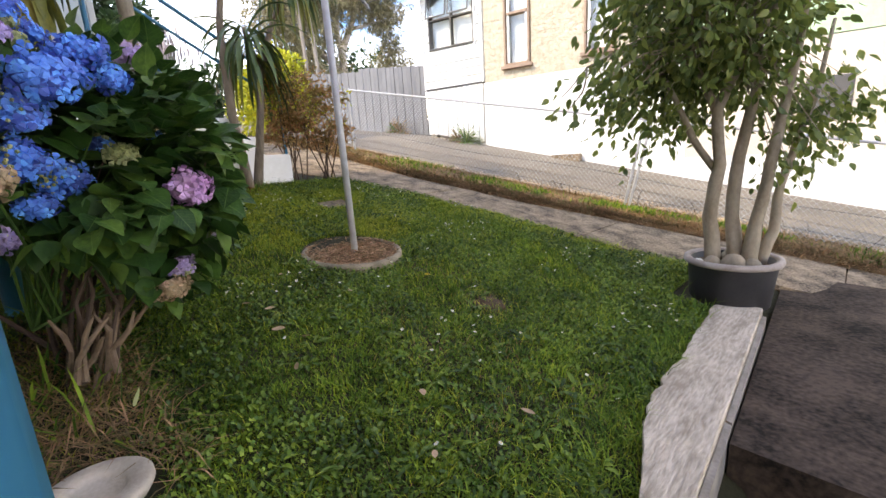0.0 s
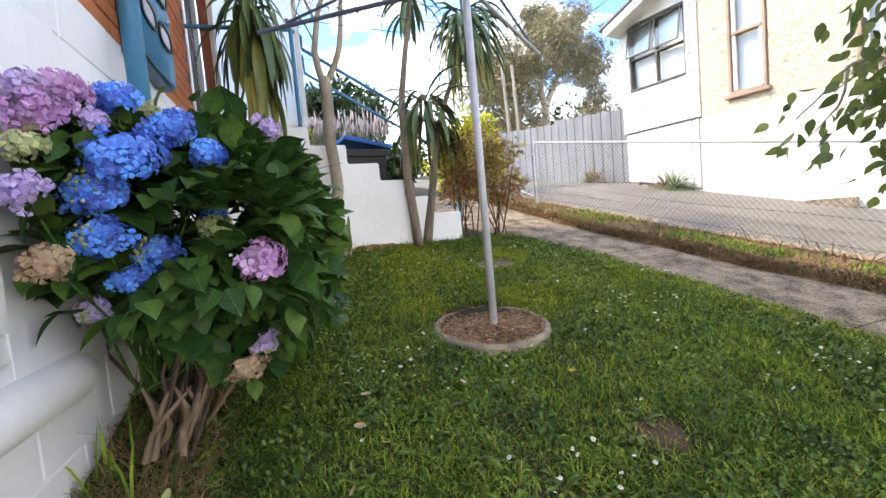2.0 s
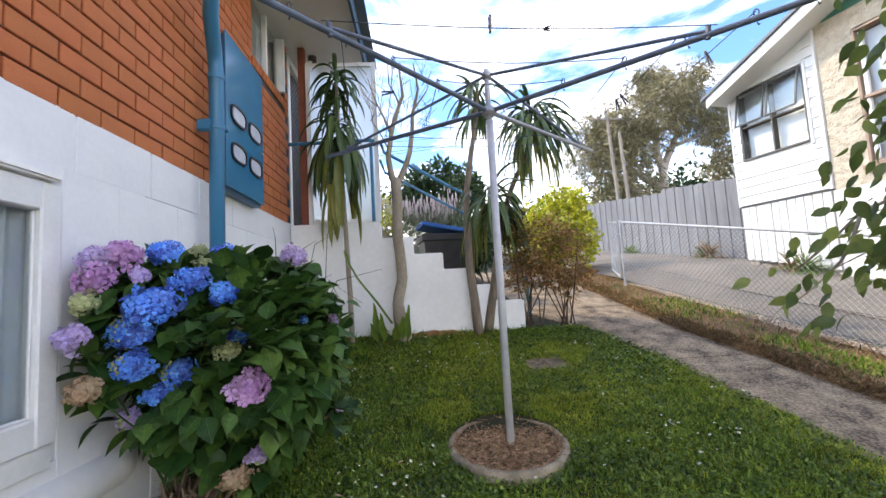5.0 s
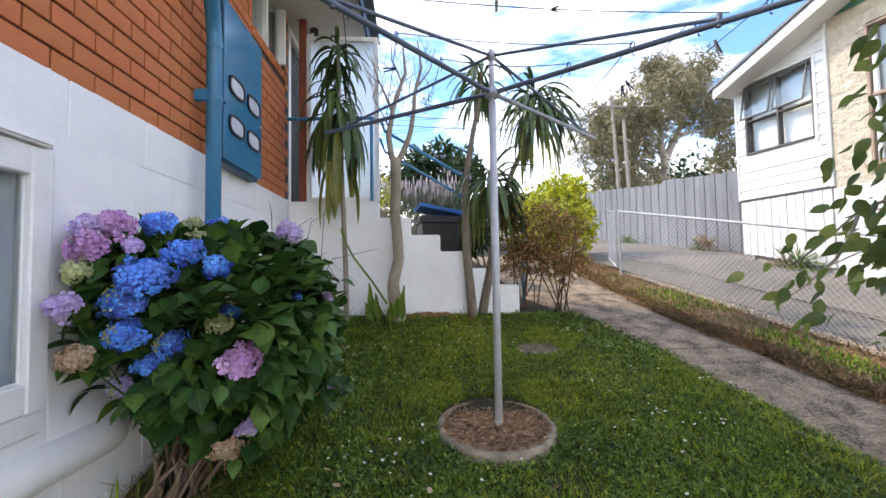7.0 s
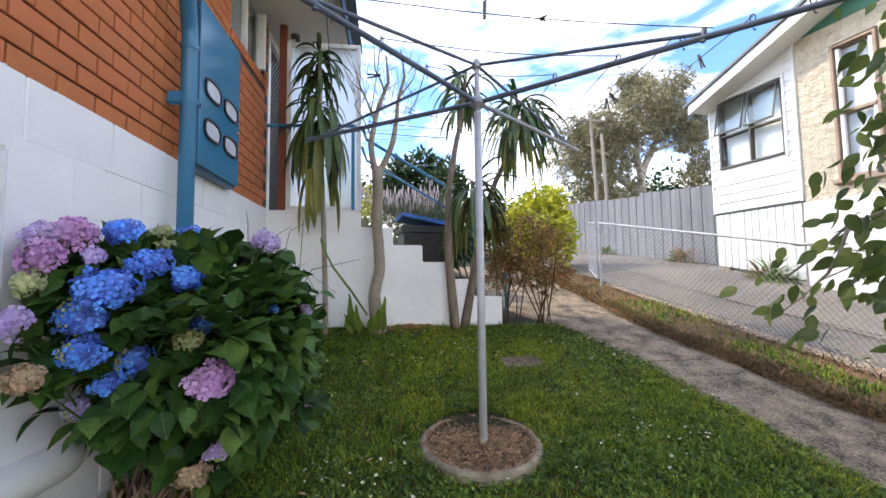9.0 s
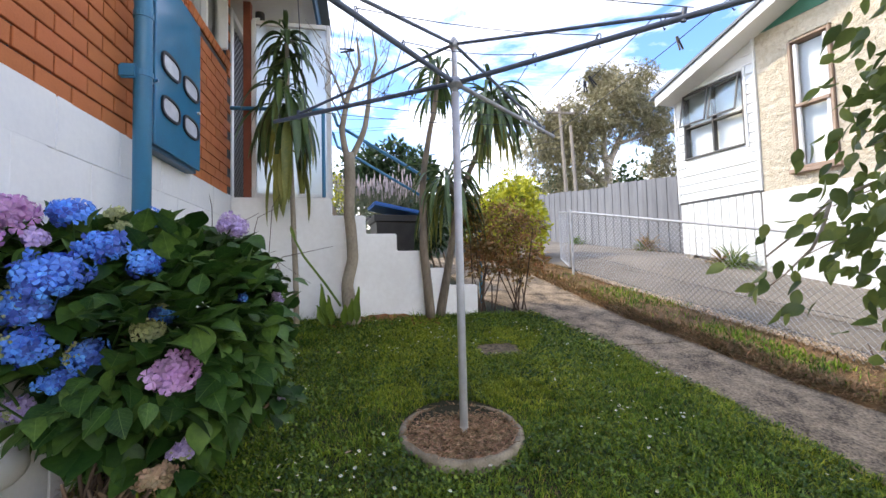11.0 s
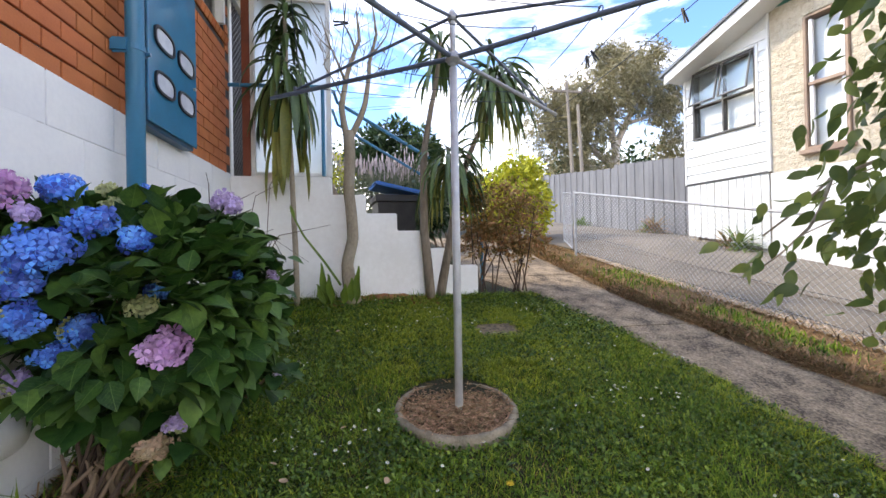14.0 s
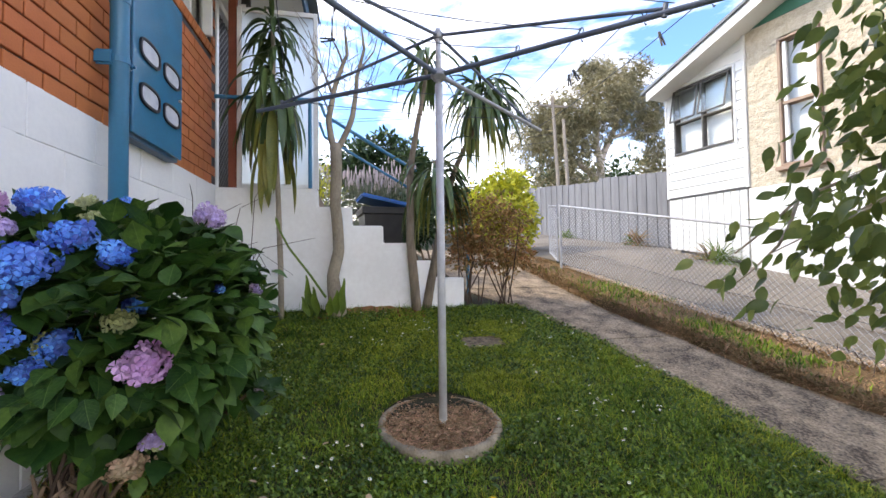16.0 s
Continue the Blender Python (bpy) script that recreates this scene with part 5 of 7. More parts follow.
# (place, size, colour)
HEADS = [((-1.665, 0.15, 1.175), 0.105, fl_pink), ((-1.587, 0.10, 1.165), 0.075, fl_lilac), ((-1.549, 0.13, 1.084), 0.090, fl_pink), ((-1.80, 0.25, 1.196), 0.094, fl_blue), ((-1.694, 0.42, 1.065), 0.096, fl_blue),
         ((-1.785, 0.515, 0.998), 0.080, fl_blue), ((-1.60, 0.312, 0.960), 0.132, fl_blue), ((-1.635, 0.215, 0.862), 0.110, fl_blue), ((-1.655, 0.21, 0.726), 0.104, fl_blue), ((-1.80, 0.31, 0.665), 0.092, fl_blue),
         ((-1.77, 0.228, 0.584), 0.070, fl_blue), ((-2.03, 0.467, 0.782), 0.066, fl_blue), ((-1.835, 0.497, 0.742), 0.064, fl_green), ((-1.665, 0.658, 0.604), 0.108, fl_pink), ((-2.262, 0.685, 1.193), 0.092, fl_lilac),
         ((-2.18, 0.345, 1.22), 0.080, fl_blue), ((-1.498, 0.135, 0.670), 0.076, fl_dry), ((-1.447, 0.125, 0.866), 0.074, fl_lilac), ((-1.776, 0.12, 0.493), 0.066, fl_lilac), ((-1.845, 0.622, 0.279), 0.066, fl_lilac),
         ((-1.786, 0.555, 0.208), 0.088, fl_dry), ((-1.658, 0.232, 1.095), 0.048, fl_lilac), ((-2.05, 0.288, 1.165), 0.050, fl_green), ((-2.03, 0.28, 1.225), 0.048, fl_green), ((-2.29, 0.90, 0.32), 0.032, fl_lilac), ((-1.518, 0.12, 0.992), 0.062, fl_green),
         ((-2.33, 0.88, 0.825), 0.042, fl_lilac), ((-2.28, 0.72, 0.83), 0.034, fl_blue)]


def mophead(c, r, material, seed):
    rg = random.Random(seed)
    s = Shape()
    n = max(16, int(66 * (r / 0.085) ** 1.5))
    out = (c - HC - Vector((0, 0, -0.1))).normalized()
    gold = math.pi * (3 - math.sqrt(5))
    q = out.to_track_quat("Z", "X")
    for i in range(n):
        z = 1 - 1.55 * (i + 0.5) / n
        rr = math.sqrt(max(0, 1 - z * z))
        d = q @ Vector((rr * math.cos(i * gold), rr * math.sin(i * gold), z * 0.9))
        d.z *= 0.76
        d = (d + Vector((rg.gauss(0, 0.09), rg.gauss(0, 0.09), rg.gauss(0, 0.09))))
        p = c + d * r * rg.uniform(0.78, 1.12)
        dn = d.normalized()
        fq = dn.to_track_quat("Z", "Y").to_matrix().to_4x4() @ Euler((rg.gauss(0, 0.42), rg.gauss(0, 0.42), rg.uniform(0, 6.28))).to_matrix().to_4x4()
        m = Matrix.Translation(p) @ fq
        sz = rg.uniform(0.020, 0.028) * (0.75 + r * 3)
        vs, fs = [(0, 0, -0.004)], []
        for k in range(4):
            a = k * math.pi / 2
            for da, rad, h in ((-0.62, 0.75, 0.006), (-0.28, 1.08, 0.001), (0.28, 1.08, 0.001), (0.62, 0.75, 0.006)):
                vs.append((math.cos(a + da) * rad * sz, math.sin(a + da) * rad * sz, h + rg.uniform(-0.002, 0.002)))
            b = 1 + k * 4
            fs.append((0, b, b + 1, b + 2, b + 3))
        s.add([m @ Vector(v) for v in vs], fs)
    core = [(c + (q @ Vector((math.sin(b) * math.cos(a) * 0.74, math.sin(b) * math.sin(a) * 0.74, math.cos(b) * 0.6))) * r) for b in (0.05, 0.6, 1.1, 1.6, 2.1) for a in np.linspace(0, 5.5, 8)]
    s.add(core, [(i * 8 + k, i * 8 + (k + 1) % 8, i * 8 + 8 + (k + 1) % 8, i * 8 + 8 + k) for i in range(4) for k in range(8)])
    return s


for k, (c, r, material) in enumerate(HEADS):
    c = Vector(c)
    r *= 0.72
    lab = {"fl_blue": "bright blue flower head", "fl_pink": "mauve-pink flower head", "fl_lilac": "pale lilac flower head", "fl_dry": "withered tan flower head", "fl_green": "greenish unripe flower head"}[material.name]
    head = part("flower_head", mophead(c, r, material, 100 + k), material, hyd, lab)
    if k in (7, 8, 9, 11, 18, 19):
        # unopened green buds in the middle of the head
        buds, out = Shape(), (c - HC - Vector((0, 0, -0.1))).normalized()
        for j in range(26):
            d = (out + Vector((rng.gauss(0, 0.42), rng.gauss(0, 0.42), rng.gauss(0, 0.42)))).normalized()
            buds.lathe([(0.0, -0.005), (0.006, -0.001), (0.005, 0.005), (0.0, 0.007)], c + d * r * 1.02, 5)
        part("flower_centre", buds, fl_green, head, "greenish unopened buds", kind="stuff")
    b = HB + Vector((rng.uniform(-0.06, 0.06), rng.uniform(-0.04, 0.06), 0.2))
    part("stem", Shape().tube([b, b.lerp(c, 0.5) + Vector((0, 0, 0.05)), c], [0.006, 0.0045, 0.0035], 5, False), hyd_green_shaded, hyd)

hm = [leaf_mesh("hydrangea_leaf", *q, 7, 0.82) for q in ((0.118, 0.092, hyd_leaf, 0.24, 0.28), (0.102, 0.082, hyd_leaf, 0.36, 0.34), (0.130, 0.100, hyd_leaf, 0.16, 0.22), (0.086, 0.068, hyd_leaf, 0.28, 0.30))]
outer, inner = [], []


def foot(p):
    """The lowest leaves: bare stems show near the wall, leaves hang low further out."""
    return float(np.interp(p.y, [0.1, 0.35, 0.55], [0.46, 0.34, 0.10])) + 0.10 * (p.x > -1.62)


def covers(p):
    """Whether a leaf at p would stand in front of a flower head."""
    for c, r, _ in HEADS:
        c = Vector(c)
        for eye in ((0.0, 0.3, 0.75), (0.1, 1.3, 0.98)):
            o = (Vector(eye) - c).normalized()
            a = (p - c).dot(o)
            if 0.0 < a < 0.5 and (p - c - o * a).length < r * 0.66 + 0.006:
                return True
    return False


gold = math.pi * (3 - math.sqrt(5))
N = 3900
for i in range(N):
    z = 1 - 2 * (i + 0.5) / N
    rr = math.sqrt(1 - z * z)
    d = Vector((rr * math.cos(i * gold), rr * math.sin(i * gold), z))
    layer = i % 3
    f = (1.0, 0.86, 0.66)[layer] * (1 + 0.10 * noise.noise(d * 3.1)) + rng.uniform(-0.05, 0.05)
    p = HC + Vector((d.x * HR[0], d.y * HR[1], d.z * HR[2])) * f
    # the bush reaches further out to its far side
    if d.x < 0:
        p.x += d.x * 0.07
        p.y += -d.x * 0.10 * (d.y > 0)
    if p.y < 0.03 or p.z > 1.22 or p.z < foot(p):
        continue
    if any((p - Vector(c)).length < r * (0.90 if layer == 0 else 0.66) for c, r, _ in HEADS):
        continue
    way = d * 0.8 + Vector((rng.gauss(0, 0.4), rng.gauss(0, 0.4), -0.05 + rng.gauss(0, 0.3) + 0.15 * max(0, d.z)))
    wn_ = way.normalized()
    if any(covers(p + wn_ * q) for q in (-0.05, 0.02, 0.08)):
        continue
    m = pose_leaf(p - way.normalized() * 0.05, way, rng.gauss(0, 0.42), rng.uniform(0.65, 1.1))
    if layer < 2 and d.x * 0.72 + d.y * 0.62 + 0.25 * d.z > 0.42 and len(outer) < 300:
        outer.append((rng.randrange(4), m))
    else:
        inner.append(m)
for k, m in outer:
    piece("leaf", hm[k], hyd, m)
for c, r, _ in HEADS:
    c = Vector(c)
    out = (c - HC - Vector((0, 0, -0.1))).normalized()
    u = out.orthogonal().normalized()
    v = out.cross(u)
    a0 = rng.uniform(0, 6.28)
    for j in range(7):
        a = a0 + j * 0.9 + rng.gauss(0, 0.15)
        side = u * math.cos(a) + v * math.sin(a)
        p = c - out * r * rng.uniform(0.55, 0.9) + side * r * 0.35
        tip = p + side * 0.12
        if tip.y < 0.02 or tip.z > 1.20 or tip.x > -1.42 or p.z < foot(p) - 0.04 or covers(p.lerp(tip, 0.6)) or covers(tip):
            continue
        inner.append(pose_leaf(p, side * 0.9 + out * rng.uniform(-0.1, 0.2) + Vector((0, 0, -0.25)), rng.gauss(0, 0.3), rng.uniform(0.7, 1.05)))
for c, r, _ in HEADS:
    c = Vector(c)
    back = (c - Vector((0.05, 0.8, 0.9))).normalized()
    for j in range(12):
        p = c + back * rng.uniform(0.03, 0.14) + Vector((rng.gauss(0, 0.06), rng.gauss(0, 0.06), rng.gauss(-0.02, 0.08)))
        way = Vector((rng.gauss(0.3, 0.6), rng.gauss(0.3, 0.5), rng.gauss(-0.15, 0.3)))
        if p.y < 0.04 or p.z > 1.16 or p.x > -1.50 or (p + way.normalized() * 0.1).x > -1.44 or (p + way.normalized() * 0.1).y < 0.03 or p.z < foot(p) or covers(p) or covers(p + way.normalized() * 0.08):
            continue
        inner.append(pose_leaf(p, way, rng.gauss(0, 0.4), rng.uniform(0.55, 0.95)))
for c, r, _ in HEADS:
    c = Vector(c)
    for j in range(9):
        p = (HB + Vector((0.1, 0.05, 0.25))).lerp(c, rng.uniform(0.45, 0.95)) + Vector((rng.gauss(0.03, 0.04), rng.gauss(0.04, 0.04), rng.gauss(0, 0.04)))
        way = Vector((rng.gauss(0.4, 0.5), rng.gauss(0.3, 0.5), rng.gauss(-0.2, 0.3))).normalized()
        if p.y < 0.04 or p.z > 1.16 or (p + way * 0.12).x > -1.44 or (p + way * 0.12).y < 0.03 or p.z < foot(p) or covers(p) or covers(p + way * 0.06) or covers(p + way * 0.12):
            continue
        inner.append(pose_leaf(p, way, rng.gauss(0, 0.4), rng.uniform(0.65, 1.0)))
# inner leaves take the darker green, so their shade is partly coloured in
join_leaves("inner_leaves", hm[0], inner, hyd_green_shaded, hyd, "inner foliage in a darker green that stands for shade")
s = Shape()
for k in range(26):
    b = HB + Vector((rng.uniform(-0.22, 0.24), rng.uniform(-0.03, 0.16), -0.03))
    t = HC + Vector((rng.gauss(0, 0.20), rng.gauss(0.05, 0.16), rng.uniform(-0.3, 0.1)))
    mid = b.lerp(t, 0.45) + Vector((rng.gauss(0, 0.08), rng.gauss(0, 0.08), 0.0))
    part("woody_stem", Shape().tube([b, mid, t], [rng.uniform(0.007, 0.013), 0.007, 0.004], 6), bark_dark if k % 3 else bark_brown, hyd)
for k in range(11):
    b = HB + Vector((rng.uniform(-0.08, 0.30), rng.uniform(0.02, 0.18), 0.02))
    d = Vector((rng.gauss(0.1, 0.3), rng.gauss(0.15, 0.2), rng.uniform(0.6, 1.0)))
    part("cut_stem", Shape().tube([b, b + d * 0.10 + Vector((rng.gauss(0, 0.02), rng.gauss(0, 0.02), 0)), b + d * 0.17, b + d * 0.25 + Vector((rng.gauss(0.02, 0.03), rng.gauss(0, 0.03), 0))], [0.013, 0.010, 0.010, 0.005], 7), bark_brown, hyd, "dead cut stem")
part("side_stem", Shape().tube([(-2.05, 0.5, 0.1), (-2.15, 0.75, 0.22), (-2.30, 0.92, 0.36)], [0.012, 0.010, 0.007], 7), bark_brown, hyd)
# wiry dark stalks behind the bush
s = thing("wiry_stalks", (-3.2, 0.5, gh(-3.2, 0.5)), "thin dark wiry stalks beside the hydrangea", "stalks")
for k in range(13):
    b = Vector((-3.0 + rng.uniform(-0.5, 0.35), 0.45 + rng.uniform(-0.15, 0.2), 0.0))
    b.z = gh(b.x, b.y)
    h = rng.uniform(0.9, 1.35)
    dx, dy = rng.gauss(0, 0.15), rng.gauss(0.12, 0.15)
    part("stalk", Shape().tube([b, b + Vector((dx * 0.3, dy * 0.3, h * 0.6)), b + Vector((dx, dy, h * 0.95)), b + Vector((dx * 2.0, dy * 2.2, h * (0.75 if k % 2 else 1.02)))], [0.004, 0.0035, 0.003, 0.0015], 4), bark_dark, s)

# ---- slender trees along the stepped wall ----
def rosette(sh, c, n, length, width, lo, hi, droop, seed, stem=0.0, nseg=6, fold=0.25):
    rg = random.Random(seed)
    for k in range(n):
        a = rg.uniform(0, 6.283)
        e = rg.uniform(lo, hi)
        way = Vector((math.cos(a) * math.cos(e), math.sin(a) * math.cos(e), math.sin(e)))
        base = Vector(c) + Vector((0, 0, -rg.uniform(0, stem)))
        sh.blade(base + way * 0.02, way, (0, 0, 1) if abs(way.z) < 0.95 else (1, 0, 0), length * rg.uniform(0.7, 1.15), width * rg.uniform(0.8, 1.2), droop * rg.uniform(0.7, 1.3), nseg, fold)
    return sh


def trunk(pts, rads, n=10, wob=0.02, seed=0):
    P = [Vector(p) for p in pts]
    out, rr = [], []
    for a in range(len(P) - 1):
        for q in (0, 0.25, 0.5, 0.75):
            w = Vector((noise.noise((a * 1.7 + q, seed, 0)), noise.noise((0, a * 1.7 + q, seed)), 0)) * wob
            out.append(P[a].lerp(P[a + 1], q) + (w if a + q > 0 else Vector((0, 0, 0))))
            rr.append((rads[a] * (1 - q) + rads[a + 1] * q) * (1 + 0.1 * noise.noise((seed, a + q * 4, 1))))
    return Shape().tube(out + [P[-1]], rr + [rads[-1]], n)


ta = thing("dragon_tree", (-4.40, 0.67, gh(-4.4, 0.67)), "tall thin dragon tree with long drooping strap leaves", "tree", "slender trees by the wall")
part("trunk", trunk([(-4.40, 0.67, gh(-4.4, 0.67) - 0.05), (-4.40, 0.64, 1.6), (-4.42, 0.61, 2.6), (-4.42, 0.59, 3.35)], [0.030, 0.026, 0.024, 0.02], 10, 0.02, 3), bark_pale, ta, "", True)
s = Shape()
for k, (z, n, ln) in enumerate(((3.42, 34, 0.40), (3.2, 24, 0.42), (2.95, 20, 0.55), (2.75, 22, 0.68))):
    rosette(s, (-4.42, 0.59, z), n, ln, 0.048, -0.1, 1.2 if k == 0 else 0.8, 2.7, 40 + k, 0.15, 8)
part("crown", s, yucca_leaf, ta, "dark green strap leaves", True)
s = Shape()
rosette(s, (-4.41, 0.60, 2.66), 20, 0.78, 0.085, -1.0, -0.1, 4.0, 51, 0.45, 8)
part("skirt", s, yucca_old, ta, "yellowing hanging leaves", True)
s = rosette(Shape(), (-4.41, 0.60, 2.85), 26, 0.80, 0.078, -1.0, 0.0, 4.0, 52, 0.3, 8)
part("skirt", s, yucca_leaf, ta, "dark green hanging leaves", True)

tb = thing("frangipani_tree", (-4.46, 1.22, gh(-4.46, 1.22)), "bare pale branching tree against the white wall", "tree", "slender trees by the wall")
part("trunk", trunk([(-4.46, 1.22, gh(-4.46, 1.22) - 0.05), (-4.46, 1.16, 0.82), (-4.46, 1.22, 1.1), (-4.46, 1.19, 1.7), (-4.46, 1.20, 2.2)], [0.095, 0.062, 0.058, 0.056, 0.06], 12, 0.03, 5), bark_pale, tb, "", True)
for k, (pts, rads) in enumerate((([(-4.46, 1.19, 2.12), (-4.46, 1.13, 2.45), (-4.48, 1.20, 2.85), (-4.46, 1.32, 3.15), (-4.45, 1.30, 3.45)], [0.05, 0.042, 0.034, 0.024, 0.012]),
                                 ([(-4.46, 1.22, 2.15), (-4.44, 1.38, 2.5), (-4.42, 1.42, 2.9), (-4.4, 1.50, 3.2), (-4.4, 1.46, 3.5)], [0.046, 0.038, 0.028, 0.02, 0.01]),
                                 ([(-4.47, 1.16, 2.75), (-4.5, 1.02, 3.1), (-4.5, 0.93, 3.4)], [0.022, 0.013, 0.006]),
                                 ([(-4.46, 1.28, 3.05), (-4.47, 1.18, 3.3), (-4.46, 1.16, 3.6)], [0.018, 0.011, 0.005]),
                                 ([(-4.43, 1.42, 2.95), (-4.45, 1.60, 3.2), (-4.46, 1.66, 3.45)], [0.018, 0.010, 0.004]),
                                 ([(-4.50, 1.04, 3.05), (-4.48, 0.88, 3.2), (-4.47, 0.82, 3.38)], [0.010, 0.007, 0.003]),
                                 ([(-4.46, 1.15, 2.5), (-4.45, 0.98, 2.85), (-4.46, 0.94, 3.1)], [0.014, 0.008, 0.003]))):
    part("branch", trunk(pts, [q * 0.74 for q in rads], 9, 0.02, 10 + k), bark_pale, tb, "", True)
s = Shape()
rng = random.Random(9)
for k in range(80):
    b = Vector((-4.46, rng.uniform(0.92, 1.62), rng.uniform(2.75, 3.45)))
    s.tube([b, b + Vector((rng.gauss(0, 0.08), rng.gauss(0, 0.12), rng.uniform(0.1, 0.3)))], [0.005, 0.0015], 4, False)
part("twig", s, bark_pale, tb, kind="stuff")

tc = thing("cabbage_tree", (-4.55, 2.04, gh(-4.55, 2.04)), "leaning cabbage tree with two thin trunks and drooping heads", "tree", "slender trees by the wall")
g0 = gh(-4.55, 2.05)
part("trunk", trunk([(-4.55, 2.04, g0 - 0.05), (-4.56, 1.975, 1.2), (-4.57, 2.0, 2.1), (-4.58, 2.12, 2.7), (-4.58, 2.21, 3.35)], [0.055, 0.045, 0.034, 0.026, 0.02], 10, 0.02, 31), bark_grey, tc, "", True)
part("trunk", trunk([(-4.60, 2.14, g0 - 0.05), (-4.62, 2.28, 1.1), (-4.63, 2.39, 1.7), (-4.64, 2.55, 2.1), (-4.64, 2.75, 2.5), (-4.64, 2.84, 3.0)], [0.055, 0.042, 0.036, 0.03, 0.026, 0.02], 10, 0.02, 33), bark_grey, tc, "", True)
part("trunk", trunk([(-4.63, 2.39, 1.68), (-4.65, 2.32, 1.9), (-4.65, 2.27, 2.1)], [0.03, 0.026, 0.02], 9, 0.01, 35), bark_grey, tc, "", True)
s = Shape()
rosette(s, (-4.58, 2.19, 3.30), 34, 0.60, 0.046, -0.2, 1.2, 2.6, 61, 0.35, 7)
part("crown", s, yucca_leaf, tc, "", True)
s = Shape()
rosette(s, (-4.64, 2.84, 3.02), 84, 0.75, 0.050, -0.2, 1.2, 2.9, 62, 0.25, 8)
part("crown", s, yucca_leaf, tc, "", True)
s = Shape()
rosette(s, (-4.65, 2.27, 2.10), 70, 0.72, 0.048, -0.5, 1.2, 2.8, 63, 0.3, 8)
part("crown", s, yucca_leaf, tc, "", True)
s = Shape()
rosette(s, (-4.64, 2.80, 2.85), 26, 0.8, 0.040, -0.6, 0.2, 4.0, 64, 0.2, 8)
rosette(s, (-4.65, 2.28, 1.95), 20, 0.7, 0.040, -0.6, 0.2, 4.0, 65, 0.2, 8)
part("skirt", s, yucca_old, tc, "yellowing hanging leaves", True)

# strap-leaved fern at the foot of the bare tree
fn = thing("fern", (-4.40, 1.12, gh(-4.4, 1.12)), "yellow-green crinkled fern fronds at the wall foot", "fern")
for k, (a, ln, e) in enumerate(((-1.2, 0.55, 1.2), (-0.6, 0.42, 1.0), (-1.9, 0.35, 0.9), (0.6, 0.36, 1.1), (1.2, 0.5, 1.25), (0.2, 0.3, 0.8), (1.8, 0.4, 1.3), (-1.5, 0.3, 0.6))):
    s = Shape()
    way = Vector((math.cos(a) * math.cos(e) * 0.4 + 0.1, math.sin(a) * math.cos(e) * 0.35, math.sin(e) + 0.5))
    s.blade((-4.38, 1.10 + 0.15 * math.sin(a), gh(-4.4, 1.1)), way, (1, 0, 0), ln * 0.8, 0.07, 0.5, 10, 0.3)
    s.v = [(x, y + 0.008 * math.sin(i * 2.4), z) for i, (x, y, z) in enumerate(s.v)]
    part("frond", s, fern_leaf, fn, "", True)
part("stalk", Shape().tube([(-4.36, 1.10, 0.62), (-4.36, 0.95, 0.85), (-4.36, 0.75, 1.12), (-4.36, 0.66, 1.30)], [0.012, 0.012, 0.011, 0.009], 6), fern_leaf, fn)
s = Shape().blade((-4.36, 0.67, 1.28), (0, -0.3, 1), (1, 0, 0), 0.16, 0.035, 0.1)
part("bud", s, fern_leaf, fn)


# ---- leafy shrubs ----
def foliage(name, parent, blobs, per, lm, material, seed, spread=1.0, label="", hang=-0.2):
    rg = random.Random(seed)
    poses = []
    for (c, r) in blobs:
        c = Vector(c)
        for k in range(per):
            d = Vector((rg.gauss(0, 1), rg.gauss(0, 1), rg.gauss(0, 1))).normalized()
            rad = r * (0.55 + 0.5 * rg.random() ** 0.6) * (1 + 0.2 * noise.noise(d * 2.3 + c))
            p = c + d * rad
            way = d + Vector((rg.gauss(0, 0.6), rg.gauss(0, 0.6), hang + rg.gauss(0, 0.5))) * spread
            poses.append(pose_leaf(p, way, rg.uniform(0, 6.28), rg.uniform(0.6, 1.25)))
    return join_leaves(name, lm, poses, material, parent, label)


def cluster(centre, radii, n, size, seed):
    rg = random.Random(seed)
    out = []
    while len(out) < n:
        d = Vector((rg.uniform(-1, 1), rg.uniform(-1, 1), rg.uniform(-1, 1)))
        if d.length < 1:
            out.append((Vector(centre) + Vector((d.x * radii[0], d.y * radii[1], d.z * radii[2])), size * rg.uniform(0.6, 1.3)))
    return out


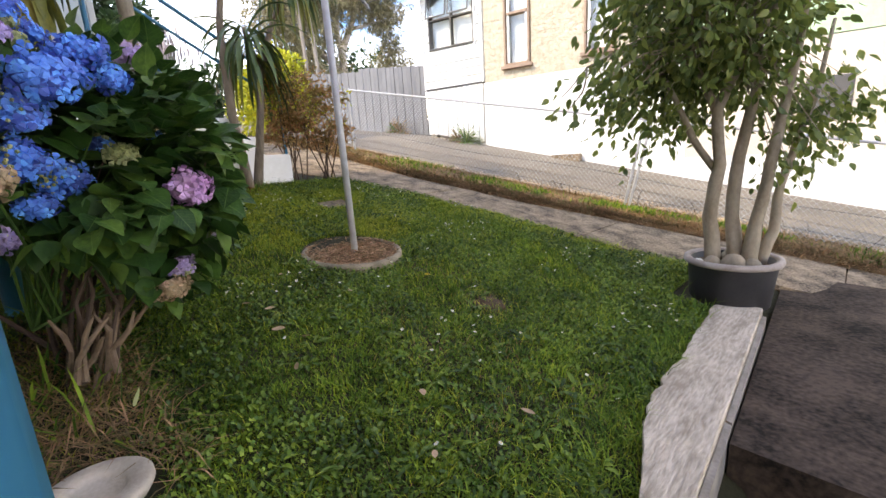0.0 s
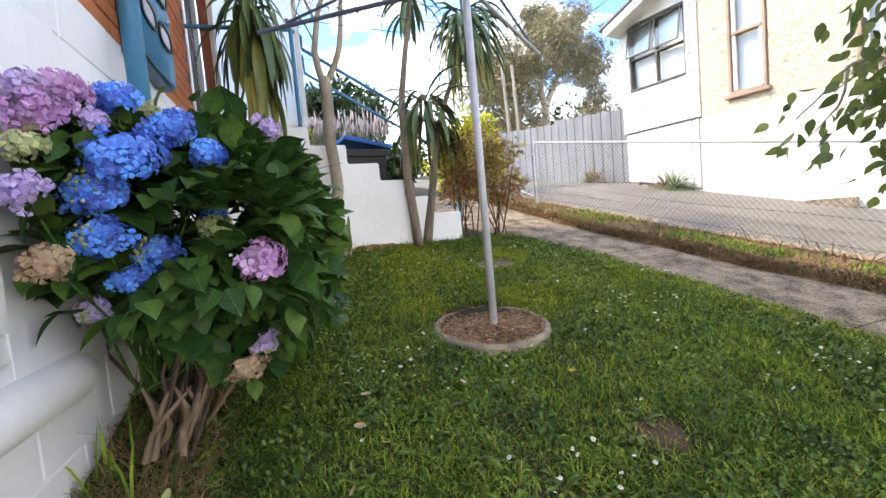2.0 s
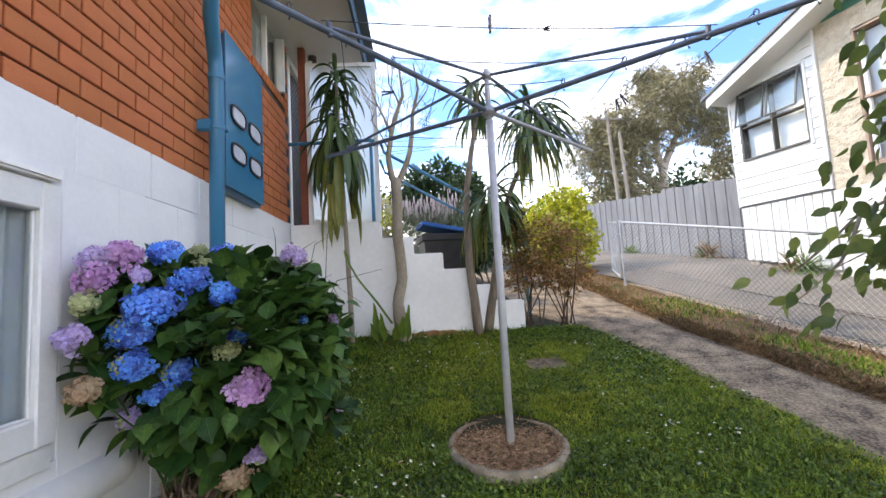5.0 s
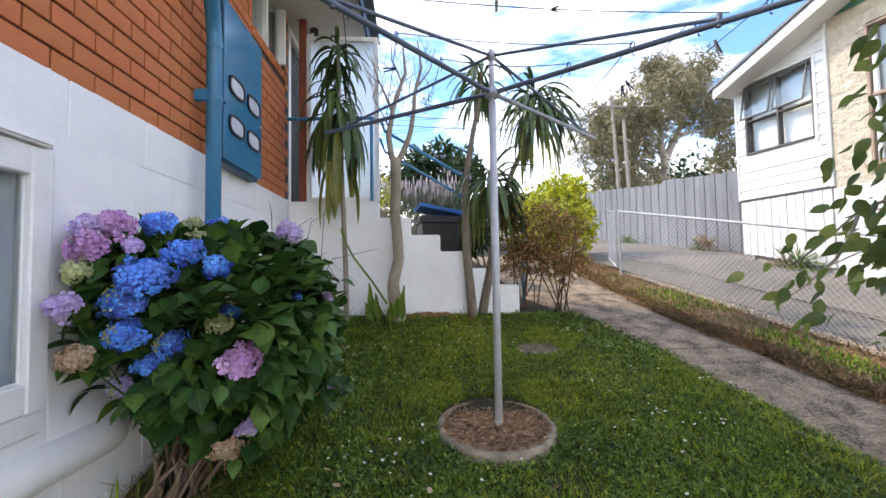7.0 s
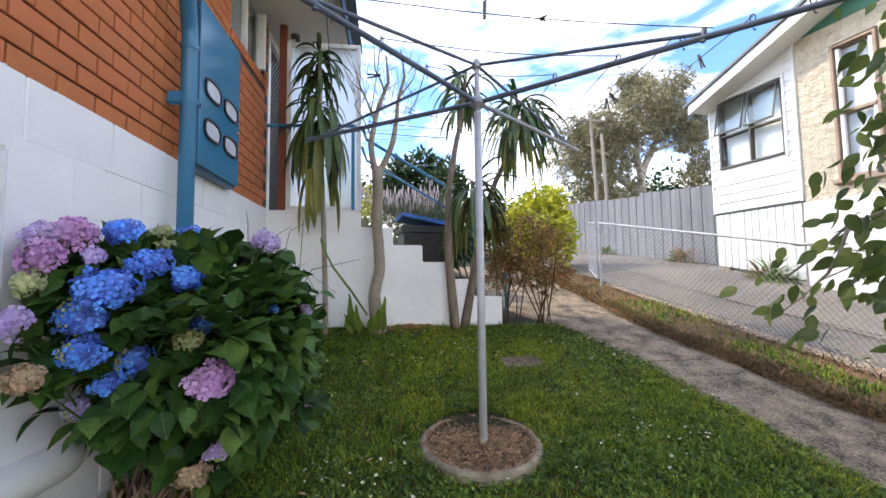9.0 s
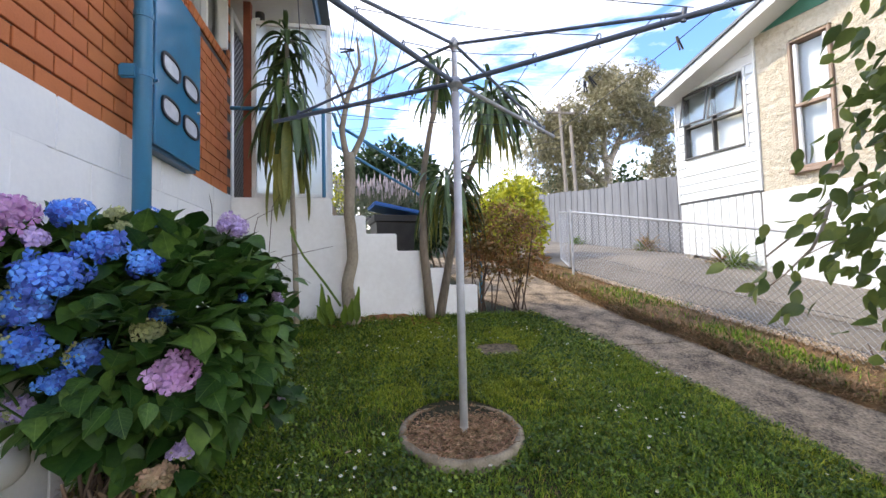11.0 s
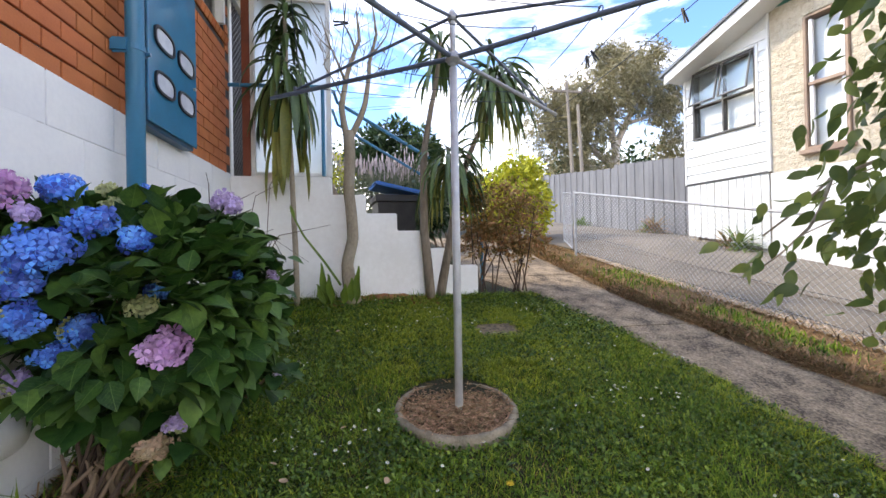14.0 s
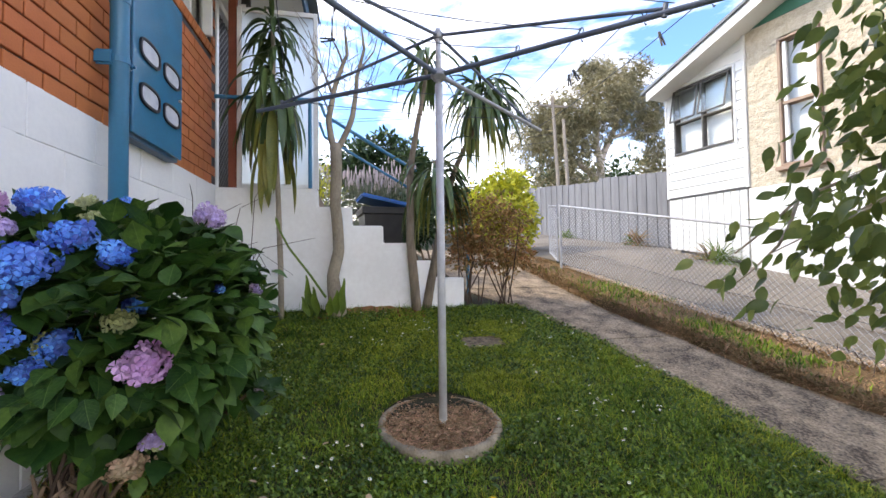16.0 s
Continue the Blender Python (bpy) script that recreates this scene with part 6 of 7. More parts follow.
small = leaf_mesh("small_leaf", 0.05, 0.022, red_leaf, 0.2, 0.2, 3)
medium = leaf_mesh("medium_leaf", 0.10, 0.05, lime_leaf, 0.2, 0.2, 3)
for k, (bx_, by_, cz, rad) in enumerate(((-4.78, 2.70, 1.30, (0.28, 0.27, 0.40)), (-4.68, 3.06, 1.26, (0.30, 0.33, 0.42)))):
    gb = gh(bx_, by_)
    sh_ = thing("nandina_shrub", (bx_, by_, gb), "reddish heavenly bamboo shrub on thin bare stems", "shrub", "red shrubs by the path")
    rg = random.Random(70 + k)
    for j in range(9):
        b = Vector((bx_ + rg.gauss(0, 0.05), by_ + rg.gauss(0, 0.06), gb - 0.03))
        t = Vector((bx_ + rg.gauss(0, 0.18), by_ + rg.gauss(0, 0.18), cz + rg.uniform(-0.25, 0.2)))
        part("stem", Shape().tube([b, b.lerp(t, 0.5) + Vector((rg.gauss(0, 0.03), rg.gauss(0, 0.03), 0)), t], [0.009, 0.007, 0.003], 5), bark_dark, sh_)
    foliage("foliage", sh_, cluster((bx_, by_, cz), (rad[0], rad[1], rad[2] * 1.08), 46, 0.12, 80 + k), 50, small, red_leaf, 90 + k, label="bronze and rust coloured leaves")
    foliage("foliage", sh_, cluster((bx_, by_, cz + 0.1), rad, 4, 0.10, 84 + k), 30, small, lime_leaf, 94 + k, label="yellow-green leaves")
lb = thing("lime_bush", (-8.6, 4.25, gh(-8.6, 4.25)), "round yellow-green sunlit bush", "bush")
for j in range(6):
    part("stem", Shape().tube([(-8.6 + 0.1 * j - 0.25, 4.25, gh(-8.6, 4.25) - 0.05), (-8.6 + 0.25 * (j - 2.5), 4.25 + 0.1 * (j % 3), 2.2)], [0.03, 0.012], 6), bark_brown, lb)
foliage("foliage", lb, cluster((-8.6, 4.40, 1.92), (0.74, 0.80, 0.66), 78, 0.22, 101) + cluster((-8.6, 4.62, 2.55), (0.40, 0.40, 0.34), 20, 0.18, 105), 78, medium, lime_leaf, 102)
dt = thing("garden_tree", (-11.5, 1.9, gh(-11.5, 1.9)), "dark green rounded tree behind the lavender", "tree")
part("trunk", Shape().tube([(-11.5, 1.9, gh(-11.5, 1.9) - 0.1), (-11.5, 1.95, 2.6), (-11.5, 2.0, 3.6)], [0.12, 0.09, 0.04], 9), bark_brown, dt)
foliage("crown", dt, cluster((-11.5, 2.0, 3.45), (1.0, 1.25, 0.85), 90, 0.30, 103), 70, leaf_mesh("tree_leaf", 0.16, 0.07, dark_leaf, 0.2, 0.2, 3), dark_leaf, 104)
hg = thing("green_hedge", (-7.3, 2.6, gh(-7.3, 2.6)), "dark mixed garden shrubs on the terrace", "shrub")
foliage("foliage", hg, cluster((-7.2, 2.35, 1.55), (0.35, 0.45, 0.45), 40, 0.18, 105), 60, medium, dark_leaf, 106)
for j in range(4):
    part("stem", Shape().tube([(-7.3 + 0.08 * j, 2.45 + 0.1 * j, gh(-7.3, 2.6) - 0.03), (-7.25, 2.3 + 0.1 * j, 1.6)], [0.02, 0.008], 5), bark_brown, hg)
lv = thing("lavender_hedge", (-7.6, 1.5, gh(-7.6, 1.5)), "grey lavender hedge with pale mauve flower spikes", "lavender")
foliage("foliage", lv, cluster((-7.6, 1.5, 1.75), (0.4, 0.95, 0.55), 70, 0.2, 107), 60, leaf_mesh("lavender_leaf", 0.11, 0.012, lav_leaf, 0.1, 0.1, 2), lav_leaf, 108, hang=0.6)
rg = random.Random(12)
s, s2 = Shape(), Shape()
for k in range(330):
    b = Vector((-7.6 + rg.uniform(-0.4, 0.45), 1.5 + rg.uniform(-1.0, 1.05), rg.uniform(1.95, 2.25)))
    t = b + Vector((rg.gauss(0, 0.06), rg.gauss(0, 0.07), rg.uniform(0.22, 0.42)))
    s.tube([b, t], 0.004, 3, False)
    s2.tube([t - Vector((0, 0, 0.03)), t + Vector((0, 0, 0.04)), t + Vector((0, 0, 0.11))], [0.010, 0.014, 0.004], 5)
part("stalk", s, lav_leaf, lv, kind="stuff")
part("flower_spike", s2, lav_flower, lv, "pale mauve flower spikes", kind="stuff")
yb = thing("garden_shrub", (-7.3, 0.75, gh(-7.3, 0.75)), "twiggy yellow-green shrub beside the porch", "shrub")
foliage("foliage", yb, cluster((-7.2, 0.75, 2.1), (0.3, 0.4, 0.55), 26, 0.16, 109), 40, small, lime_leaf, 110)
for j in range(7):
    part("stem", Shape().tube([(-7.2, 0.75, 1.0), (-7.2 + 0.05 * j - 0.15, 0.55 + 0.08 * j, 2.3)], [0.012, 0.004], 5), bark_pale, yb)
# tussocks at the foot of the neighbour's wall and fence
for k, (u, o, r, mt, lab) in enumerate(((0.95, 0.22, 0.30, fern_leaf, "spiky green and orange tussock by the drive"), (0.75, 0.2, 0.22, dry_grass, "dry orange tussock by the drive"), (-1.6, 0.4, 0.30, dry_grass, "dry straw-coloured tussock by the fence"), (-1.75, 0.45, 0.22, fern_leaf, "green tussock by the fence"), (-4.2, 0.2, 0.22, fern_leaf, "small green tussock by the fence"))):
    p = nb(u, o, 0) if u > 0 else Vector((-8.15, 8.05, 0)) + dvec * (-u - 1.0) + nvec * 0.15
    p.z = gh(p.x, p.y) + 0.04
    solid("tussock", rosette(Shape(), p, 110, r * 1.6, 0.022, 0.2, 1.4, 1.3, 120 + k, 0.0, 4), mt, lab, "tussock", group="tussocks by the drive")
for k in range(8):
    u = 0.05 + 0.11 * k
    p = nb(u, 0.10 + 0.05 * (k % 2), 0)
    p.z = gh(p.x, p.y)
    solid("rubble_stone", Shape().lathe([(0, -0.02), (0.05, 0.0), (0.06, 0.04), (0.03, 0.08), (0, 0.085)], p, 7), concrete_ring, "grey rubble stone by the house foot", "stone", group="rubble stones")

# ---- far trees, poles and wires ----
gt = thing("gum_tree", (-20, 13.9, gh(-20, 13.9)), "tall spreading gum tree with pale forked limbs", "tree")
G0 = Vector((-20, 13.9, gh(-20, 13.9)))
gl_ = [([(0, 0, -0.2), (0.1, 0.05, 2.2), (0, 0.1, 4.0), (0.1, -0.2, 5.5), (0, -0.1, 7.5)], [0.27, 0.22, 0.18, 0.12, 0.05]),
       ([(0, 0.1, 3.4), (0, 0.8, 4.8), (0, 1.3, 6.0), (0, 1.4, 7.6)], [0.2, 0.16, 0.11, 0.05]),
       ([(0, 0.05, 2.6), (0, -1.2, 3.4), (0, -2.4, 3.9), (0, -3.1, 4.6)], [0.17, 0.13, 0.09, 0.04]),
       ([(0, 0.0, 1.9), (0.2, -1.0, 2.4), (0.2, -2.1, 2.6)], [0.13, 0.09, 0.04]),
       ([(0, 0.9, 4.8), (0, 2.1, 5.2), (0, 3.0, 5.6)], [0.11, 0.08, 0.03]),
       ([(0, -0.1, 5.0), (0, -1.2, 6.2), (0, -1.7, 7.2)], [0.11, 0.08, 0.03]),
       ([(0, 0.5, 0.6), (0.2, 1.4, 2.0), (0.2, 2.6, 2.9)], [0.10, 0.08, 0.03])]
for k, (pts, rads) in enumerate(gl_):
    part("trunk" if k == 0 else "limb", trunk([G0 + Vector(p) for p in pts], rads, 9, 0.25, 200 + k), bark_gum, gt, "", True)
GC = G0 + Vector((0, 0.7, 0.6))
bl = cluster(GC + Vector((0, -1.5, 5.6)), (1.6, 2.2, 1.9), 60, 0.5, 141) + cluster(GC + Vector((0, 0.4, 7.5)), (1.5, 1.9, 1.0), 42, 0.45, 142) + cluster(GC + Vector((0, -2.6, 4.2)), (1.4, 1.5, 1.6), 44, 0.5, 143) + cluster(GC + Vector((0, 2.3, 5.6)), (1.4, 1.4, 1.6), 50, 0.5, 144) + cluster(GC + Vector((0, 2.9, 3.2)), (1.2, 1.3, 1.2), 20, 0.45, 146) + cluster(GC + Vector((0, -3.9, 4.0)), (1.2, 1.5, 1.7), 46, 0.5, 148) + cluster(GC + Vector((0.3, -2.6, 1.8)), (1.2, 2.2, 1.5), 46, 0.5, 149) + cluster(GC + Vector((0.8, -0.2, 6.0)), (0.9, 1.6, 1.2), 26, 0.5, 145)
foliage("crown", gt, bl, 120, leaf_mesh("gum_leaf", 0.24, 0.055, gum_leaf, 0.3, 0.1, 2), gum_leaf, 147, hang=-0.8, label="dull olive hanging foliage")
for k, (x, y, zt, lx) in enumerate(((-16.0, 9.65, 7.75, -0.28), (-15.4, 9.75, 6.6, -0.22))):
    up = thing("power_pole", (x, y, gh(x, y)), "grey timber power pole" + (" with a crossarm" if k == 0 else " stay beside the main pole"), "power pole", "power poles")
    part("pole", Shape().tube([(x, y, gh(x, y) - 0.2), (x, y + lx, zt)], [0.085, 0.06], 10), pole_wood, up)
    if k == 0:
        part("crossarm", Shape().box((x - 0.05, y - 0.85, zt - 0.45), (x + 0.05, y + 0.4, zt - 0.36), ch=0.01), pole_wood, up)
        for d in (-0.75, -0.4, 0.3):
            part("insulator", Shape().lathe([(0, 0), (0.05, 0.0), (0.06, 0.08), (0.03, 0.14), (0, 0.15)], (x, y + d, zt - 0.36), 8), white_trim, up)
wr = thing("overhead_wires", (-16.0, 9.4, 7.4), "thin dark overhead power and phone wires", "wires")
for k, (ya, za, yb_, zb_, xb) in enumerate(((8.8, 7.5, -9.0, 7.2, -17), (9.1, 7.5, -9.0, 6.7, -18), (9.7, 7.5, -9.0, 6.2, -17), (9.4, 6.4, -9.0, 5.5, -16), (9.4, 6.2, -9.0, 5.1, -18), (9.4, 5.9, -9.0, 4.7, -17))):
    a, b = Vector((-16.0, ya, za)), Vector((xb, yb_, zb_))
    part("wire", Shape().tube([a.lerp(b, q) - Vector((0, 0, 0.5 * 4 * q * (1 - q))) for q in np.linspace(0, 1, 12)], 0.009, 4, False), wire_dark, wr)
# low woods and hills that close the view
rg = random.Random(33)
for k, (x, y, r, h) in enumerate(((-34, 4, 3.0, 2.2), (-36, 9.5, 3.2, 2.4), (-33, -2.5, 3.0, 2.2), (-30, 17, 3.0, 3.2), (-26, 19.5, 2.4, 3.2), (-38, 14, 3.4, 3.0))):
    ft = thing("distant_tree", (x, y, gh(x, y)), "distant dark green tree", "tree", "distant trees")
    part("trunk", Shape().tube([(x, y, gh(x, y) - 0.2), (x, y, gh(x, y) + h)], [0.2, 0.1], 7), bark_brown, ft)
    foliage("crown", ft, cluster((x, y, gh(x, y) + h * 0.7), (r * 0.8, r, h * 0.8), 40, 0.8, 150 + k), 40, leaf_mesh("far_leaf", 0.45, 0.22, dark_leaf, 0.2, 0.2, 2), dark_leaf, 160 + k)
# ---- grass, weeds and daisies ----
def in_lawn(x, y):
    ok = (y > 0.02) & (x < -0.02) & (x > -4.60)
    ok &= y < np.interp(x, [p[0] for p in PATH_IN], [p[1] for p in PATH_IN]) + 0.05
    ok &= np.hypot(x + 2.462, y - 1.878) > 0.364
    ok &= ~((np.abs(x + 3.60) < 0.115) & (np.abs(y - 2.48) < 0.17 + 0.02 * np.sin(x * 60)))
    ok &= ~((x > np.interp(y, [1.25, 1.9, 3.4], [-0.16, -0.35, -0.40])) & (y > 1.2))
    ok &= ~((np.abs(x + 0.375) < 0.30) & (np.abs(y - 3.52) < 0.28))
    ok &= np.hypot(x + 1.255, y - 0.185) > 0.145
    return ok


def scatter(n, seed):
    r = np.random.RandomState(seed)
    x, y = r.uniform(-4.6, 0.0, n), r.uniform(0.0, 4.2, n)
    k = in_lawn(x, y)
    return x[k], y[k], r


def bare(x, y):
    """How thin the turf is: worn and dry patches."""
    b = np.exp(-(((x + 1.33) / 0.15) ** 2 + ((y - 2.06) / 0.15) ** 2)) * 1.3
    for cx, cy, sx_, sy_, a in ((-1.25, 1.45, 0.25, 0.22, 0.55), (-0.75, 1.35, 0.25, 0.35, 0.55), (-1.9, 2.15, 0.25, 0.3, 0.35), (-0.95, 1.75, 0.12, 0.2, 0.6), (-1.6, 1.5, 0.15, 0.12, 0.5), (-0.6, 1.75, 0.10, 0.16, 0.55), (-2.1, 1.3, 0.2, 0.1, 0.4), (-1.55, 0.2, 0.5, 0.20, 1.0), (-2.2, 0.15, 0.5, 0.20, 1.0)):
        b = np.maximum(b, a * np.exp(-(((x - cx) / sx_) ** 2 + ((y - cy) / sy_) ** 2)))
    return b


def blades(n, seed, hlo, hhi, wlo, whi, keep=None, ground=None):
    x, y, r = scatter(n, seed)
    if keep is not None:
        k = keep(x, y, r)
        x, y = x[k], y[k]
    m = len(x)
    a = r.uniform(0, 6.283, m)
    tuft = 0.5 + 0.5 * np.sin(x * 23 + 3 * np.sin(y * 9)) * np.cos(y * 19 + 2.5 * np.sin(x * 11))
    h, w = r.uniform(hlo, hhi, m) * (0.55 + 0.75 * tuft), r.uniform(wlo, whi, m)
    lean = r.uniform(0.3, 1.7, m) * h
    dx, dy = np.cos(a), np.sin(a)
    z = gz(x, y) + 0.012 * np.sin(x * 2.3 + 1) * np.cos(y * 1.9) - 0.004
    px_, py_ = -dy * w / 2, dx * w / 2
    V = np.empty((m, 5, 3))
    V[:, 0] = np.stack([x - px_, y - py_, z], 1)
    V[:, 1] = np.stack([x + px_, y + py_, z], 1)
    mx_, my_ = x + dx * lean * 0.35, y + dy * lean * 0.35
    V[:, 2] = np.stack([mx_ - px_ * 0.8, my_ - py_ * 0.8, z + h * 0.6], 1)
    V[:, 3] = np.stack([mx_ + px_ * 0.8, my_ + py_ * 0.8, z + h * 0.6], 1)
    V[:, 4] = np.stack([x + dx * lean, y + dy * lean, z + h * 0.88], 1)
    T = np.array([[0, 1, 3], [0, 3, 2], [2, 3, 4]])
    return V.reshape(-1, 3), (T[None] + (np.arange(m) * 5)[:, None, None]).reshape(-1, 3)


lawn = thing("lawn_grass", (-2.3, 1.9, gh(-2.3, 1.9)), "short mown green lawn with dry patches", "grass", kind="stuff")
o3 = np.array(lawn.location)


def lawn_part(name, vt, material, label=""):
    ob = new(name, array_mesh(name, vt[0] - o3, vt[1], material))
    ob.parent = lawn
    tagged(ob, label)


lawn_part("blades", blades(290000, 1, 0.014, 0.040, 0.0028, 0.0062, lambda x, y, r: r.uniform(0, 1, len(x)) > bare(x, y) * 0.95), grass_mat)
# sunlit grass round the drain cover and path edge, put into the blade colour
yel = lambda x, y, r: r.uniform(0, 1, len(x)) < np.clip(1.6 * np.exp(-(((x + 3.45) / 0.75) ** 2 + ((y - 2.3) / 0.8) ** 2)) + 0.10 + 0.6 * np.exp(-((y - np.interp(x, [p[0] for p in PATH_IN], [p[1] for p in PATH_IN]) + 0.08) / 0.16) ** 2), 0, 1)
lawn_part("pale_blades", blades(240000, 2, 0.022, 0.055, 0.0025, 0.0045, yel), grass_yellow, "yellowish lawn blades, massed where sunlight on the grass is coloured in")
lawn_part("straw", blades(110000, 3, 0.010, 0.036, 0.002, 0.004, lambda x, y, r: r.uniform(0, 1, len(x)) < bare(x, y) * 0.8 + 0.06), dry_grass, "dead straw in the turf")
tall = lambda x, y, r: r.uniform(0, 1, len(x)) < 0.9 * np.exp(-((x + 0.42) / 0.10) ** 2) * (y > 1.2) + 0.75 * np.exp(-((x + 4.55) / 0.06) ** 2) + 0.05 * np.exp(-((y - 0.10) / 0.10) ** 2) * (x > -2.4)
lawn_part("tall_blades", blades(42000, 4, 0.05, 0.13, 0.003, 0.006, tall), grass_mat, "unmown grass along the edges")

lawn_part("broad_blades", blades(30000, 5, 0.03, 0.062, 0.005, 0.0085, lambda x, y, r: (np.sin(x * 7 + 1.5 * np.sin(y * 5)) + np.cos(y * 8 + x * 3) + r.uniform(-1, 1, len(x)) > 0.2) & (r.uniform(0, 1, len(x)) > bare(x, y))), grass_mat, "coarse grass clumps")
# clover and weed leaves
x, y, r = scatter(170000, 6)
k = (r.uniform(0, 1, len(x)) > 0.25 + 0.75 * bare(x, y)) & (np.sin(x * 5.1 + np.sin(y * 4.0)) + np.cos(y * 6.3 + x * 2) > -0.7)
x, y = x[k], y[k]
m = len(x)
a, sz = r.uniform(0, 6.283, m), r.uniform(0.0045, 0.0115, m)
z = gz(x, y) + r.uniform(0.006, 0.034, m)
V = np.empty((m, 4, 3))
tx, ty = r.normal(0, 0.65, m), r.normal(0, 0.65, m)
for i, (ca, cb) in enumerate(((-1, 0), (0, -0.75), (1.1, 0), (0, 0.75))):
    ox, oy = (np.cos(a) * ca - np.sin(a) * cb) * sz, (np.sin(a) * ca + np.cos(a) * cb) * sz
    V[:, i] = np.stack([x + ox, y + oy, z + ox * tx + oy * ty], 1)
lawn_part("clover", (V.reshape(-1, 3), (np.array([[0, 1, 2], [0, 2, 3]])[None] + (np.arange(m) * 4)[:, None, None]).reshape(-1, 3)), clover_mat, "clover and flat weed leaves")

# flat rosettes of broad weed leaves
wd = thing("lawn_weeds", (-1.5, 1.6, gh(-1.5, 1.6)), "flat broad-leaved weeds growing in the lawn", "weeds", kind="stuff")
rg = random.Random(61)
s = Shape()
n = 0
while n < 150:
    x, y = (rg.gauss(-1.05, 0.5), rg.gauss(1.5, 0.5)) if n % 2 else (rg.uniform(-4.4, -0.4), rg.uniform(0.6, 3.8))
    if not in_lawn(np.array([x]), np.array([y]))[0]:
        continue
    rosette(s, (x, y, gh(x, y) + 0.006), rg.randrange(6, 11), rg.uniform(0.05, 0.095), rg.uniform(0.012, 0.022), 0.2, 0.75, 0.9, 700 + n, 0.0, 4, 0.2)
    n += 1
part("leaves", s, clover_mat, wd)
# daisies
dz_ = thing("daisies", (-2.2, 2.0, gh(-2.2, 2.0)), "small white daisies scattered through the lawn", "daisies", kind="stuff")
rg = random.Random(77)
s, s2 = Shape(), Shape()
n = 0
spots = [(rg.uniform(-4.3, -0.4), rg.uniform(0.5, 3.7)) for _ in range(42)]
while n < 300:
    if n % 3:
        c = spots[rg.randrange(42)]
        x, y = c[0] + rg.gauss(0, 0.10), c[1] + rg.gauss(0, 0.10)
    else:
        x, y = rg.uniform(-4.4, -0.4), rg.uniform(0.35, 4.0)
    if not in_lawn(np.array([x]), np.array([y]))[0] or (x > -2.6 and y < 0.9):
        if rg.random() < 0.98:
            continue
    p = Vector((x, y, gh(x, y) + rg.uniform(0.035, 0.055)))
    mm = Matrix.Translation(p) @ Euler((rg.gauss(0.1, 0.35), rg.gauss(0.2, 0.35), rg.uniform(0, 6))).to_matrix().to_4x4()
    R = rg.uniform(0.007, 0.0115)
    for k in range(9):
        q = k * 6.283 / 9
        s.add([mm @ Vector(v) for v in ((0, 0, 0), (math.cos(q - 0.28) * R * 0.8, math.sin(q - 0.28) * R * 0.8, 0.002), (math.cos(q) * R, math.sin(q) * R, 0.003), (math.cos(q + 0.28) * R * 0.8, math.sin(q + 0.28) * R * 0.8, 0.002))], [(0, 1, 2, 3)])
    s2.add([mm @ Vector((math.cos(q) * R * 0.33, math.sin(q) * R * 0.33, 0.0045)) for q in np.linspace(0, 5.24, 6)], [(0, 1, 2, 3, 4, 5)])
    n += 1
part("petals", s, petal_white, dz_)
part("centres", s2, petal_yellow, dz_, "yellow daisy centres")
df = Vector((-1.78, 1.98, gh(-1.78, 1.98) + 0.05))
s = Shape()
for k in range(22):
    q = k * 6.283 / 22
    for e, f in ((0.2, 1.0), (0.7, 0.7)):
        s.add([df + Vector((math.cos(q - 0.12) * 0.012 * f, math.sin(q - 0.12) * 0.012 * f, 0.004 * e)), df + Vector((math.cos(q) * 0.024 * f, math.sin(q) * 0.024 * f, 0.016 * e)), df + Vector((math.cos(q + 0.12) * 0.012 * f, math.sin(q + 0.12) * 0.012 * f, 0.004 * e)), df], [(0, 1, 2, 3)])
dd = thing("dandelion", df - Vector((0, 0, 0.05)), "single yellow dandelion in the lawn", "flower")
part("bloom", s, petal_yellow, dd)
part("stalk", Shape().tube([df - Vector((0, 0, 0.06)), df], 0.002, 5), fern_leaf, dd)

# bare earth scrape, drain cover and fallen leaves
s = Shape().lathe([(0.0, 0.022), (0.05, 0.020), (0.09, 0.012), (0.13, -0.01)], (-1.33, 2.06, gh(-1.33, 2.06)), 24, tilt)
s.v = [(x, y, z + 0.006 * noise.noise((x * 40, y * 40, 0))) for x, y, z in s.v]
solid("earth_scrape", s, soil, "small scrape of bare brown earth in the lawn", "bare earth", kind="stuff", smooth=True)
s = Shape().box((-0.14, -0.205, -0.05), (0.14, 0.205, 0.008), Matrix.Translation((-3.60, 2.48, gh(-3.60, 2.48))) @ tilt, 0.006)
solid("drain_cover", s, pebble_mat, "grey pebbled concrete drain cover flush with the lawn", "drain cover")
rg = random.Random(88)
lfm = leaf_mesh("fallen_leaf", 0.055, 0.028, fl_dry, -0.3, 0.5, 4)
for k, (x, y) in enumerate(((-1.0, 1.18), (-0.62, 1.42), (-1.75, 0.92), (-1.62, 1.0), (-2.05, 0.95), (-1.95, 0.98), (-2.3, 1.25), (-0.75, 1.0), (-1.45, 0.88), (-1.9, 1.45), (-3.6, 1.1))):
    ob = new("fallen_leaf", lfm)
    ob.matrix_basis = Matrix.Translation((x, y, gh(x, y) + 0.045)) @ Euler((rg.gauss(0, 0.3), 0.2, rg.uniform(0, 6.28))).to_matrix().to_4x4() @ Matrix.Scale(rg.uniform(0.7, 1.2), 4)
    tagged(ob, "curled dry brown leaf fallen on the lawn", "leaf", "fallen leaves")
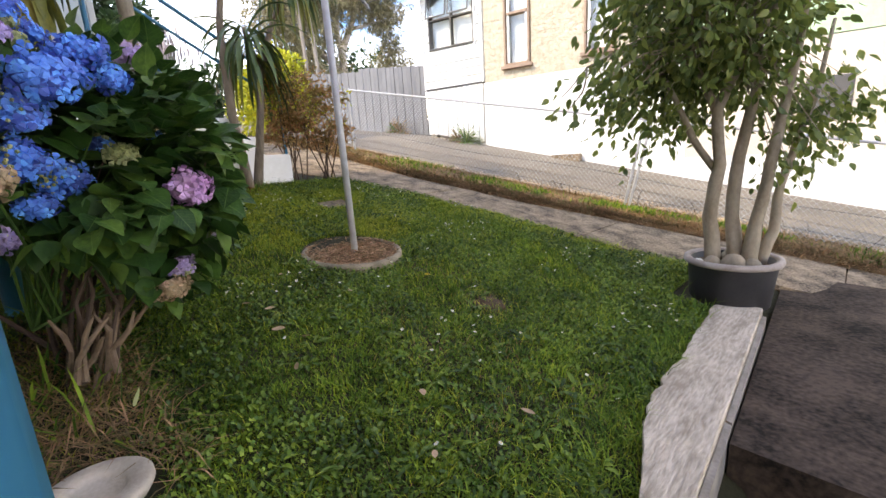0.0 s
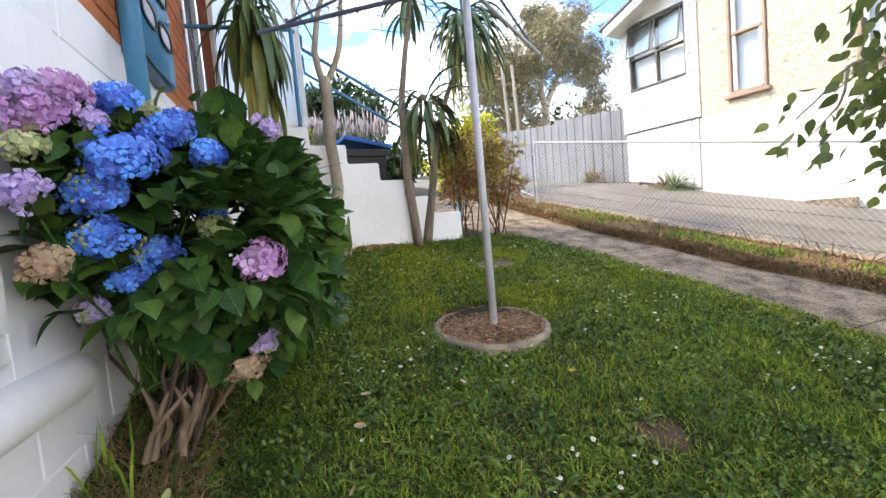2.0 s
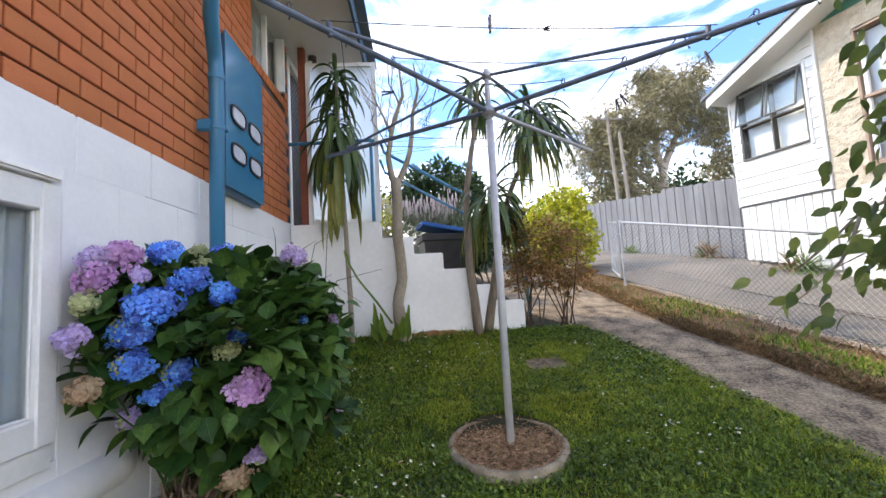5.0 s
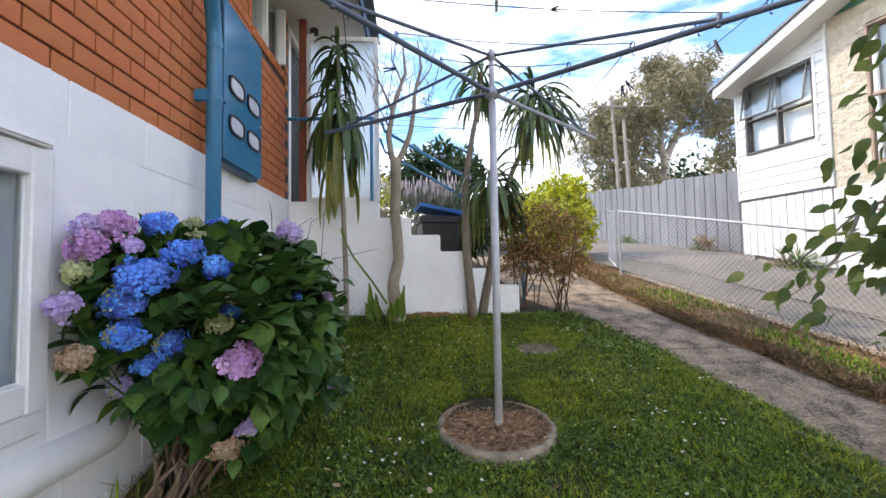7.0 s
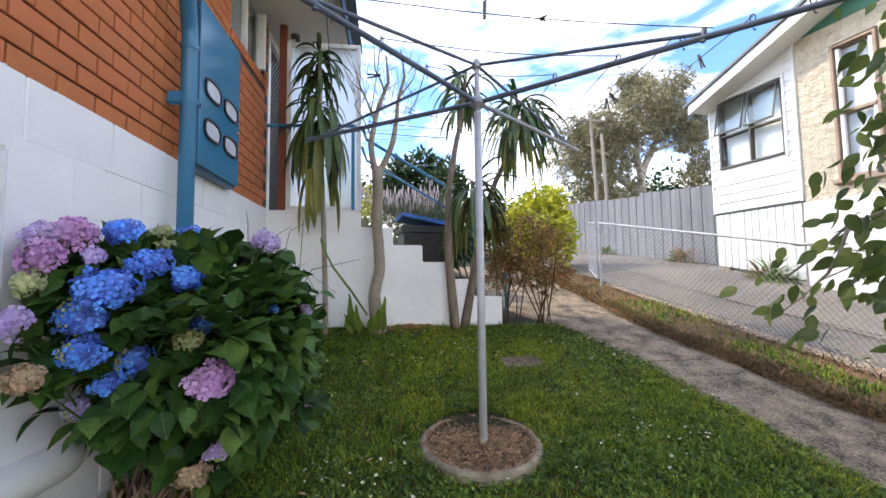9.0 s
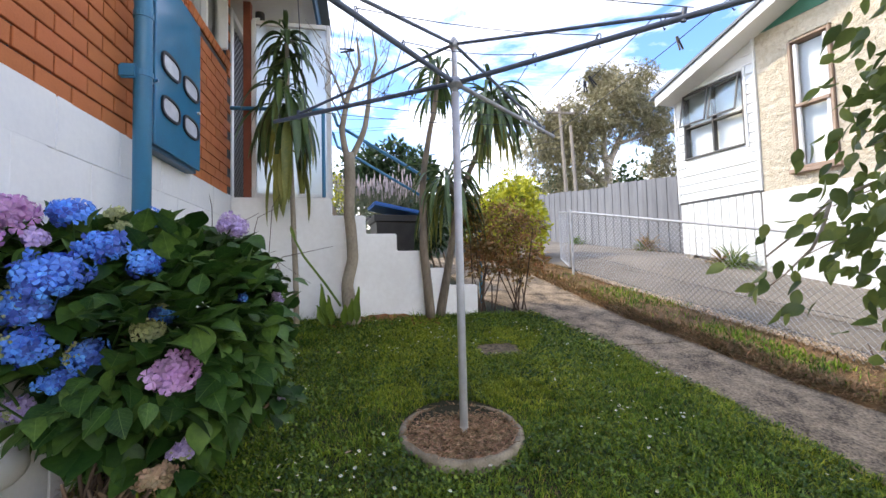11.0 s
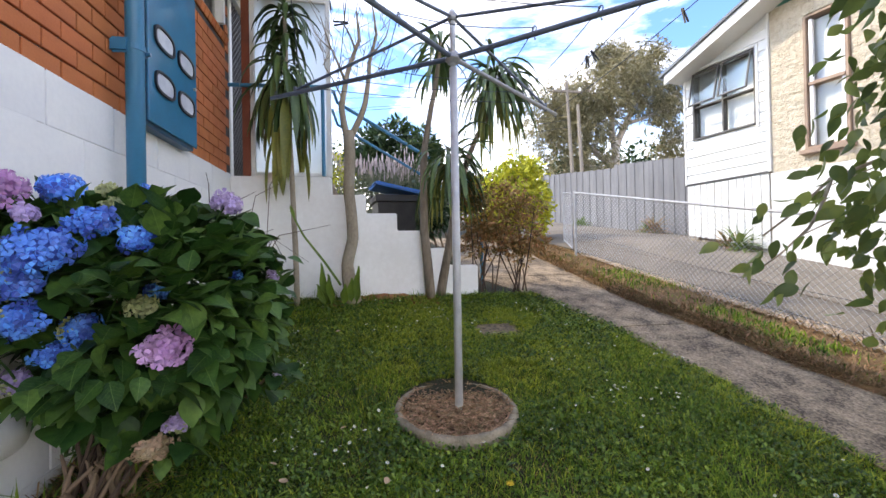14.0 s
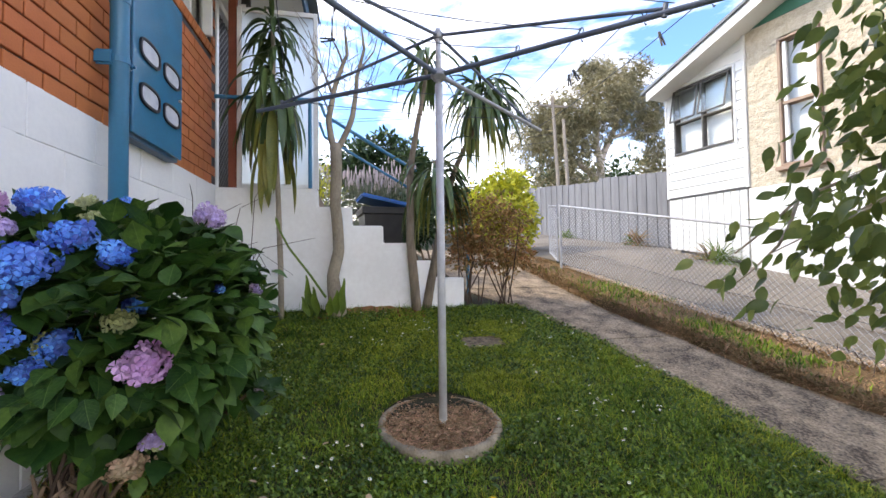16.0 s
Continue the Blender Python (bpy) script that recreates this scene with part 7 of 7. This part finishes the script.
lfw = leaf_mesh("fallen_leaf", 0.085, 0.05, fl_green, -0.2, 0.4, 5)
ob = new("fallen_leaf", lfw)
ob.matrix_basis = Matrix.Translation((-1.50, 0.33, gh(-1.5, 0.33) + 0.09)) @ Euler((0.5, -0.9, 0.6)).to_matrix().to_4x4()
tagged(ob, "pale cream leaf standing beside the stone dish", "leaf", "fallen leaves")

def bank(x, y):
    """Height of the verge over the ground."""
    f = (y - line(PATH_OUT, x)) / max(0.15, line([(-9, 4.1), *FENCE, (4, 6.3)], x) - line(PATH_OUT, x))
    return float(np.interp(f, [0, 0.02, 0.08, 0.35, 0.7, 1.05, 1.25], [0, 0.035, 0.06, 0.085, 0.09, 0.075, 0.05])) + 0.004


# straw and weeds under the bush and on the verge
def litter(name, boxes, n, seed, material, label, llo=0.04, lhi=0.16, w=0.004, up=0.25):
    rg = random.Random(seed)
    s = Shape()
    for k in range(n):
        x0, x1, f0, f1 = boxes[rg.randrange(len(boxes))]
        x = rg.uniform(x0, x1)
        y = f0(x) + (f1(x) - f0(x)) * rg.random()
        if math.hypot(x + 1.255, y - 0.185) < 0.17:
            continue
        p = Vector((x, y, gh(x, y)))
        if f0(x) > 2:
            p.z += bank(x, y)
        a, e = rg.uniform(0, 6.28), rg.gauss(up, 0.35)
        d = Vector((math.cos(a) * math.cos(e), math.sin(a) * math.cos(e), abs(math.sin(e))))
        ln = rg.uniform(llo, lhi)
        sd = Vector((-d.y, d.x, 0)).normalized() * w * rg.uniform(0.5, 1)
        mid = p + d * ln * 0.5 + Vector((0, 0, ln * 0.08))
        s.add([p - sd, p + sd, mid + sd, mid - sd, p + d * ln - Vector((0, 0, ln * 0.1))], [(0, 1, 2, 3), (3, 2, 4)])
    v = np.array(s.v)
    e = thing(name, (float(v[:, 0].mean()), float(v[:, 1].mean()), float(v[:, 2].min())), label, "grass", kind="stuff")
    part("stems", s, material, e)


vi = lambda x: line(PATH_OUT, x) + 0.03
vm = lambda x: line(PATH_OUT, x) + 0.75 * max(0.15, line([(-9, 4.1), *FENCE], x) - line(PATH_OUT, x))
vo = lambda x: line([(-9, 4.1), *FENCE], x) + 0.22
litter("dry_straw", [(-2.3, -1.2, lambda x: 0.03, lambda x: 0.42)], 1700, 301, dry_grass, "dead straw lying under the hydrangea", 0.06, 0.22, 0.003, 0.15)
litter("bush_weeds", [(-2.4, -1.25, lambda x: 0.02, lambda x: 0.35)], 110, 302, grass_mat, "long weedy grass under the hydrangea", 0.10, 0.30, 0.006, 0.9)
litter("verge_straw", [(-8.5, 1.8, lambda x: line(PATH_OUT, x), vo), (-8.5, 1.8, lambda x: line(PATH_OUT, x), lambda x: vi(x) + 0.12), (-8.5, 1.8, lambda x: vo(x) - 0.16, vo)], 46000, 303, dry_grass, "dry straw along the verge and fence foot", 0.03, 0.10, 0.0045, 0.12)
litter("straw_edge", [(-8.5, 1.8, lambda x: line(PATH_OUT, x) - 0.03, lambda x: vi(x) + 0.16)], 7000, 308, dry_grass, "matted straw hanging over the edge of the path", 0.05, 0.13, 0.006, 0.3)
litter("verge_weeds", [(-5.2, -4.3, vi, vo), (-3.7, -2.6, lambda x: vi(x) + 0.08, vm), (-2.2, -0.2, lambda x: vi(x) + 0.15, vm), (-6.2, 1.8, vi, vm), (0.2, 1.8, vi, vm), (-2.0, -1.4, lambda x: vi(x) + 0.12, vm), (-0.9, -0.4, lambda x: vi(x) + 0.12, vm)], 5200, 304, grass_mat, "patches of green weeds on the dry verge", 0.03, 0.10, 0.006, 0.8)
# loose tan gravel between the fence foot and the drive
rg = random.Random(307)
gv = Shape()
for k in range(5200):
    x = rg.uniform(-6.2, 1.9)
    y = vo(x) + abs(rg.gauss(0, 0.13)) - 0.12
    c, r = Vector((x, y, gh(x, y) + 0.052 + (0.03 if y < vo(x) else 0.0))), rg.uniform(0.006, 0.017)
    a = rg.uniform(0, 6.28)
    gv.add([c + Vector((math.cos(a + q) * r * e, math.sin(a + q) * r, h * r)) for q, e, h in ((0, 1.2, 0), (1.6, 0.9, 0.1), (3.1, 1.1, 0), (4.7, 0.8, 0.1), (0.5, 0.2, 0.8))], [(0, 1, 4), (1, 2, 4), (2, 3, 4), (3, 0, 4)])
gs_ = thing("gravel_strip", (-2.0, vo(-2.0), gh(-2.0, vo(-2.0))), "loose tan gravel along the fence and drive edge", "gravel", kind="stuff")
part("stones", gv, gravel_mat, gs_)
litter("fence_twigs", [(-3.4, 1.5, lambda x: vo(x) - 0.3, vo)], 260, 305, bark_dark, "dry dark twigs along the fence foot", 0.12, 0.4, 0.004, 0.4)

s = Shape().add([(-4.60 + 0.22 * j / 4, 1.15 + 0.85 * i / 30, gh(-4.60 + 0.22 * j / 4, 1.15 + 0.85 * i / 30) + (0.045 - 0.055 * j / 4) * math.sin(math.pi * i / 30) * (1 + 0.5 * noise.noise((i * 0.4, j, 2)))) for i in range(31) for j in range(5)],
                [(i * 5 + j, i * 5 + j + 1, i * 5 + j + 6, i * 5 + j + 5) for i in range(30) for j in range(4)])
solid("soil_bank", s, rust_soil, "low bank of rusty soil at the foot of the step wall", "soil", kind="stuff", smooth=True)
litter("wall_litter", [(-4.6, -4.3, lambda x: 1.0, lambda x: 2.1)], 420, 306, rust_soil, "rusty dead leaves at the foot of the step wall", 0.03, 0.08, 0.012, 0.2)

# ---- brickwork and blockwork, piece by piece ----
def brick_mesh(l, d, h, material, ch=0.003):
    return mesh_of("brick", Shape().box((-l / 2, -d, -h / 2), (l / 2, 0, h / 2), ch=ch), material)


full = brick_mesh(0.220, 0.10, 0.0845, brick_mat)
half = brick_mesh(0.105, 0.10, 0.0845, brick_mat)
rg = random.Random(55)
far = Shape()
row = 0
z = 1.8085
while z < 3.81:
    x = 2.398 if row % 2 else 2.507
    while x > BX1 + 0.06:
        l = 0.221
        xc = x
        if xc - l / 2 < BX1:
            l = 0.106
            xc = BX1 + 0.056
        lo, hi = xc - l / 2, xc + l / 2
        if z > 2.98 and lo < -3.555 < hi:
            far.box((-3.553, -0.05, z - 0.0425), (hi, 0.0, z + 0.0425))
        if z > 2.98 and lo < -4.525 < hi:
            far.box((lo, -0.05, z - 0.0425), (-4.527, 0.0, z + 0.0425))
        if not (-4.525 < hi and lo < -3.555 and z > 2.98):
            jit = rg.uniform(-0.0015, 0.0025)
            if -3.62 < xc < -1.0 and z < 3.45:
                piece("brick", full if l > 0.2 else half, house_wall, Matrix.Translation((xc, jit, z)))
            else:
                far.box((xc - l / 2, -0.05, z - 0.0425), (xc + l / 2, jit, z + 0.0425))
        x -= 0.230
    z += 0.095
    row += 1
part("far_bricks", far, brick_far, house_wall, kind="stuff")
blk = mesh_of("block", Shape().box((-0.247, -0.05, -0.1245), (0.247, 0.0, 0.1245), ch=0.004), white_paint)
row = 0
z = 1.776 - 0.126
while z > -0.3:
    x = -4.61 + 0.25 + (0.25 if row % 2 else 0)
    while x < 0.9:
        if not (-1.80 < x < -0.58 and 0.30 < z < 1.55):
            piece("block", blk, base_wall, Matrix.Translation((x, 0.0 + rg.uniform(-0.001, 0.001), z)))
        x += 0.5
    z -= 0.252
    row += 1
s = Shape()
for x0, x1 in ((-2.06, -1.55), (-0.83, -0.33)):
    s.box((x0 + 0.002, -0.05, 0.30), (x1, 0.0, 1.535), ch=0.003)
s.box((-1.55, -0.05, 0.28), (-0.83, 0.0, 0.417), ch=0.003).box((-1.55, -0.05, 1.465), (-0.83, 0.0, 1.536), ch=0.003)
part("block_infill", s, white_paint, base_wall)
